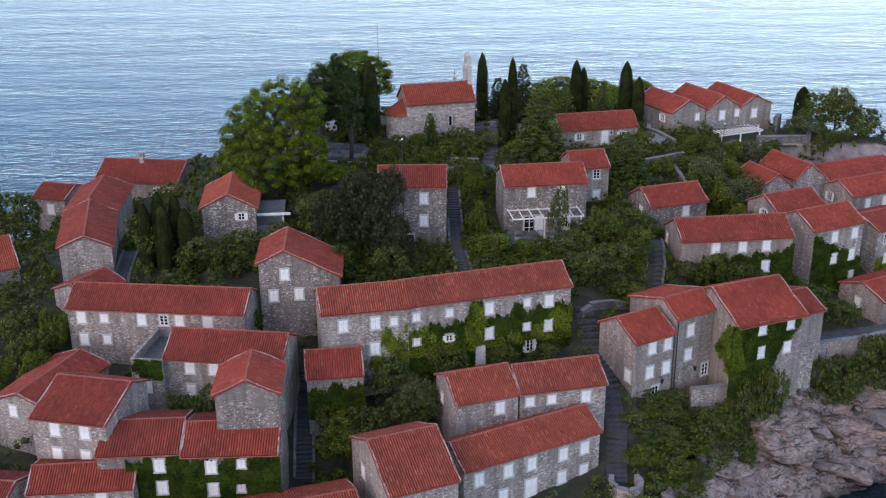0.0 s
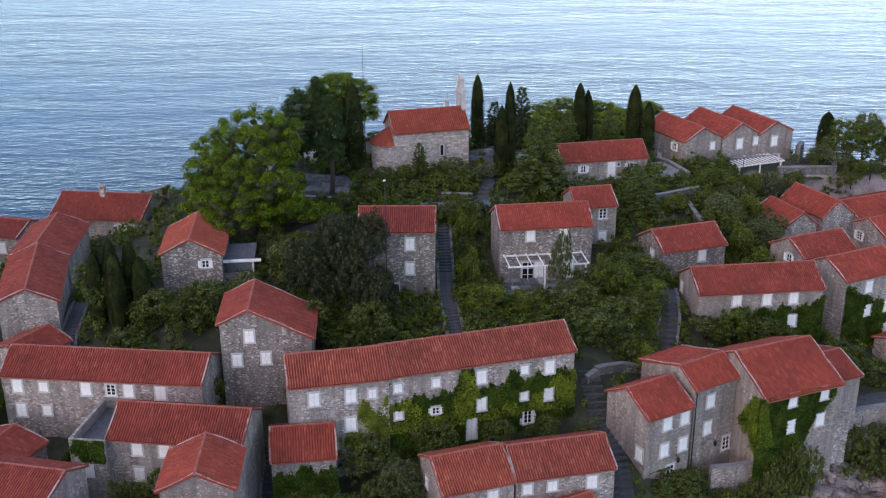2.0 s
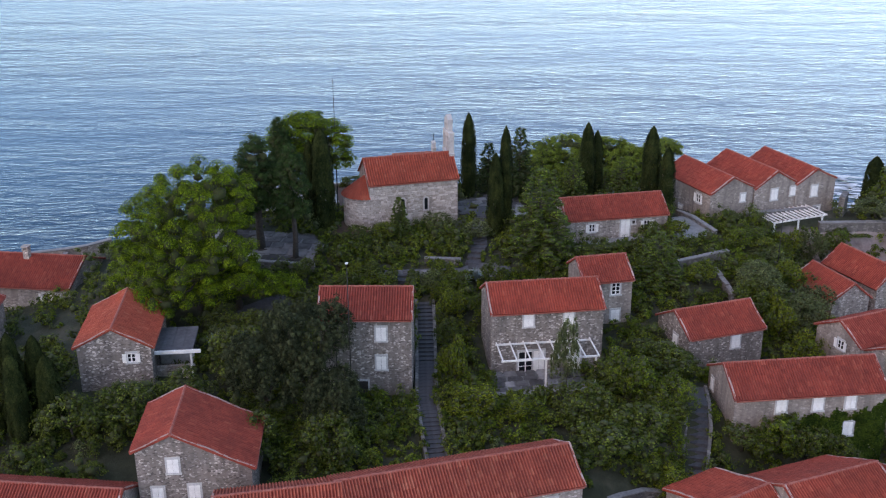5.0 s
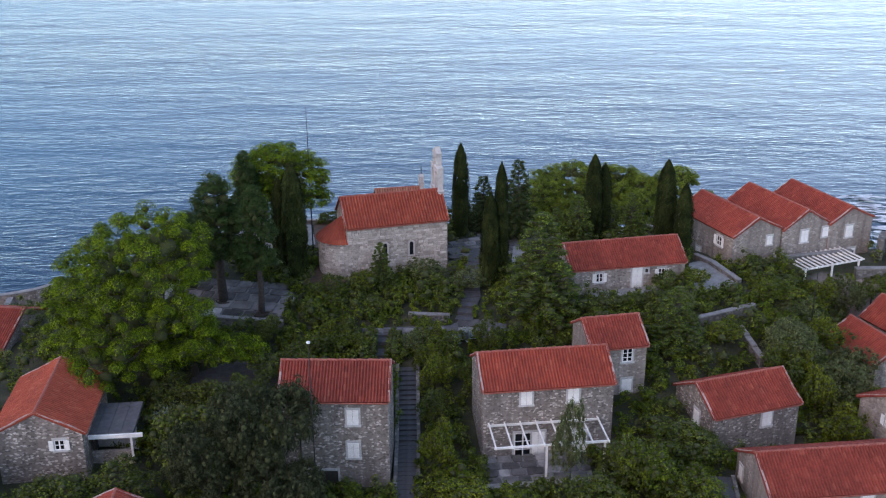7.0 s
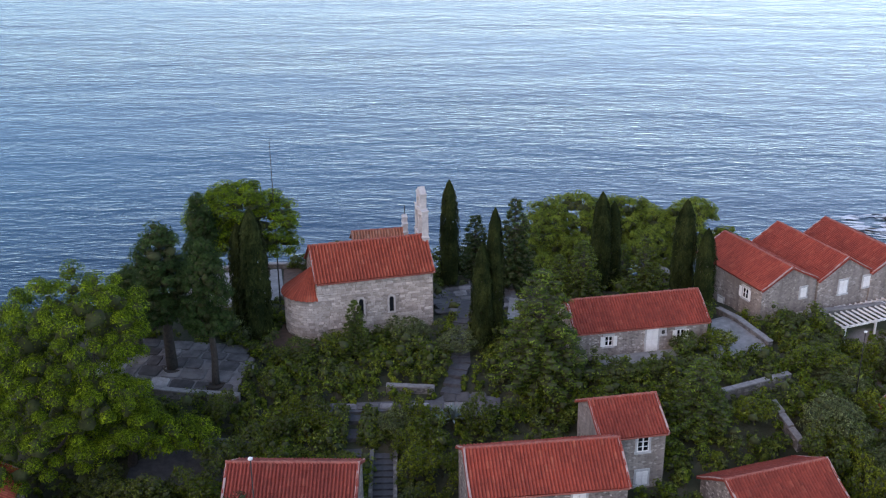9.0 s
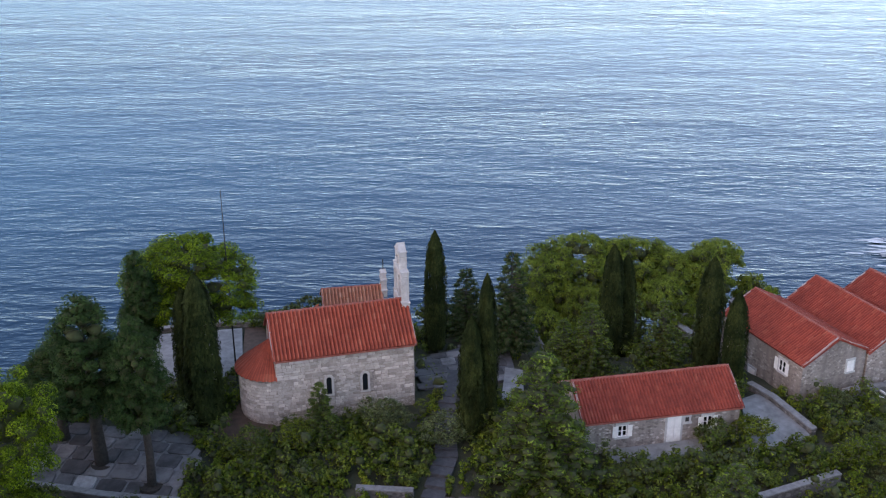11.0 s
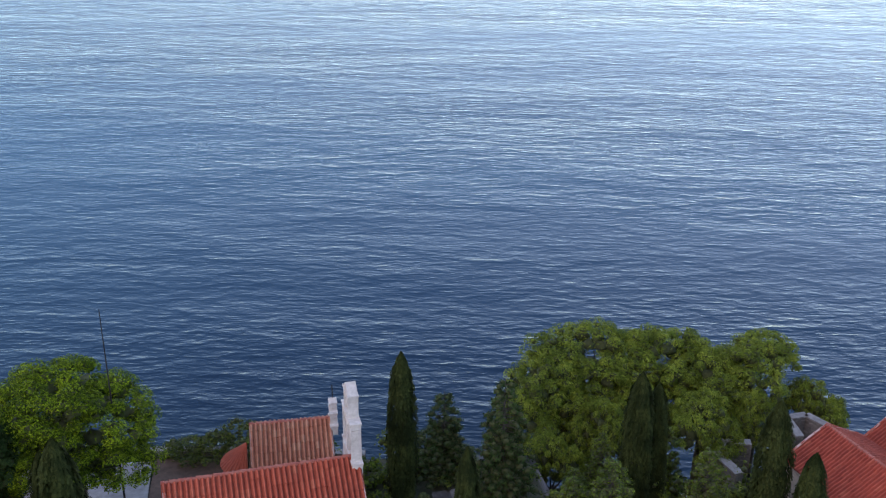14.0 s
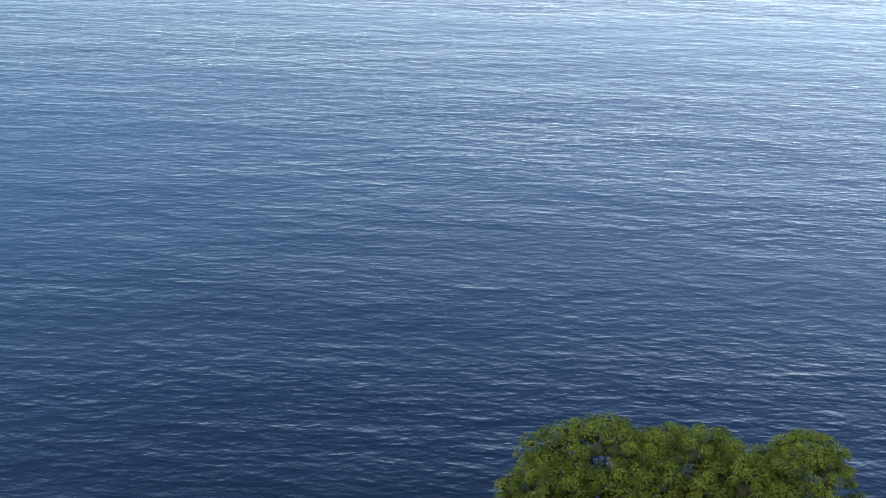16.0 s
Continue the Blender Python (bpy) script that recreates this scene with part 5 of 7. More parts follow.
garden_wall("curved stone parapet at the cliff edge", [(25.1, 146.6), (24.0, 149.2), (25.1, 150.0), (26.6, 149.9)], 0.9, 0.5, top=22.0, foot=3.0)
garden_wall("angled stone parapet at the cliff edge", [(29.8, 150.6), (29.6, 152.8), (31.0, 153.2), (32.2, 151.6)], 0.9, 0.45, top=22.0, foot=3.0)
slab = tagged(new("terrace", Build().box(-1.6, 17.0, 0.2, 4.5, -5.0, 0.0, pose(36.2, 95.9, 10.6, 0, 0, 21)).mesh("terrace", M_PAVE)), "grey paved terrace on a retaining wall", "terrace", kind="structure")
clear(43.0, 101.0, 21, 9, 2.4)


def yard_terrace():
    """A flat-roofed annex with a parapet round its roof terrace, joined to a house end."""
    root = tagged(new("roof_terrace"), "flat-roofed stone annex with a walled roof terrace", "terrace")
    root.matrix_basis = pose(-25.4, 86.4, 16.2, 0, 0, -7.5)
    child("wall", Build().box(-1.5, 1.35, -3.3, 3.2, -8.0, 0.0).mesh("wall", M_STONE_PALE), root)
    child("floor", Build().box(-1.25, 1.3, -3.05, 2.95, 0.004, 0.05).mesh("floor", M_PAVE), root, "grey terrace floor")
    for name, box in (("parapet", (-1.5, 1.35, -3.3, -3.06, 0.004, 0.9)), ("parapet", (-1.5, -1.26, -3.055, 2.955, 0.004, 0.9)), ("parapet", (-1.5, 1.35, 2.96, 3.2, 0.004, 0.9))):
        child(name, Build().box(*box).mesh(name, M_STONE_PLAIN), root)
    w = child("shutter", Build().box(-0.55, 0.25, -3.36, -3.3, -2.4, -1.2).mesh("shutter", M_SHUTTER), root, "white closed shutters")
    clear(-25.4, 86.4, -7.5, 1.6, 3.4)


yard_terrace()

pit_mesh = Build().tube([(0, 0, -0.3), (0, 0, 0.05)], (0.75, 0.7), 14).mesh("tree_pit", M_PIT)
for x, y in ((-14.6, 128.1), (-11.2, 126.3), (-13.5, 135.4)):
    pit = tagged(new("tree_pit", pit_mesh), "round bed of dark soil round a pine trunk", "tree pit", "tree pits on the square")
    pit.location = (x, y, gz(x, y) + 0.22)

pergola("white wooden pergola over a house terrace", 10.9, 114.1, 7, -4.3, 3.6, -6.1, -2.9, 21.0, gz(10.5, 109) + 0.25, 8, (-0.7, 3.3))
pergola("white slatted pergola in front of gabled houses", 35.85, 142.0, 22, -2.8, 4.0, -7.2, -4.0, 22.7, gz(38, 136), 13, (-2.4, 0.6, 3.6))
clear(38.4, 137.4, 22, 3.6, 1.5)


def shelter():
    """A small lean-to with a slab roof on white posts beside the cottage."""
    root = tagged(new("garden_shelter"), "small open shelter with grey slab roof and white posts", "shelter")
    z = gz(-18.6, 110.4)
    root.matrix_basis = pose(-18.8, 110.4, z, 0, 0, 6)
    b = Build().box(-1.7, 1.6, -1.9, 2.2, 2.35, 2.5)
    child("roof", b.mesh("shelter_roof", M_PAVE), root, "flat roof of grey stone slabs")
    for i in range(4):
        child("slab", Build().box(-1.74 + i * 0.84, -0.94 + i * 0.84, -1.95, 2.25, 2.504, 2.54 + 0.012 * (i % 2)).mesh("slab", M_PAVE), root)
    for x in (-1.5, 1.4):
        child("post", Build().box(x - 0.07, x + 0.07, -1.98, -1.84, 0, 2.3).mesh("post", M_SHUTTER), root)
    child("beam", Build().box(-1.75, 2.2, -2.12, -1.952, 2.24, 2.5).mesh("beam", M_SHUTTER), root)
    child("parapet", Build().box(-1.4, 1.3, -1.6, -1.35, -0.4, 0.95).mesh("parapet", M_STONE_PALE), root, "low pale stone parapet")
    child("wall", Build().box(-1.4, 1.3, 0.3, 0.5, -0.4, 2.345).mesh("wall", M_TRIM), root, "pale plastered back wall")


shelter()
clear(-18.8, 107.2, 6, 2.3, 1.9)
clear(-23.0, 105.4, 6, 3.2, 1.2)


def street_lamp(x, y, top, label):
    z = gz(x, y)
    root = tagged(new("street_lamp"), label, "street lamp", "street lamps")
    root.location = (x, y, z)
    h = top - z
    child("pole", Build().tube([(0, 0, -0.4), (0, 0, h * 0.5), (0, 0, h)], (0.05, 0.04, 0.03), 7).mesh("pole", M_IRON, True), root)
    b = Build().tube([(0, 0, h), (0, 0, h + 0.04), (0, 0, h + 0.12), (0, 0, h + 0.16)], (0.04, 0.12, 0.12, 0.05), 8)
    child("lamp_head", b.mesh("lamp_head", M_LAMP), root, "white lamp head")


street_lamp(-4.0, 103.05, 31.1, "tall dark lamp post with a white head")
street_lamp(34.2, 126.0, 26.4, "tall dark lamp post in a garden")


def wall_lantern(x, y, z, ang):
    """An old iron lantern on a bracket that stands out from a house front."""
    root = tagged(new("wall_lantern"), "dark iron lantern on a bracket on a house wall", "lantern", "wall lanterns")
    root.matrix_basis = pose(x, y, z, 0, 0, ang)
    child("bracket", Build().tube([(0, 0.02, 0.1), (0, -0.25, 0.36), (0, -0.5, 0.3)], (0.025, 0.02, 0.02), 6).mesh("bracket", M_IRON), root)
    child("glass", Build().tube([(0, -0.5, -0.22), (0, -0.5, 0.06)], (0.09, 0.15), 6).mesh("glass", M_GLASS), root, "dark glass")
    child("cap", Build().tube([(0, -0.5, 0.06), (0, -0.5, 0.12), (0, -0.5, 0.28)], (0.2, 0.17, 0.03), 6).mesh("cap", M_IRON), root)


wall_lantern(23.61, 91.2, 11.8, 31.2)
wall_lantern(19.99, 88.55, 11.9, 29.1)
mast = tagged(new("mast", Build().tube([(0, 0, -0.5), (0, 0, 7), (0, 0, 14.2)], (0.07, 0.05, 0.02), 6).mesh("mast", M_IRON)), "thin dark metal mast behind the church", "mast")
mast.location = (-8.2, 137.8, gz(-8.2, 137.8))


def agave(x, y, r):
    """A rosette of stiff blue-grey blades."""
    v, f = [], []
    for i in range(34):
        w = i * 2.4
        lift = 0.2 + 1.1 * (i / 34)
        d = Vector((math.cos(w) * math.cos(lift), math.sin(w) * math.cos(lift), math.sin(lift)))
        side = d.cross(Vector((0, 0, 1))).normalized() * 0.09 * r
        k = len(v)
        v += [d * 0.1 * r - side * 0.6, d * 0.1 * r + side * 0.6, d * 0.5 * r + side + Vector((0, 0, 0.06 * r)), d * 0.5 * r - side + Vector((0, 0, 0.06 * r)), d * r]
        f += [(k, k + 1, k + 2, k + 3), (k + 3, k + 2, k + 4)]
    ob = new("agave", mesh_of("agave", v, f, M_AGAVE))
    ob.location = (x, y, gz(x, y) + 0.35)
    tagged(ob, "spiky blue-grey agave in a garden bed", "agave", "agaves")


for x, y, r in ((-16.2, 113.6, 1.3), (5.7, 122.9, 1.2), (4.6, 122.4, 0.9), (21.7, 142.9, 1.1), (22.8, 143.2, 0.9), (-14.6, 112.8, 0.9)):
    agave(x, y, r)


def garden_gate():
    """A white boarded gate between stone posts below the cottage."""
    root = tagged(new("garden_gate"), "white boarded garden gate below a cottage", "gate")
    z = gz(-23.7, 106.7)
    root.matrix_basis = pose(-23.7, 106.7, z, 0, 0, 12)
    for x in (-0.75, 0.75):
        child("gate_post", Build().box(x - 0.12, x + 0.12, -0.12, 0.12, -0.3, 1.75).mesh("gate_post", M_STONE_PALE), root, "pale stone post")
    me = Build().box(-0.085, 0.085, -0.03, 0.03, 0.05, 1.65).mesh("board", M_SHUTTER)
    for i in range(7):
        child("board", me, root, "", pose(-0.54 + i * 0.18, 0, 0.02 * math.sin(i)))
    child("rail", Build().box(-0.62, 0.62, 0.032, 0.07, 0.4, 0.5).box(-0.62, 0.62, 0.032, 0.07, 1.2, 1.3).mesh("rail", M_SHUTTER), root)
    clear(-23.7, 106.1, 12, 1.2, 1.2)


garden_gate()


# ---------------------------------------------------------------- rocks on the shore
def boulder(seed):
    """A limestone block: a rounded box, broken by planes, then weathered."""
    rnd = random.Random(seed)
    bm = bmesh.new()
    bmesh.ops.create_icosphere(bm, subdivisions=5, radius=1.0)
    cuts = []
    for _ in range(9):
        n = Vector((rnd.gauss(0, 1), rnd.gauss(0, 1), rnd.gauss(0, 0.6))).normalized()
        cuts.append((n, rnd.uniform(0.66, 0.95)))
    s = Vector((seed, seed * 2, 0))
    for v in bm.verts:
        p = Vector([math.copysign(abs(c) ** 0.5, c) for c in v.co])
        p = p * (0.88 / max(1.0, p.length * 0.8))
        for n, d in cuts:
            k = p.dot(n) - d
            if k > 0:
                p -= n * k
        p += p.normalized() * (0.07 * noise.noise(p * 1.7 + s) + 0.03 * noise.noise(p * 6 + s) + 0.015 * noise.noise(p * 14 + s))
        bed = (p.z * 3.2 + 0.4 * p.x + 0.5 * noise.noise(p + s)) % 1.0
        p -= Vector((p.x, p.y, 0)) * 0.07 * max(0.0, 1 - abs(bed - 0.5) / 0.1)
        v.co = p
    me = bpy.data.meshes.new("boulder")
    bm.to_mesh(me)
    bm.free()
    me.materials.append(M_ROCK)
    return me


def rock_face():
    """The bedded cliff above the water: a sheet from the sea up to the terrace, stepped along its tilted beds and split by joints."""
    foot = ((22.5, 69.8), (25.4, 74.0), (28.4, 78.0), (31.6, 82.4), (35.0, 85.0), (37.6, 87.2), (41.6, 88.0), (45.6, 88.8), (51.8, 90.0), (60.0, 92.4), (68.0, 96.0))
    crest = ((18.0, 77.0, 5.5), (20.4, 81.0, 6.4), (23.6, 84.6, 6.8), (28.4, 88.6, 8.0), (31.6, 91.6, 8.8), (34.6, 93.8, 8.6), (38.4, 95.6, 6.4), (43.4, 97.2, 6.0), (50.0, 99.8, 6.2), (57.0, 103.0, 7.0), (64.0, 108.0, 7.0))
    n, m = 330, 90
    k = np.arange(len(foot))
    s = np.linspace(0, len(foot) - 1, n)
    f = np.stack([np.interp(s, k, [p[0] for p in foot]), np.interp(s, k, [p[1] for p in foot]), np.full(n, -1.5)], -1)
    c = np.stack([np.interp(s, k, [p[i] for p in crest]) for i in range(3)], -1)
    out = np.array([0.55, -0.8, 0.25])
    verts = []
    rise = np.linspace(0, 1, m)[None, :, None]
    sheet = f[:, None] * (1 - rise) + c[:, None] * rise
    sheet[..., 2] = -1.5 + (c[:, None, 2] + 1.5) * (1 - (1 - rise[..., 0]) ** 1.25)
    sheet[..., 2] = np.maximum(sheet[..., 2], ground(sheet[..., 0], sheet[..., 1]) + 0.45)
    for i in range(n):
        for j in range(m):
            t = j / (m - 1)
            p = Vector(sheet[i, j])
            q = Vector((p.x * 0.2 + p.z * 0.1, p.y * 0.2, p.z * 0.5 + p.x * 0.12))
            d = 0.6 * noise.noise(p * 0.2) + 0.1 * noise.noise(p * 2.4) + 0.04 * noise.noise(p * 7.0)
            for scale, much in ((0.7, 1.7), (2.0, 0.6), (5.5, 0.16)):
                dist, pts = noise.voronoi(q * scale + Vector((0.15 * noise.noise(p), 0, 0)))
                turn = noise.cell_vector(pts[0] * 7.3)
                d += much * (turn.x - 0.5 + (q * scale - pts[0]).dot(turn - Vector((0.5, 0.5, 0.5))) * 1.2) - 0.25 * much * max(0.0, 1 - (dist[1] - dist[0]) / 0.05)
            fade = min(1.0, (1 - t) * 8)
            verts.append(tuple(p + Vector(out) * (d * fade + 0.25)))
    faces = [(i * m + j, (i + 1) * m + j, (i + 1) * m + j + 1, i * m + j + 1) for i in range(n - 1) for j in range(m - 1)]
    ob = new("rock_face", mesh_of("rock_face", verts, faces, M_ROCK))
    tagged(ob, "pinkish grey bedded limestone cliff above the water", "rock", kind="structure")


rock_face()
BOULDERS = [boulder(s) for s in (1.3, 4.7, 8.2)]
for i, (x, y, z, sx, sy, sz, a) in enumerate(((38.8, 90.2, 0.3, 4.9, 1.5, 1.9, 4), (46.6, 92.2, 0.2, 3.6, 1.6, 2.2, 12), (34.2, 87.6, 0.2, 1.6, 1.3, 1.5, 40), (31.4, 84.6, 0.0, 1.7, 1.2, 1.4, 55), (33.6, 86.0, -0.2, 1.0, 0.8, 0.9, 20),
                                              (28.6, 81.4, 0.1, 1.7, 1.3, 1.6, 50), (52.4, 93.8, 0.1, 2.6, 1.4, 1.5, 20))):
    ob = new("boulder", BOULDERS[i % 3])
    ob.matrix_basis = pose(x, y, z, 0, 0, a) @ Matrix.Diagonal((sx, sy, sz, 1))
    tagged(ob, "pinkish grey limestone rock at the water's edge", "rock", "shore rocks")
    clear(x, y, a, sx * 0.7, sy * 0.7)


def surf():
    """Flat white streaks off the far shore that paint the sparkle on the water."""
    rnd = random.Random(5)
    v, f = [], []
    for _ in range(110):
        x, y = rnd.gauss(74, 4.5), rnd.uniform(192, 222)
        l, w = rnd.uniform(0.8, 3.6), rnd.uniform(0.15, 0.6)
        a = rnd.uniform(-0.5, 0.1)
        k = len(v)
        n = 9
        for i in range(n):
            t = 2 * math.pi * i / n
            q = rnd.uniform(0.6, 1.1)
            px, py = l * q * math.cos(t), w * q * math.sin(t)
            v.append((x + px * math.cos(a) - py * math.sin(a), y + px * math.sin(a) + py * math.cos(a), 0.25))
        f.append(tuple(range(k, k + n)))
    ob = new("surf", mesh_of("surf", v, f, M_SPARKLE))
    tagged(ob, "white streaks painting the sparkle of the sea off the shore", "surf", kind="stuff")


surf()


# ---------------------------------------------------------------- trees and shrubs
RNG = np.random.default_rng(7)


def unit(n):
    d = RNG.normal(size=(n, 3))
    return d / np.linalg.norm(d, axis=1, keepdims=True)


def leaf_quads(centres, facing, length, width):
    """Leaves at the centres, turned towards facing; sizes vary."""
    n = len(centres)
    facing = facing / np.maximum(np.linalg.norm(facing, axis=1, keepdims=True), 1e-6)
    t = np.cross(facing, unit(n))
    t /= np.maximum(np.linalg.norm(t, axis=1, keepdims=True), 1e-6)
    s = np.cross(facing, t)
    size = RNG.uniform(0.65, 1.35, (n, 1))
    a, b2 = t * length * size / 2, s * width * size / 2
    lift = facing * width * 0.18
    return np.stack([centres - a + lift, centres + a * 0.7 - b2, centres + a * 0.7 + b2], 1)


def ball(level):
    """Corners and faces of a round ball."""
    bm = bmesh.new()
    bmesh.ops.create_icosphere(bm, subdivisions=level, radius=1.0)
    bm.verts.index_update()
    v, f = np.array([p.co for p in bm.verts]), np.array([[p.index for p in q.verts] for q in bm.faces])
    bm.free()
    return v, f


BALL = ball(1)


class Crown:
    """A crown of round clumps: each has a dense uneven heart of twigs, coloured dark to paint the shade inside, with
    loose leaves standing out of it.
    """

    def __init__(self):
        self.hearts, self.faces, self.leaves, self.n = [], [], [], 0

    def clumps(self, centres, radii, per, length, width, up=0.35, flat=0.8, shell=0.36, under=-1.0, loose=0.6, heart=0.8):
        k = len(centres)
        d = unit(k * per)
        d[:, 2] = np.where(d[:, 2] < under, -d[:, 2], d[:, 2])
        c = np.repeat(centres, per, 0)
        r = np.repeat(radii, per)[:, None]
        depth = 0.5 + 0.62 * RNG.uniform(0, 1, (k * per, 1)) ** shell
        p = c + d * r * depth * np.array([1, 1, flat])
        self.leaves.append(leaf_quads(p, d + unit(k * per) * loose + np.array([0, 0, up]), length, width))
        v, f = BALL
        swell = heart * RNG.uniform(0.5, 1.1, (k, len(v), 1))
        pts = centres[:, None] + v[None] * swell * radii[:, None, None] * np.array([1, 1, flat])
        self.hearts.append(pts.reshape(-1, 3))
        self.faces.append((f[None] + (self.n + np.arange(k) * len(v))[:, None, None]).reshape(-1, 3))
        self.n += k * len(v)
        return self

    def mesh(self, name, material):
        leaves = np.concatenate(self.leaves)
        corners = np.concatenate(self.hearts + [leaves.reshape(-1, 3)])
        loops = np.concatenate([q.ravel() for q in self.faces] + [self.n + np.arange(3 * len(leaves))]).astype(np.int32)
        count = len(loops) // 3
        me = bpy.data.meshes.new(name)
        me.vertices.add(len(corners))
        me.vertices.foreach_set("co", np.ascontiguousarray(corners, dtype=np.float32).ravel())
        me.loops.add(3 * count)
        me.loops.foreach_set("vertex_index", loops)
        me.polygons.add(count)
        me.polygons.foreach_set("loop_start", np.arange(0, 3 * count, 3, dtype=np.int32))
        me.polygons.foreach_set("loop_total", np.full(count, 3, dtype=np.int32))
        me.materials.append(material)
        me.materials.append(M_HEART_SHADE)
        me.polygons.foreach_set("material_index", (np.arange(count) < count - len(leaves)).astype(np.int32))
        me.update(calc_edges=True)
        return me


def dome(lobes, gap, jitter=0.35, lowest=-0.35, dense=12):
    """Clump centres spread over the skins of ellipsoid lobes (x, y, z, rx, ry, rz), none buried deep in another lobe."""
    out = np.zeros((0, 3))
    for i, (x, y, z, rx, ry, rz) in enumerate(lobes):
        n = int(dense * rx * ry / gap ** 2)
        d = unit(n)
        d = d[d[:, 2] > lowest]
        p = np.array([x, y, z]) + d * np.array([rx, ry, rz]) * RNG.uniform(0.86, 1.04, (len(d), 1))
        for j, l in enumerate(lobes):
            if j != i:
                p = p[np.sum(((p - np.array(l[:3])) / np.array(l[3:])) ** 2, 1) > 0.6]
        for q in p:
            if len(out) == 0 or np.min(np.sum((out - q) ** 2, 1)) > (gap * 0.8) ** 2:
                out = np.vstack([out, q])
    return out + RNG.normal(0, jitter * gap * 0.5, out.shape)


def limb_paths(b, top, targets, r0):
    for t in targets:
        t = Vector(t)
        mid = (Vector(top) + t) / 2 + Vector((0, 0, -0.12 * (t - Vector(top)).length))
        b.tube([top, mid, t], (r0, r0 * 0.6, r0 * 0.18), 5)


def make_tree(name, label, trunk, crown, bark=M_BARK):
    root = tagged(new(name), label, "tree")
    child("trunk", trunk.mesh("trunk", bark, True), root)
    child("crown", crown, root)
    return root


def cloud_proto(lobes, trunk, material, label, gap=1.05, clump=0.56, per=150, leaf=(0.24, 0.12), foot=-0.6):
    """An old pine: big masses of crown, each broken into many round needle clumps with dark gaps between them."""
    c = dome(lobes, gap, 0.2, -0.5, 60)
    c = c[np.sin(c[:, 0] * 0.9 + c[:, 2] * 1.9) + np.sin(c[:, 1] * 1.1 - c[:, 2] * 2.3 + 1.0) > -1.7]  # dark hollows between the layers
    inner = dome([(x, y, z - 0.2, rx * 0.68, ry * 0.68, rz * 0.68) for x, y, z, rx, ry, rz in lobes], gap * 1.05, 0.4, -0.3, 40)
    crown = Crown().clumps(c, RNG.uniform(0.7, 1.3, len(c)) * clump, per, leaf[0], leaf[1], 0.5, 0.85, 0.28, -0.2, 0.42, 0.52)
    crown.clumps(inner, RNG.uniform(0.8, 1.3, len(inner)) * clump * 1.25, per // 6, leaf[0] * 1.2, leaf[1] * 1.2, 0.2, 0.8)
    b = Build()
    low = Vector(trunk)
    b.tube([(0, 0, foot), low * 0.5 + Vector((0.15, 0, 0)), low], (0.4, 0.32, 0.27), 8)
    limb_paths(b, low, [(l[0], l[1], l[2] - 0.2 * l[5]) for l in lobes], 0.16)
    return make_tree("pine", label, b, crown.mesh("crown", material))


def cypress_proto(h, r, label):
    n = int(1150 * h)
    t = RNG.uniform(0, 1, n)
    prof = np.interp(t, [0, 0.05, 0.3, 0.65, 0.88, 0.97, 1.0], [0.6, 0.88, 1.0, 0.92, 0.6, 0.26, 0.05]) * r
    w = RNG.uniform(0, 2 * math.pi, n)
    ridge = 1 + 0.1 * np.sin(5 * w + 5 * t) + 0.07 * np.sin(9 * w - 9 * t + 1)
    rad = prof * ridge * RNG.uniform(0.8, 1.05, n)
    p = np.stack([rad * np.cos(w), rad * np.sin(w), 0.45 + t * (h - 0.45)], -1)
    out = np.stack([np.cos(w), np.sin(w), np.full(n, 0.3)], -1) + unit(n) * 0.35
    f = out / np.linalg.norm(out, axis=1, keepdims=True)
    up = np.array([0, 0, 1.0]) + unit(n) * 0.25
    s = np.cross(f, up)
    s /= np.linalg.norm(s, axis=1, keepdims=True)
    u = np.cross(s, f)
    size = RNG.uniform(0.6, 1.3, (n, 1))
    a, b2 = u * 0.13 * size, s * 0.05 * size
    quads = np.stack([p - a - b2, p - a + b2, p + a], 1)
    b = Build().tube([(0, 0, -0.6), (0, 0, h * 0.5), (0, 0, h * 0.97)], (0.16, 0.11, 0.02), 6)
    for z in np.arange(0.1, 0.9, 0.12):  # dense inner wood that closes the view through the column
        w0 = RNG.uniform(0, 6.28)
        for k in range(4):
            d = w0 + k * 1.57
            q = 0.6 * r * np.interp(z, [0, 0.3, 0.9], [0.8, 1, 0.3])
            b.tube([(0, 0, z * h), (q * math.cos(d), q * math.sin(d), z * h + 0.7)], (0.05, 0.012), 4)
    return make_tree("cypress", label, b, quads_mesh("crown", quads, M_CYPRESS))


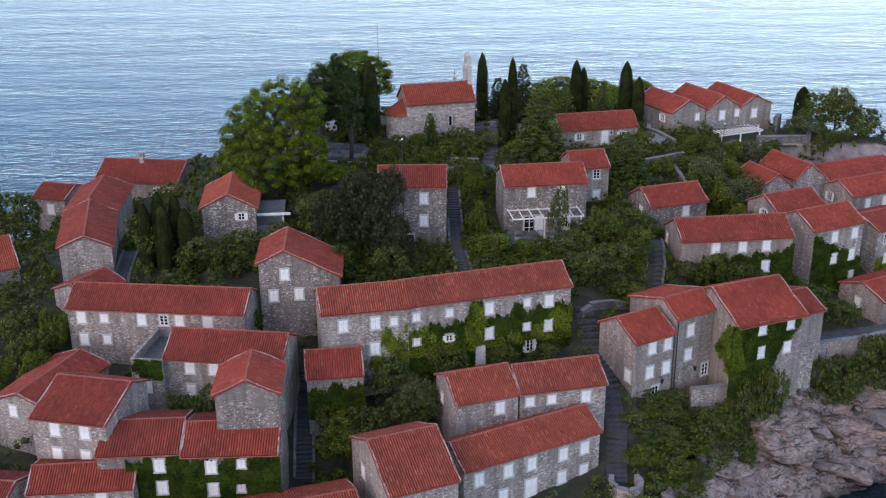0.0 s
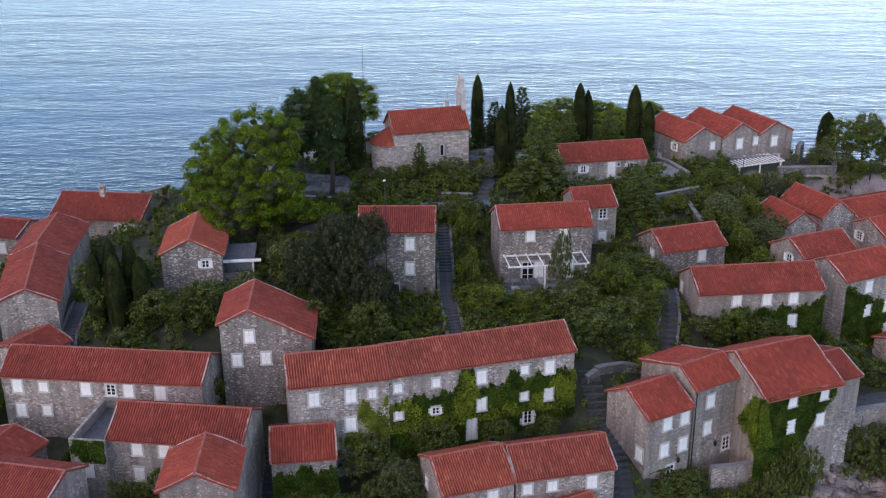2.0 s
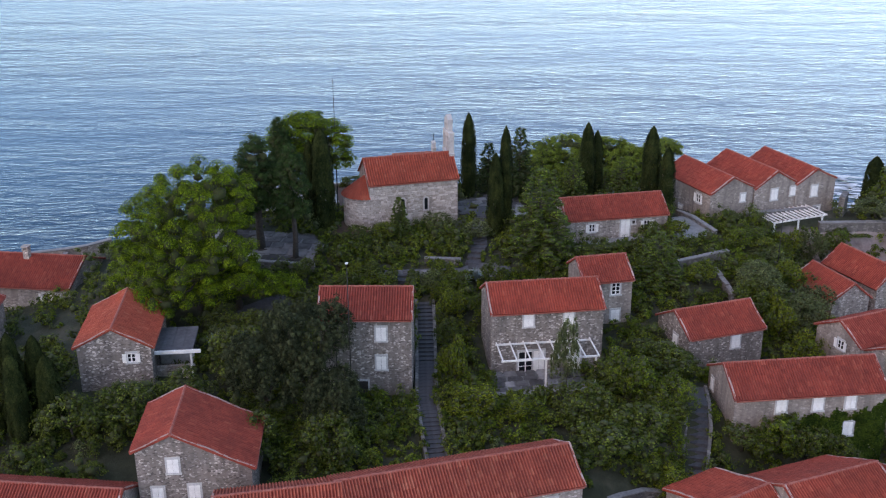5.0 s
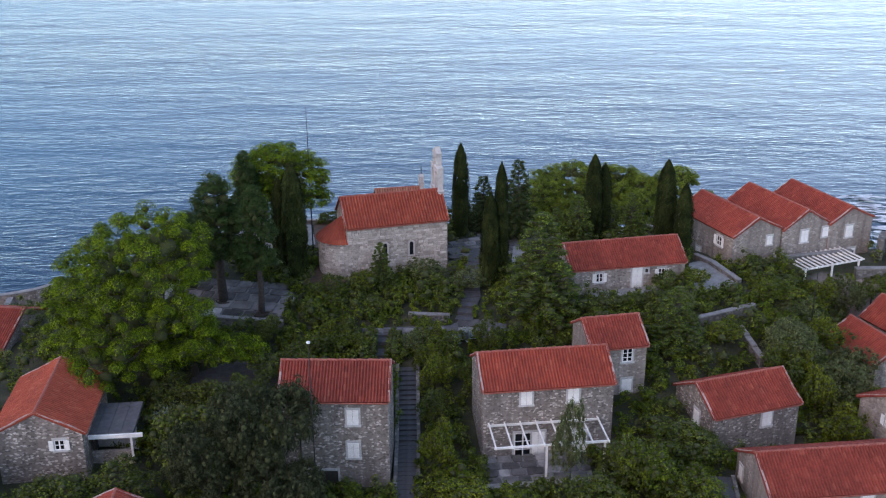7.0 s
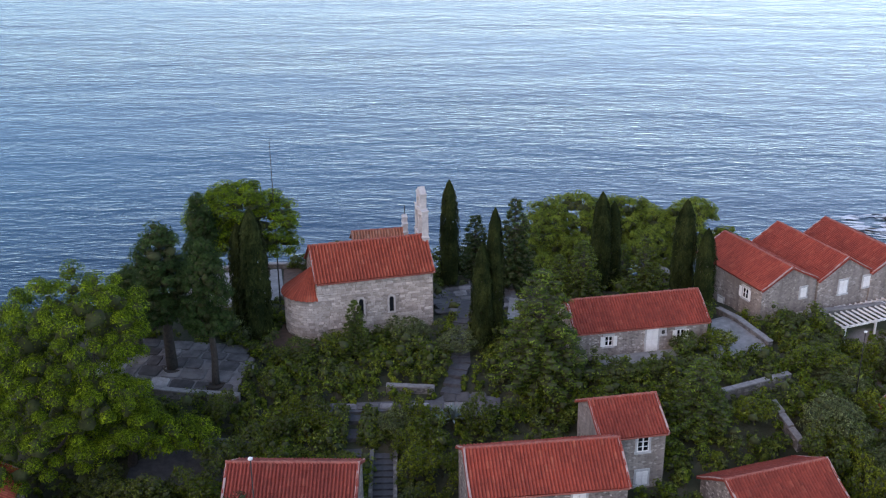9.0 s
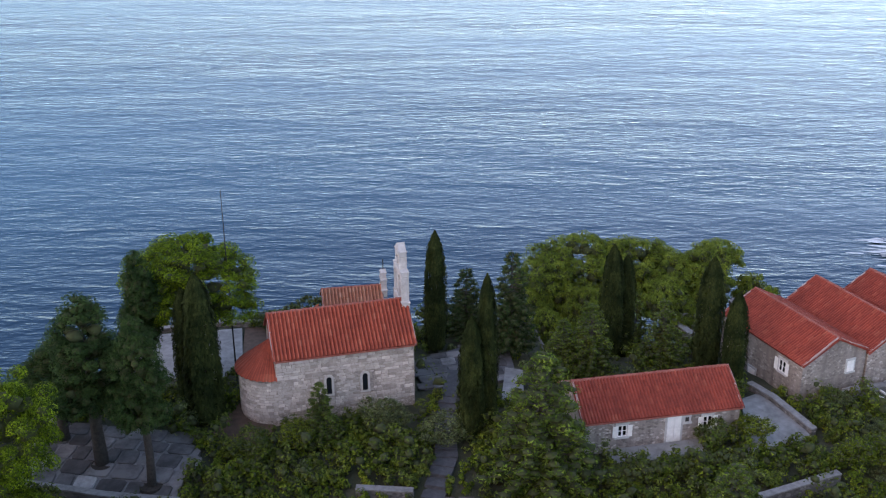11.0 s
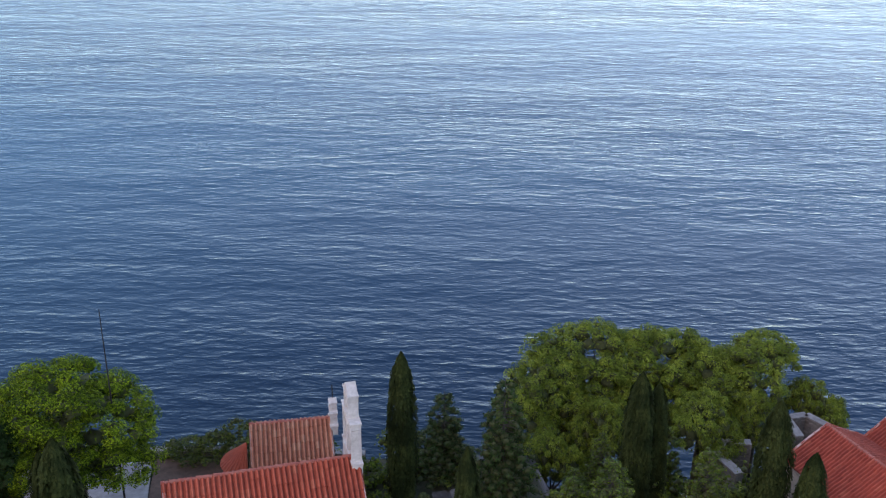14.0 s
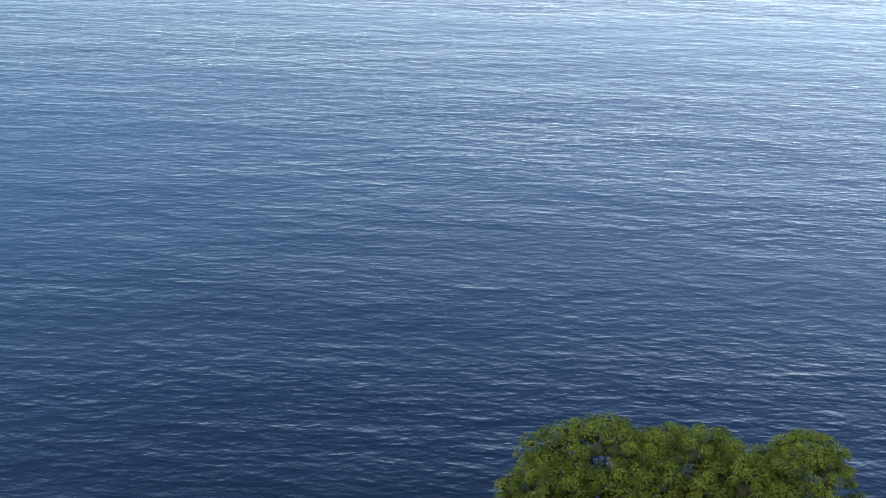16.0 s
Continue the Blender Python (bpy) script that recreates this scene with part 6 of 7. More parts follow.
def conifer_proto(h, r, label, material=M_CEDAR, gaps=0.55):
    b = Build().tube([(0, 0, -0.6), (0, 0, h * 0.5), (0, 0, h)], (0.022 * h, 0.014 * h, 0.01), 7)
    cs, rs = [], []
    z = 0.09 * h
    k = 0
    while z < h * 0.98:
        t = z / h
        reach = r * (1 - t) ** 0.75 * RNG.uniform(0.8, 1.12) + 0.12
        n = max(3, int(9 * (1 - t) + 3))
        for i in range(n):
            w = 2 * math.pi * (i + RNG.uniform(-0.25, 0.25)) / n + k * 0.7
            rr = reach * RNG.uniform(0.75, 1.1)
            tip = (rr * math.cos(w), rr * math.sin(w), z + 0.12 * rr - 0.05 * rr * rr)
            b.tube([(0, 0, z), tip], (0.012 * h * (1 - t) + 0.01, 0.008), 4)
            m = max(1, int(rr / 0.5))
            for j in range(m):
                q = (j + 1) / m
                cs.append((tip[0] * q, tip[1] * q, z + (tip[2] - z) * q + RNG.uniform(-0.08, 0.1)))
                rs.append(0.42 * (0.65 + 0.5 * (1 - q)) + 0.05 * (1 - t))
        z += gaps * (1 - 0.5 * t) * RNG.uniform(0.85, 1.15)
        k += 1
    crown = Crown().clumps(np.array(cs), np.array(rs), 38, 0.18, 0.07, 0.3, 0.6, heart=0.85)
    return make_tree("conifer", label, b, crown.mesh("crown", material))


def broadleaf_proto(h, r, material, label, lobes_n=7, per=27, clump=0.48, leaf=(0.225, 0.135), name="broadleaf_tree", low=0.25, heart=0.6):
    lobes = [(0, 0, h * 0.66, r * 0.55, r * 0.55, h * 0.26)]
    for i in range(lobes_n):
        w = 2 * math.pi * i * 0.382 + RNG.uniform(-0.4, 0.4)
        q = r * RNG.uniform(0.35, 0.68)
        rr = r * RNG.uniform(0.3, 0.48)
        lobes.append((q * math.cos(w), q * math.sin(w), h * RNG.uniform(0.38, 0.82), rr, rr, rr * RNG.uniform(0.7, 1.0)))
    c = dome(lobes, clump * 1.12, lowest=-0.7)
    crown = Crown().clumps(c, RNG.uniform(0.6, 1.3, len(c)) * clump, per, leaf[0], leaf[1], 0.45, 0.85, heart=heart)
    b = Build()
    fork = (RNG.uniform(-0.2, 0.2), RNG.uniform(-0.2, 0.2), h * low)
    b.tube([(0, 0, -0.5), (fork[0] * 0.4, fork[1] * 0.4, h * low * 0.5), fork], (0.03 * h, 0.024 * h, 0.02 * h), 7)
    limb_paths(b, fork, [l[:3] for l in lobes], 0.012 * h)
    return make_tree(name, label, b, crown.mesh("crown", material))


PROTOS = {}


def plant(kind, x, y, top, wide, turn=None, base=None):
    """Sets a tree of a kind with its foot on the ground, its top at height top and its crown about wide metres across."""
    z = gz(x, y) if base is None else base
    protos = PROTOS[kind]
    k = int(abs(x * 7.3 + y * 3.1)) % len(protos)
    proto, h, w, used = protos[k]
    sz, sw = (top - z) / h, wide / w
    m = pose(x, y, z, 0, 0, (x * 97 + y * 57) % 360 if turn is None else turn) @ Matrix.Diagonal((sw, sw, sz, 1))
    if used:
        s = proto.scale
        ob = copy_thing(proto, m @ Matrix.Diagonal((1 / s.x, 1 / s.y, 1 / s.z, 1)))
    else:
        protos[k] = (proto, h, w, True)
        proto.matrix_basis = m
        ob = proto
    if "group" not in ob:
        ob["group"] = "trees on the island"
    return ob


UMBRELLA = [(0.6, 0.3, 8.4, 4.6, 4.4, 3.9), (2.4, 0.0, 9.6, 3.3, 3.4, 2.9), (-2.4, -0.6, 6.2, 4.0, 4.4, 4.2), (-4.0, -1.6, 3.6, 3.0, 3.6, 3.2), (-1.0, -3.4, 4.2, 3.8, 3.0, 3.6),
            (3.4, -2.2, 5.0, 2.8, 3.0, 2.6), (-3.4, 3.0, 4.4, 3.0, 3.4, 3.4), (-1.6, -5.0, 3.0, 2.6, 2.4, 1.7)]
PROTOS["umbrella"] = [[cloud_proto(UMBRELLA, (1.4, 0, 4.0), M_PINE, "broad old pine with bright green needle clumps over a cottage", 1.22, 0.64, 480, (0.16, 0.058)), 12.5, 13.0, False]]
LOW_BRANCH = [(0, 0, 3.0, 2.4, 2.2, 1.1), (2.6, -0.6, 2.6, 2.0, 1.8, 0.9), (-2.2, -0.8, 2.2, 2.0, 1.8, 1.0), (4.2, 0.0, 2.3, 1.4, 1.4, 0.8)]
PROTOS["low_pine"] = [[cloud_proto(LOW_BRANCH, (0, 0, 1.4), M_PINE, "low spreading pine with bright green needle clumps", 0.95, 0.58, 260, (0.2, 0.07)), 4.1, 10.0, False]]
TALL = [(0, 0, 9.4, 2.7, 2.7, 1.9), (1.8, 0.4, 8.4, 2.0, 2.2, 1.7), (-1.8, -0.3, 8.2, 2.1, 2.2, 1.9), (0.2, -1.6, 7.2, 2.2, 1.9, 1.8), (2.6, -0.4, 6.4, 1.4, 1.6, 1.2), (-2.0, 0.8, 6.2, 1.6, 1.6, 1.3)]
PROTOS["pine"] = [[cloud_proto(TALL, (0.3, 0, 5.4), M_PINE, "tall pine with a rounded bright green crown", 0.92, 0.56, 380, (0.16, 0.058)), 11.3, 8.0, False]]
CLIFF_A = [(0, 0, 4.9, 2.6, 2.6, 1.3), (2.4, 0.6, 4.4, 1.9, 2.0, 1.2), (-2.3, -0.4, 4.5, 2.0, 2.1, 1.2), (0.4, -1.9, 3.9, 2.0, 1.7, 1.2), (-1.6, -1.8, 2.8, 1.6, 1.5, 1.0), (1.9, -1.6, 2.7, 1.5, 1.5, 1.0)]
CLIFF_B = [(0.5, 0, 5.0, 2.3, 2.5, 1.2), (-1.9, 0.5, 4.5, 2.2, 2.1, 1.3), (2.6, -0.3, 4.2, 1.7, 1.8, 1.1), (-0.5, -2.0, 3.6, 2.2, 1.7, 1.3), (-3.0, -1.2, 3.2, 1.4, 1.4, 1.0), (2.2, -1.9, 2.6, 1.4, 1.4, 1.1)]
PROTOS["clifftop"] = [[cloud_proto(shape, (0.2, 0, 2.2), M_CLIFF, "low spreading pine with yellow-green crown at the cliff", 0.92, 0.56, 200, (0.2, 0.07), -9.0), 6.2, 8.4, False] for shape in (CLIFF_A, CLIFF_B)]
DARK_A = [(0.1, 0, 10.0, 0.75, 0.75, 1.0), (0.0, 0.2, 8.8, 1.3, 1.3, 1.3), (-0.5, 0, 7.4, 1.6, 1.5, 1.4), (0.6, -0.3, 6.6, 1.6, 1.6, 1.3), (-0.3, 0.4, 5.4, 1.8, 1.7, 1.2), (0.7, 0.3, 4.6, 1.3, 1.4, 0.9)]
DARK_B = [(-0.1, 0, 10.1, 0.8, 0.7, 0.9), (0.3, 0, 9.0, 1.2, 1.2, 1.1), (-0.5, 0.2, 8.1, 1.4, 1.4, 1.2), (0.6, 0.1, 7.2, 1.5, 1.5, 1.1), (-0.8, -0.4, 5.9, 1.5, 1.5, 1.1), (0.4, -0.5, 5.2, 1.7, 1.5, 1.1), (-1.2, 0.5, 4.4, 1.0, 1.0, 0.7)]
PROTOS["dark_pine"] = [[cloud_proto(shape, (0.1, 0, 4.6), M_PINE_DARK, "tall dark pine with a bare trunk", 0.62, 0.46, 150, (0.2, 0.065)), 11, 4.2, False] for shape in (DARK_A, DARK_B)]
PROTOS["cypress"] = [[cypress_proto(9, 0.85, "slender dark green cypress"), 9, 1.7, False], [cypress_proto(9, 0.8, "slender dark green cypress"), 9, 1.6, False]]
PROTOS["conifer"] = [[conifer_proto(8, 2.2, "dense layered green conifer"), 8, 4.4, False], [conifer_proto(8, 2.1, "dense layered green conifer", M_CEDAR, 0.48), 8, 4.2, False]]
PROTOS["spruce"] = [[conifer_proto(8, 2.0, "dark green conical conifer", M_PINE_DARK, 0.5), 8, 4.0, False]]
PROTOS["oak"] = [[broadleaf_proto(5, 2.6, M_OAK, "dark evergreen tree with a dense uneven crown"), 5, 5.2, False], [broadleaf_proto(5, 2.6, M_OAK, "dark evergreen tree with a dense uneven crown", 9), 5, 5.2, False]]
PROTOS["ash"] = [[broadleaf_proto(5, 2.6, M_IVY, "mid-green tree with an uneven leafy crown", 8, 32, 0.46, (0.205, 0.11)), 5, 5.2, False]]
PROTOS["holm"] = [[broadleaf_proto(7, 3.2, M_HOLM, "tall dull green tree with a dense drooping crown", 14, 60, 0.36, (0.2, 0.06), heart=0.5), 7, 6.4, False]]
PROTOS["olive"] = [[broadleaf_proto(5, 2.6, M_OLIVE, "grey-green tree with a loose airy crown", 8, 42, 0.44, (0.19, 0.068), heart=0.55), 5, 5.2, False]]
PROTOS["fresh"] = [[broadleaf_proto(5, 2.6, M_FRESH, "light green garden tree with a loose crown", 6, 32, 0.46), 5, 5.2, False],
                   [broadleaf_proto(5, 2.6, M_FRESH, "light green garden tree with a loose crown", 8, 32, 0.46), 5, 5.2, False]]

# below the tall houses by the rocks, and hanging over the cliff
for kind, x, y, top, w, base in (("oak", 20.0, 86.8, 10.9, 4.4, None), ("oak", 18.8, 83.4, 9.8, 4.2, None), ("ash", 22.0, 84.4, 9.0, 4.6, None), ("oak", 23.6, 87.0, 9.2, 4.2, None), ("oak", 26.6, 88.0, 9.2, 3.6, None), ("ash", 17.6, 85.6, 10.2, 3.2, None), ("oak", 18.2, 88.6, 11.2, 2.8, None), ("ash", 17.4, 81.4, 8.6, 3.4, None), ("oak", 21.4, 88.6, 10.6, 3.0, None), ("oak", 22.2, 81.8, 6.8, 3.6, None), ("ash", -22.8, 81.0, 15.0, 2.6, None), ("ash", -20.4, 80.8, 15.2, 2.6, None), ("oak", -18.9, 81.2, 14.8, 2.0, None), ("ash", -18.6, 92.6, 17.6, 2.6, None), ("ash", -11.2, 93.6, 17.4, 2.4, None), ("oak", -38.2, 88.6, 17.4, 4.0, None), ("fresh", -36.4, 90.6, 18.2, 2.8, None), ("fresh", -37.2, 86.2, 16.6, 2.6, None),
                                 ("ash", 19.6, 80.8, 9.4, 4.4, None), ("oak", 23.4, 84.7, 9.8, 4.4, None), ("ash", 21.0, 79.6, 7.6, 3.6, None), ("ash", 27.2, 88.2, 9.4, 3.4, None), ("ash", 25.4, 86.4, 9.4, 3.8, None), ("fresh", 16.9, 80.2, 9.4, 2.6, None), ("oak", 29.4, 89.4, 11.4, 3.6, None), ("ash", 19.6, 80.6, 7.6, 4.0, None), ("oak", 24.8, 84.6, 7.8, 4.0, None), ("oak", 27.6, 86.2, 7.6, 3.2, None), ("ash", 17.6, 78.6, 7.4, 3.0, None),
                                 ("oak", 30.8, 89.4, 12.8, 3.4, None), ("oak", 28.4, 88.6, 11.6, 3.2, None), ("ash", -1.4, 116.8, 22.2, 2.4, None), ("oak", -1.2, 118.6, 21.6, 2.0, None), ("fresh", -0.9, 114.2, 21.4, 1.6, None), ("oak", 3.2, 114.0, 21.6, 2.4, None), ("oak", 37.6, 95.2, 10.6, 3.6, 5.0), ("oak", 40.4, 95.8, 10.2, 4.6, 4.6), ("oak", 43.8, 96.8, 12.0, 4.8, 4.6), ("oak", 47.4, 98.2, 12.4, 5.0, 5.0),
                                 ("oak", 51.2, 99.6, 12.2, 5.2, 5.0), ("oak", 55.4, 101.6, 10.8, 5.4, 5.0), ("oak", 38.4, 103.6, 14.6, 5.4, 9.0), ("oak", 41.6, 102.4, 13.8, 4.6, 9.0),
                                 ("oak", 25.6, 103.4, 17.8, 3.6, None), ("ash", 27.8, 103.0, 18.6, 3.8, None), ("oak", 30.4, 103.2, 17.8, 3.4, None), ("oak", 33.2, 103.8, 16.6, 3.0, None),
                                 ("oak", -16.2, 115.6, 22.0, 3.6, None), ("oak", -13.2, 114.6, 22.4, 3.8, None), ("oak", -9.4, 118.4, 22.6, 3.4, None), ("oak", -7.6, 120.0, 22.4, 2.8, None), ("ash", -6.2, 117.0, 22.4, 3.0, None),
                                 ("ash", -10.2, 115.4, 22.2, 3.2, None), ("oak", -16.8, 122.6, 24.4, 3.6, None), ("oak", -7.4, 146.3, 24.0, 2.4, None), ("oak", -5.7, 146.4, 24.6, 2.6, None), ("oak", -4.1, 146.4, 25.2, 2.8, None), ("oak", 6.6, 146.2, 24.6, 2.6, None), ("olive", 8.8, 146.0, 24.2, 2.4, None), ("oak", -5.6, 128.6, 24.6, 2.6, None), ("fresh", -3.0, 129.4, 24.6, 2.2, None),
                                 ("ash", 17.4, 106.2, 22.4, 4.0, None), ("ash", 20.2, 104.2, 21.0, 3.6, None), ("oak", 21.8, 111.4, 20.4, 2.8, None), ("ash", 31.2, 128.4, 24.4, 2.8, None), ("olive", 33.6, 127.6, 22.8, 3.4, None), ("olive", 31.4, 122.0, 23.6, 4.4, None), ("olive", 34.2, 118.6, 22.0, 4.4, None), ("fresh", 32.2, 117.6, 21.4, 2.8, None), ("olive", 36.2, 122.0, 21.4, 4.0, None), ("fresh", 35.2, 125.0, 22.4, 3.0, None), ("olive", 39.8, 133.8, 22.4, 3.4, None), ("ash", 42.6, 134.8, 21.8, 3.2, None), ("fresh", 37.0, 132.6, 22.4, 3.0, None), ("ash", 45.0, 135.8, 21.0, 2.8, None), ("olive", 31.8, 135.0, 23.8, 2.4, None), ("fresh", 31.2, 120.6, 22.4, 3.2, None), ("fresh", 26.4, 123.4, 22.8, 2.8, None), ("fresh", 25.2, 130.6, 24.6, 2.6, None), ("oak", 22.8, 130.0, 24.4, 2.2, None), ("oak", -10.0, 122.8, 23.6, 2.2, None), ("ash", -4.6, 122.4, 22.8, 2.4, None), ("ash", -2.8, 121.8, 22.6, 2.2, None), ("oak", -5.8, 121.2, 22.8, 2.2, None), ("olive", 1.8, 121.6, 23.2, 2.4, None), ("olive", 12.4, 107.0, 25.2, 2.4, None), ("ash", 50.6, 139.0, 27.2, 6.4, None), ("olive", 53.4, 141.4, 28.0, 5.6, None), ("ash", 50.0, 135.2, 23.0, 3.6, None), ("oak", 52.4, 135.8, 23.0, 3.2, None), ("ash", 54.8, 137.0, 23.4, 3.6, None), ("ash", 2.2, 122.3, 23.6, 1.8, None), ("fresh", 3.4, 122.2, 23.2, 1.6, None), ("ash", 7.4, 121.8, 23.6, 2.2, None), ("oak", -3.6, 122.9, 23.4, 1.8, None), ("fresh", -5.0, 122.9, 23.2, 1.6, None), ("fresh", 2.6, 119.6, 22.6, 2.0, None), ("ash", 4.2, 120.4, 23.0, 2.6, None), ("ash", 6.2, 117.4, 22.4, 2.0, None)):
    plant(kind, x, y, top, w, None, base)
# by the church
plant("umbrella", -18.9, 119.2, 33.5, 12.3, 0)
plant("low_pine", -15.4, 119.2, 24.2, 9.6, 0)
plant("pine", -11.0, 138.6, 33.0, 8.6)
for x, y, top, w in ((-13.5, 135.4, 33.4, 3.0), (-14.6, 128.1, 33.6, 4.9), (-17.8, 130.6, 29.6, 4.4), (-11.2, 126.3, 33.2, 3.3)):
    plant("dark_pine", x, y, top, w)
for x, y, top, w in ((-9.1, 132.6, 33.2, 2.3), (-10.4, 134.0, 31.6, 1.6), (5.45, 142.6, 32.1, 1.6), (8.8, 131.9, 33.5, 1.4), (7.85, 131.2, 31.0, 1.6), (18.1, 142.7, 31.0, 1.7),
                     (19.2, 143.5, 29.9, 1.5), (24.3, 139.2, 31.5, 1.9), (25.6, 137.1, 29.9, 1.6), (49.0, 142.6, 27.2, 2.2), (-28.9, 102.6, 26.0, 1.7), (-27.4, 103.4, 25.4, 1.6), (-30.2, 101.8, 25.0, 1.6), (-28.2, 101.0, 25.2, 1.7), (-26.2, 102.2, 24.4, 1.8)):
    plant("cypress", x, y, top, w)
for x, y, top, w in ((7.7, 145.0, 28.4, 3.4), (10.9, 142.4, 30.8, 3.8)):
    plant("spruce", x, y, top, w)
for x, y, top, w in ((11.9, 126.6, 31.0, 6.8), (22.3, 122.6, 26.2, 4.8), (-1.5, 130.4, 27.0, 2.6), (16.2, 138.6, 28.4, 3.8), (21.4, 140.2, 28.0, 3.6), (14.3, 139.0, 27.0, 3.2)):
    plant("conifer", x, y, top, w)
for x, y, top, w in ((14.6, 156.0, 24.2, 6.6), (17.9, 158.8, 25.0, 8.6), (22.0, 158.6, 24.7, 8.0), (25.4, 157.2, 24.0, 7.0), (29.0, 157.4, 24.8, 8.0), (32.2, 155.2, 22.8, 5.0), (23.6, 150.8, 24.4, 5.6), (14.4, 149.0, 22.6, 3.8),
                     (17.6, 151.6, 23.4, 4.4), (27.6, 152.6, 23.4, 4.0), (13.2, 153.0, 22.4, 5.6), (16.4, 154.2, 22.6, 5.4), (20.4, 154.0, 22.8, 5.6)):
    plant("clifftop", x, y, top, w, None, max(gz(x, y) - 0.2, top - 6.0))
for x, y, top, w in ((16.8, 146.2, 25.0, 2.8), (15.2, 145.0, 23.4, 2.6), (18.9, 147.4, 23.6, 2.4), (21.0, 148.2, 24.2, 3.0)):
    plant("conifer", x, y, top, w)
# between the houses
for x, y, top, w in ((-7.4, 103.9, 28.4, 6.6), (-10.6, 103.4, 26.0, 5.6), (-5.2, 101.2, 23.8, 4.6)):
    plant("holm", x, y, top, w)
for x, y, top, w in ((-30.0, 103.0, 23.6, 5.2), (-28.0, 106.2, 22.6, 5.0), (-24.5, 101.2, 21.8, 4.6), (-21.0, 103.0, 21.8, 4.6),
                     (-17.0, 104.6, 21.6, 4.4), (-13.2, 108.6, 23.8, 5.4), (-11.0, 99.0, 21.5, 4.2), (-5.2, 98.4, 21.4, 4.0), (14.3, 98.8, 20.6, 5.2), (17.0, 101.4, 20.6, 5.0), (13.4, 103.2, 21.2, 4.0),
                     (19.8, 104.6, 20.2, 4.4), (16.6, 107.4, 21.4, 4.6), (20.4, 110.0, 21.0, 4.6), 
                     (30.2, 119.8, 22.6, 3.4), (56.0, 139.2, 25.4, 5.4), (-40.0, 92.0, 18.2, 5.0), (-43.6, 95.4, 18.8, 5.6),
                     (-50.6, 118.6, 20.6, 6.4), (-54.6, 122.0, 19.2, 6.0), (-6.6, 82.0, 12.8, 4.8), (-3.4, 83.2, 13.4, 4.0), (36.0, 133.6, 21.8, 3.0), (38.4, 126.8, 20.6, 4.0),
                     (2.2, 79.0, 10.8, 2.6), (-4.6, 86.4, 15.6, 4.4), (0.4, 88.0, 15.4, 3.6), (5.6, 89.0, 15.4, 3.0), (9.4, 90.0, 14.6, 2.8)):
    plant("oak", x, y, top, w)
for x, y, top, w in ((-2.2, 84.4, 14.6, 4.0), (31.0, 122.6, 23.6, 4.0), (33.4, 132.4, 23.0, 2.8), (-14.4, 110.6, 23.0, 3.0), (39.4, 124.6, 20.4, 3.4), (6.2, 130.2, 24.6, 3.4),
                     (2.6, 131.8, 25.0, 3.4), (47.8, 138.0, 24.4, 5.6)):
    plant("olive", x, y, top, w)
for x, y, top, w in ((5.4, 104.0, 20.6, 4.0), (8.6, 104.0, 19.8, 3.2), (-9.0, 80.4, 12.0, 4.2), (-9.6, 82.6, 12.2, 4.0), (36.8, 116.4, 20.0, 3.6), (33.6, 114.8, 19.6, 3.4),
                     (-40.6, 86.4, 15.4, 3.6), (19.4, 98.0, 17.2, 3.2), (3.7, 108.6, 22.2, 2.4), (3.4, 117.4, 23.0, 2.6), (33.0, 129.2, 23.4, 3.0)):
    plant("fresh", x, y, top, w)


# ---------------------------------------------------------------- undergrowth and ivy
def free(x, y, margin=0.0):
    ok = np.ones(len(x), bool)
    for cx, cy, a, hl, hw in FOOT:
        dx, dy = x - cx, y - cy
        u, w = dx * math.cos(a) + dy * math.sin(a), -dx * math.sin(a) + dy * math.cos(a)
        ok &= ~((np.abs(u) < hl + margin) & (np.abs(w) < hw + margin))
    for corners in POLY:
        inside = np.zeros(len(x), bool)
        for (ax, ay), (bx, by) in zip(corners, corners[1:] + corners[:1]):
            inside ^= ((ay > y) != (by > y)) & (x < (bx - ax) * (y - ay) / ((by - ay) or 1e-9) + ax)
        ok &= ~inside
    return ok


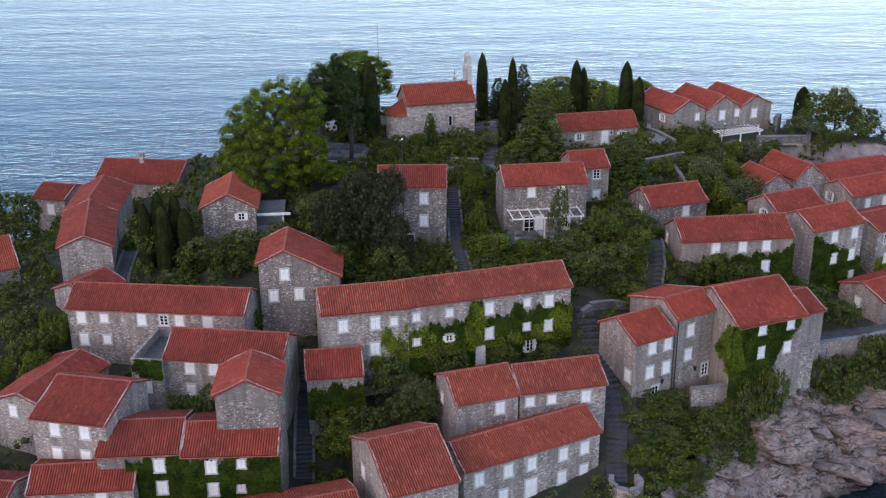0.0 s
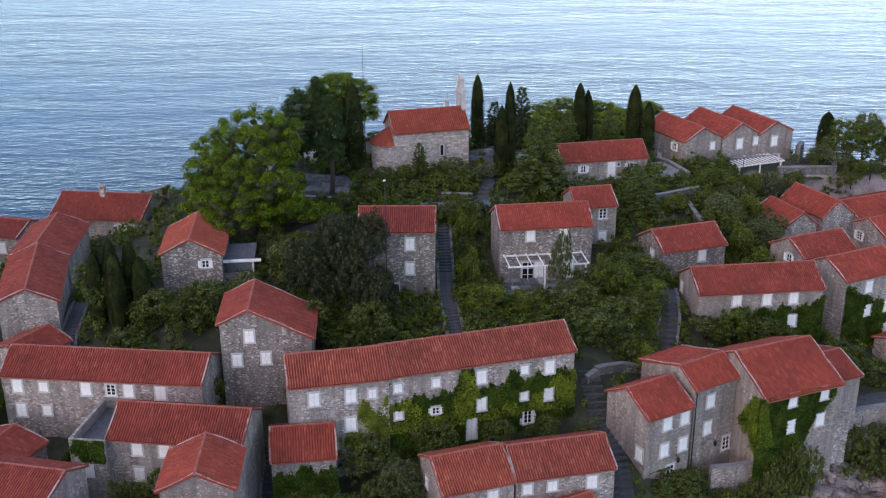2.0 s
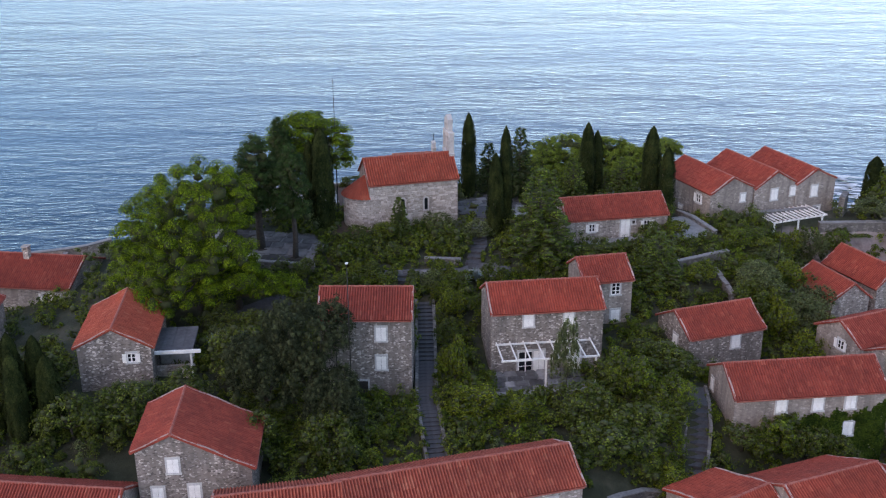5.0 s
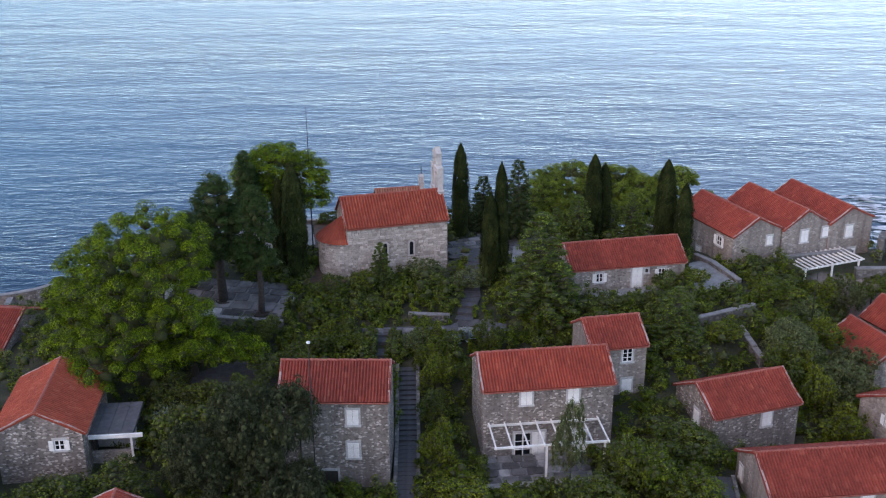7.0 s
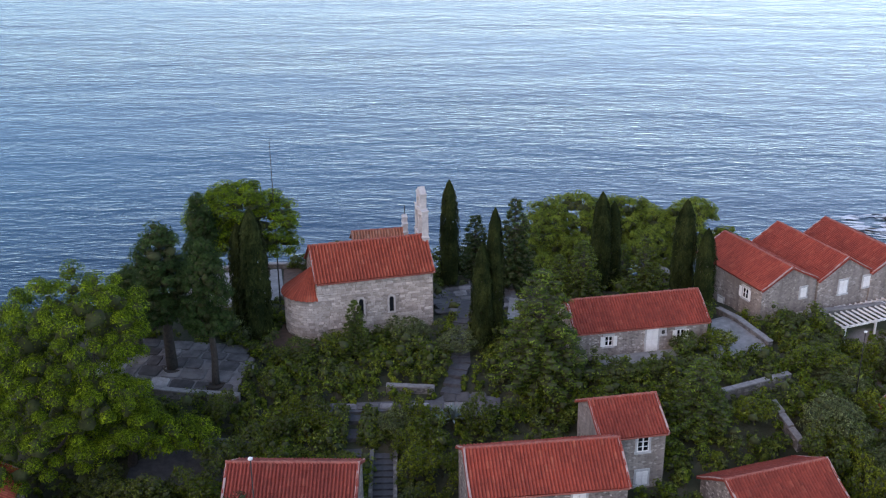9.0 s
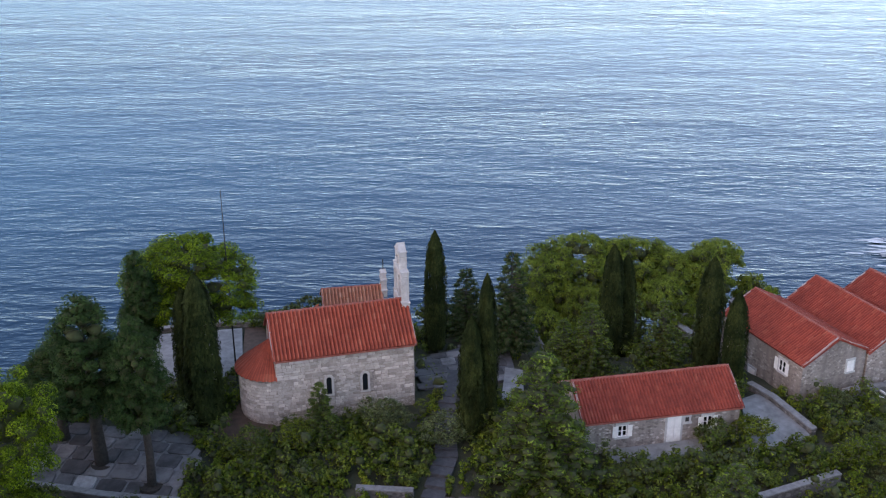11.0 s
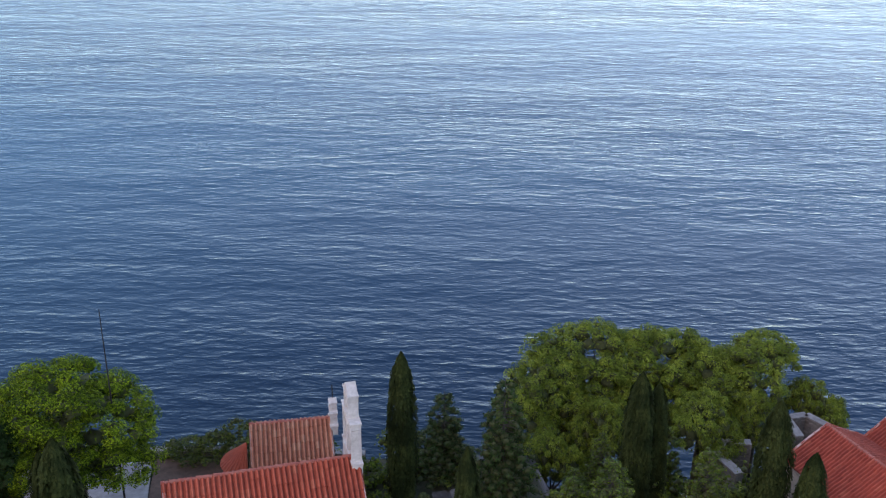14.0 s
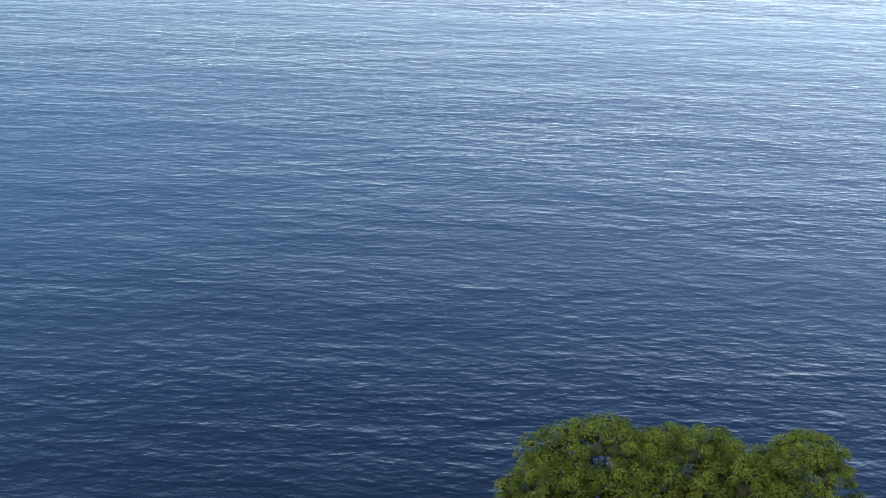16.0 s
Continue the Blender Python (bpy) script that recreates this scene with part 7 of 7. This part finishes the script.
def undergrowth(name, label, material, count, size, per, leaf, seed, x0=-56, x1=60, y0=66, y1=158, crowd=-0.75):
    """Bushes of many sizes: each is a heap of leaf clumps; they stand in drifts, tall in some places and low in others."""
    global RNG
    RNG = np.random.default_rng(seed)
    x, y = RNG.uniform(x0, x1, count), RNG.uniform(y0, y1, count)
    patch = np.sin(x * 0.31 + seed) * np.sin(y * 0.27 + 2 * seed) + 0.6 * np.sin(x * 0.83 + 3 * seed) * np.sin(y * 0.71 + seed) + RNG.uniform(-0.6, 0.6, count)
    keep = free(x, y, 0.15) & (inland(x, y) > np.where(y > 100, 4.0, 5.0)) & (patch > crowd)
    x, y = x[keep], y[keep]
    tall = 0.5 + 0.5 * np.sin(x * 0.9 + 2.1 * seed + 1.4 * np.sin(y * 0.6)) * np.sin(y * 0.8 + seed)
    r = RNG.uniform(size[0], size[1], len(x)) * (0.6 + 0.7 * tall) * RNG.choice([0.7, 1.0, 1.35], len(x), p=[0.4, 0.45, 0.15])
    z = ground(x, y)
    c = []
    rr = []
    for i in range(len(x)):
        n = RNG.integers(3, 7)
        for k in range(n):
            up = (k + 0.5) / n
            wide = 0.62 * r[i] * (1 - 0.6 * up)
            c.append((x[i] + RNG.normal(0, wide), y[i] + RNG.normal(0, wide), z[i] + (0.1 + 1.35 * up) * r[i]))
            rr.append(r[i] * RNG.uniform(0.32, 0.52))
    c, rr = np.array(c), np.array(rr)
    ok = free(c[:, 0], c[:, 1], 0.1)
    heap = Crown().clumps(c[ok], rr[ok], per, leaf[0], leaf[1], 0.5, 0.85, 0.3, -0.5, 0.5, 0.58)
    ob = new(name, heap.mesh(name, material))
    tagged(ob, label, "shrubs", kind="stuff")


undergrowth("dark_shrubs", "dense dark evergreen shrubs covering the slopes", M_OAK, 3000, (0.6, 1.3), 26, (0.235, 0.14), 11)
undergrowth("green_shrubs", "mid-green garden shrubs between the houses", M_IVY, 2200, (0.45, 1.05), 26, (0.2, 0.11), 12, crowd=-0.3)
undergrowth("grey_shrubs", "grey-green shrubs on the slopes", M_OLIVE, 1200, (0.4, 0.95), 44, (0.2, 0.07), 13, crowd=-0.1)
undergrowth("bright_shrubs", "yellow-green leafy shrubs in the gardens", M_FRESH, 1100, (0.4, 1.0), 32, (0.18, 0.1), 14, crowd=0.1)
undergrowth("garden_bushes", "leafy dark bushes filling the gardens below the church", M_OAK, 2000, (0.45, 0.95), 22, (0.21, 0.125), 15, -14, 40, 98, 136, -0.6)
undergrowth("garden_hedges", "green bushes in the gardens below the church", M_IVY, 1800, (0.4, 0.9), 22, (0.2, 0.115), 16, -14, 40, 98, 136, -0.3)
undergrowth("garden_flowers", "yellow-green bushes in the gardens below the church", M_FRESH, 1300, (0.35, 0.8), 30, (0.16, 0.09), 17, -14, 40, 98, 136, 0.0)

undergrowth("yard_shrubs", "dense dark bushes filling a yard behind a long house", M_OAK, 330, (0.6, 1.2), 32, (0.2, 0.12), 18, -28, -4, 94, 105, -9)


def hedge(label, points, wide, high, material, seed):
    """A clipped hedge along a line: a long block of leaf clumps with a soft uneven top."""
    global RNG
    RNG = np.random.default_rng(seed)
    c = []
    for x, y, a, d in spread(points, 0.3):
        for off in np.arange(-wide / 2, wide / 2 + 0.01, 0.34):
            for up in np.arange(0.2, high, 0.34):
                c.append((x - off * math.sin(radians(a)), y + off * math.cos(radians(a)), gz(x, y) + up))
    c = np.array(c) + RNG.normal(0, 0.06, (len(c), 3))
    ob = new("hedge", Crown().clumps(c, RNG.uniform(0.26, 0.38, len(c)), 22, 0.15, 0.08, 0.5, 0.9).mesh("hedge", material))
    tagged(ob, label, "hedge", "garden hedges")


hedge("clipped dark green hedge below a cottage terrace", [(15.8, 126.6), (19.2, 127.2), (24.4, 128.6)], 0.9, 1.2, M_OAK, 31)
hedge("clipped green hedge beside a garden lane", [(-0.2, 121.0), (0.0, 123.6)], 0.8, 1.0, M_IVY, 32)
hedge("clipped green hedge beside a garden lane", [(-2.0, 120.8), (-2.0, 123.4)], 0.7, 1.1, M_OAK, 33)
hedge("low green hedge on a walled terrace", [(-36.6, 88.9), (-34.4, 89.2)], 1.4, 1.0, M_IVY, 34)


def ivy(label, cx, cy, ang, u0, u1, z0, z1, out, holes, seed, count=9000, top=((0, 99),), material=None, face="F", foot=((0, 0),), shift=(0.0, 0.0)):
    """Ivy on a wall: leaves on the plane at distance out in front of the house's axis, up to an uneven top line given as (along, height), clear of the windows."""
    global RNG
    RNG = np.random.default_rng(seed)
    count = int(1.6 * count)
    u, z = RNG.uniform(u0, u1, count), RNG.uniform(z0, z1, count)
    line = np.interp(u, [p[0] for p in top], [p[1] for p in top]) + 0.25 * np.sin(u * 3.1 + 2 * seed) + 0.16 * np.sin(u * 7.7 + seed) + 0.1 * np.sin(u * 17)
    keep = (z < line + RNG.normal(0, 0.14, count)) & (z > np.interp(u, [p[0] for p in foot], [p[1] for p in foot]) + 0.3 * np.sin(u * 4.3) + RNG.normal(0, 0.2, count))
    for hu, hz, hw, hh in holes:
        keep &= ~((np.abs(u - hu) < hw / 2 + 0.12) & (np.abs(z - hz) < hh / 2 + 0.12))
    u, z = u[keep] + shift[0], z[keep] + shift[1]
    a = radians(ang)
    thick = 0.05 + 0.3 * RNG.uniform(0, 1, len(u)) ** 2 * (0.5 + 0.5 * np.sin(u * 2.1 + z * 1.7))
    d = out + thick
    if face == "F":
        x, y = cx + u * math.cos(a) + d * math.sin(a), cy + u * math.sin(a) - d * math.cos(a)
        n = np.array([math.sin(a), -math.cos(a), 0.35])
    else:
        x, y = cx - d * math.cos(a) - u * math.sin(a), cy - d * math.sin(a) + u * math.cos(a)
        n = np.array([-math.cos(a), -math.sin(a), 0.35])
    quads = leaf_quads(np.stack([x, y, z], -1), n + unit(len(x)) * 0.75, 0.2, 0.14)
    ob = new("ivy", quads_mesh("ivy", quads, material or M_IVY_DARK))
    tagged(ob, label, "ivy", kind="stuff")


def holes_of(us, z, w=0.9, h=1.25):
    return [(u, z, w, h) for u in us]


IV = "dense green ivy climbing a stone house wall"
H1 = holes_of((-7.2, -4.05, 3.53), 18.5, 0.7, 0.8) + holes_of((-0.2, 5.75), 18.4) + holes_of((-7.2, -4.1, 3.53), 16.05, 0.8, 0.8) + holes_of((-0.2, 5.7), 15.9) + holes_of((-1.06,), 13.75, 0.9, 1.9) + holes_of((3.9,), 14.0, 0.9, 1.3)
ivy(IV, 3.5, 93.55, 16.4, -8.0, 8.0, 12.0, 19.4, 3.25, H1, 3, 42000, ((-8, 16.4), (-6.5, 17.4), (-4, 17.2), (-2.6, 17.4), (-2, 19.0), (-0.9, 19.0), (-0.5, 17.3), (1.2, 17.2), (2.6, 18.4), (3.6, 17.6), (6, 17.8), (8, 17.9)))
ivy(IV, 3.5, 93.55, 16.4, -8.0, 8.0, 14.5, 19.3, 3.4, H1, 13, 7000, ((-8, 16.8), (-6.5, 17.6), (-5.4, 16.0), (-3, 15.6), (-2, 19.1), (-0.9, 19.1), (0, 15.6), (2, 15.4), (4, 15.6), (6, 17.2), (8, 18.2)), M_FRESH)
ivy(IV, -7.8, 90.5, 11.5, -3.0, 3.9, 13.0, 19.4, 3.25, holes_of((-2.0, 0.9), 18.4) + holes_of((0.8,), 15.85) + holes_of((2.6,), 18.4, 0.7, 0.8), 8, 9000, ((-3, 14.2), (0, 14.6), (1.4, 16.2), (2, 18.2), (3, 16.6), (3.9, 18.2)), M_FRESH)
ivy(IV, 29.02, 94.5, 21.73, -4.0, 3.6, 9.4, 16.8, 4.5, holes_of((-0.68, 2.52), 16.1) + holes_of((-0.63, 2.39), 13.65), 5, 30000, ((-4.1, 17.2), (-3, 16.6), (-1, 16.9), (0.4, 17.1), (1.6, 17.2), (3, 17.0), (3.6, 16.6)), foot=((-4.1, 9), (-1, 9.6), (0.6, 11.6), (1.6, 14.0), (3.6, 15.8)), shift=(-0.44, 0.25))
ivy(IV, 29.02, 94.5, 21.73, -4.3, -0.4, 11.2, 16.6, 3.86, (), 6, 3600, ((-4.4, 16.4), (-2.6, 16.2), (-1.6, 14.0), (-0.4, 11.0)), M_IVY, face="L", foot=((-4.4, 10.5), (-2.6, 12.6), (-1.6, 13.0), (-0.4, 13.2)), shift=(-0.3, 0.25))
ivy(IV, 29.02, 94.5, 21.73, -4.0, -2.2, 12.4, 16.6, 4.62, (), 16, 3600, ((-4.3, 16.8), (-3.2, 15.6), (-2.2, 12.0)), M_IVY, shift=(-0.44, 0.25))
ivy(IV, -24.4, 76.0, 3.5, -1.0, 3.4, 8.0, 13.9, 3.25, holes_of((1.57,), 12.95) + holes_of((1.6,), 10.9), 9, 11000, ((-1, 13.2), (3.4, 13.7)))
ivy(IV, -17.1, 75.9, 2, -3.8, 3.9, 8.0, 13.8, 3.15, holes_of((-1.51,), 12.9) + holes_of((0.88,), 13.1, 0.7, 0.8) + holes_of((-1.51,), 10.8) + holes_of((0.73,), 10.85, 0.7, 0.8), 10, 19000, ((-3.8, 13.6), (0, 13.4), (3.9, 13.7)))
ivy(IV, -9.96, 86.16, 7.57, -2.5, 2.5, 10.5, 14.5, 2.63, (), 4, 5500, ((-2.5, 13.0), (0, 13.6), (2.5, 13.2)), M_IVY_DARK, shift=(0.06, 0.54))
ivy(IV, 30.56, 107.24, 7.0, -4.5, 6.0, 13.0, 19.0, 2.65, holes_of((-2.58, 0.35, 2.94), 18.6) + holes_of((3.0,), 16.3), 7, 20000, ((-4.5, 16.4), (-2, 17.4), (0, 17.6), (2, 17.7), (4.6, 17.6), (5.2, 18.6), (6, 18.4)), shift=(0.24, 0.14))
ivy(IV, 41.8, 111.37, 25.33, -3.5, 3.5, 10.0, 18.3, 2.8, holes_of((-0.53, 2.36), 17.35) + holes_of((-0.34, 2.27), 14.85) + holes_of((2.5,), 12.3), 2, 15000, ((-3.5, 17.8), (-2, 17.0), (0, 16.0), (1, 15.6), (3.5, 14.0)), shift=(0.05, 0.95))
ivy(IV, 51.0, 117.3, 26, -3.5, 3.5, 9.5, 16.8, 3.05, holes_of((-2.2, 0.2), 16.2) + holes_of((-1.8, 0.4), 13.8), 15, 9000, ((-3.5, 13.6), (0, 14.6), (3.5, 15.8)), M_FRESH)
ivy(IV, -25.4, 86.4, -7.5, -1.4, 1.3, 15.2, 17.1, 3.3, (), 21, 1600, ((-1.4, 16.4), (-0.6, 17.1), (1.3, 17.1)), foot=((-1.4, 15.8), (1.3, 15.0)))
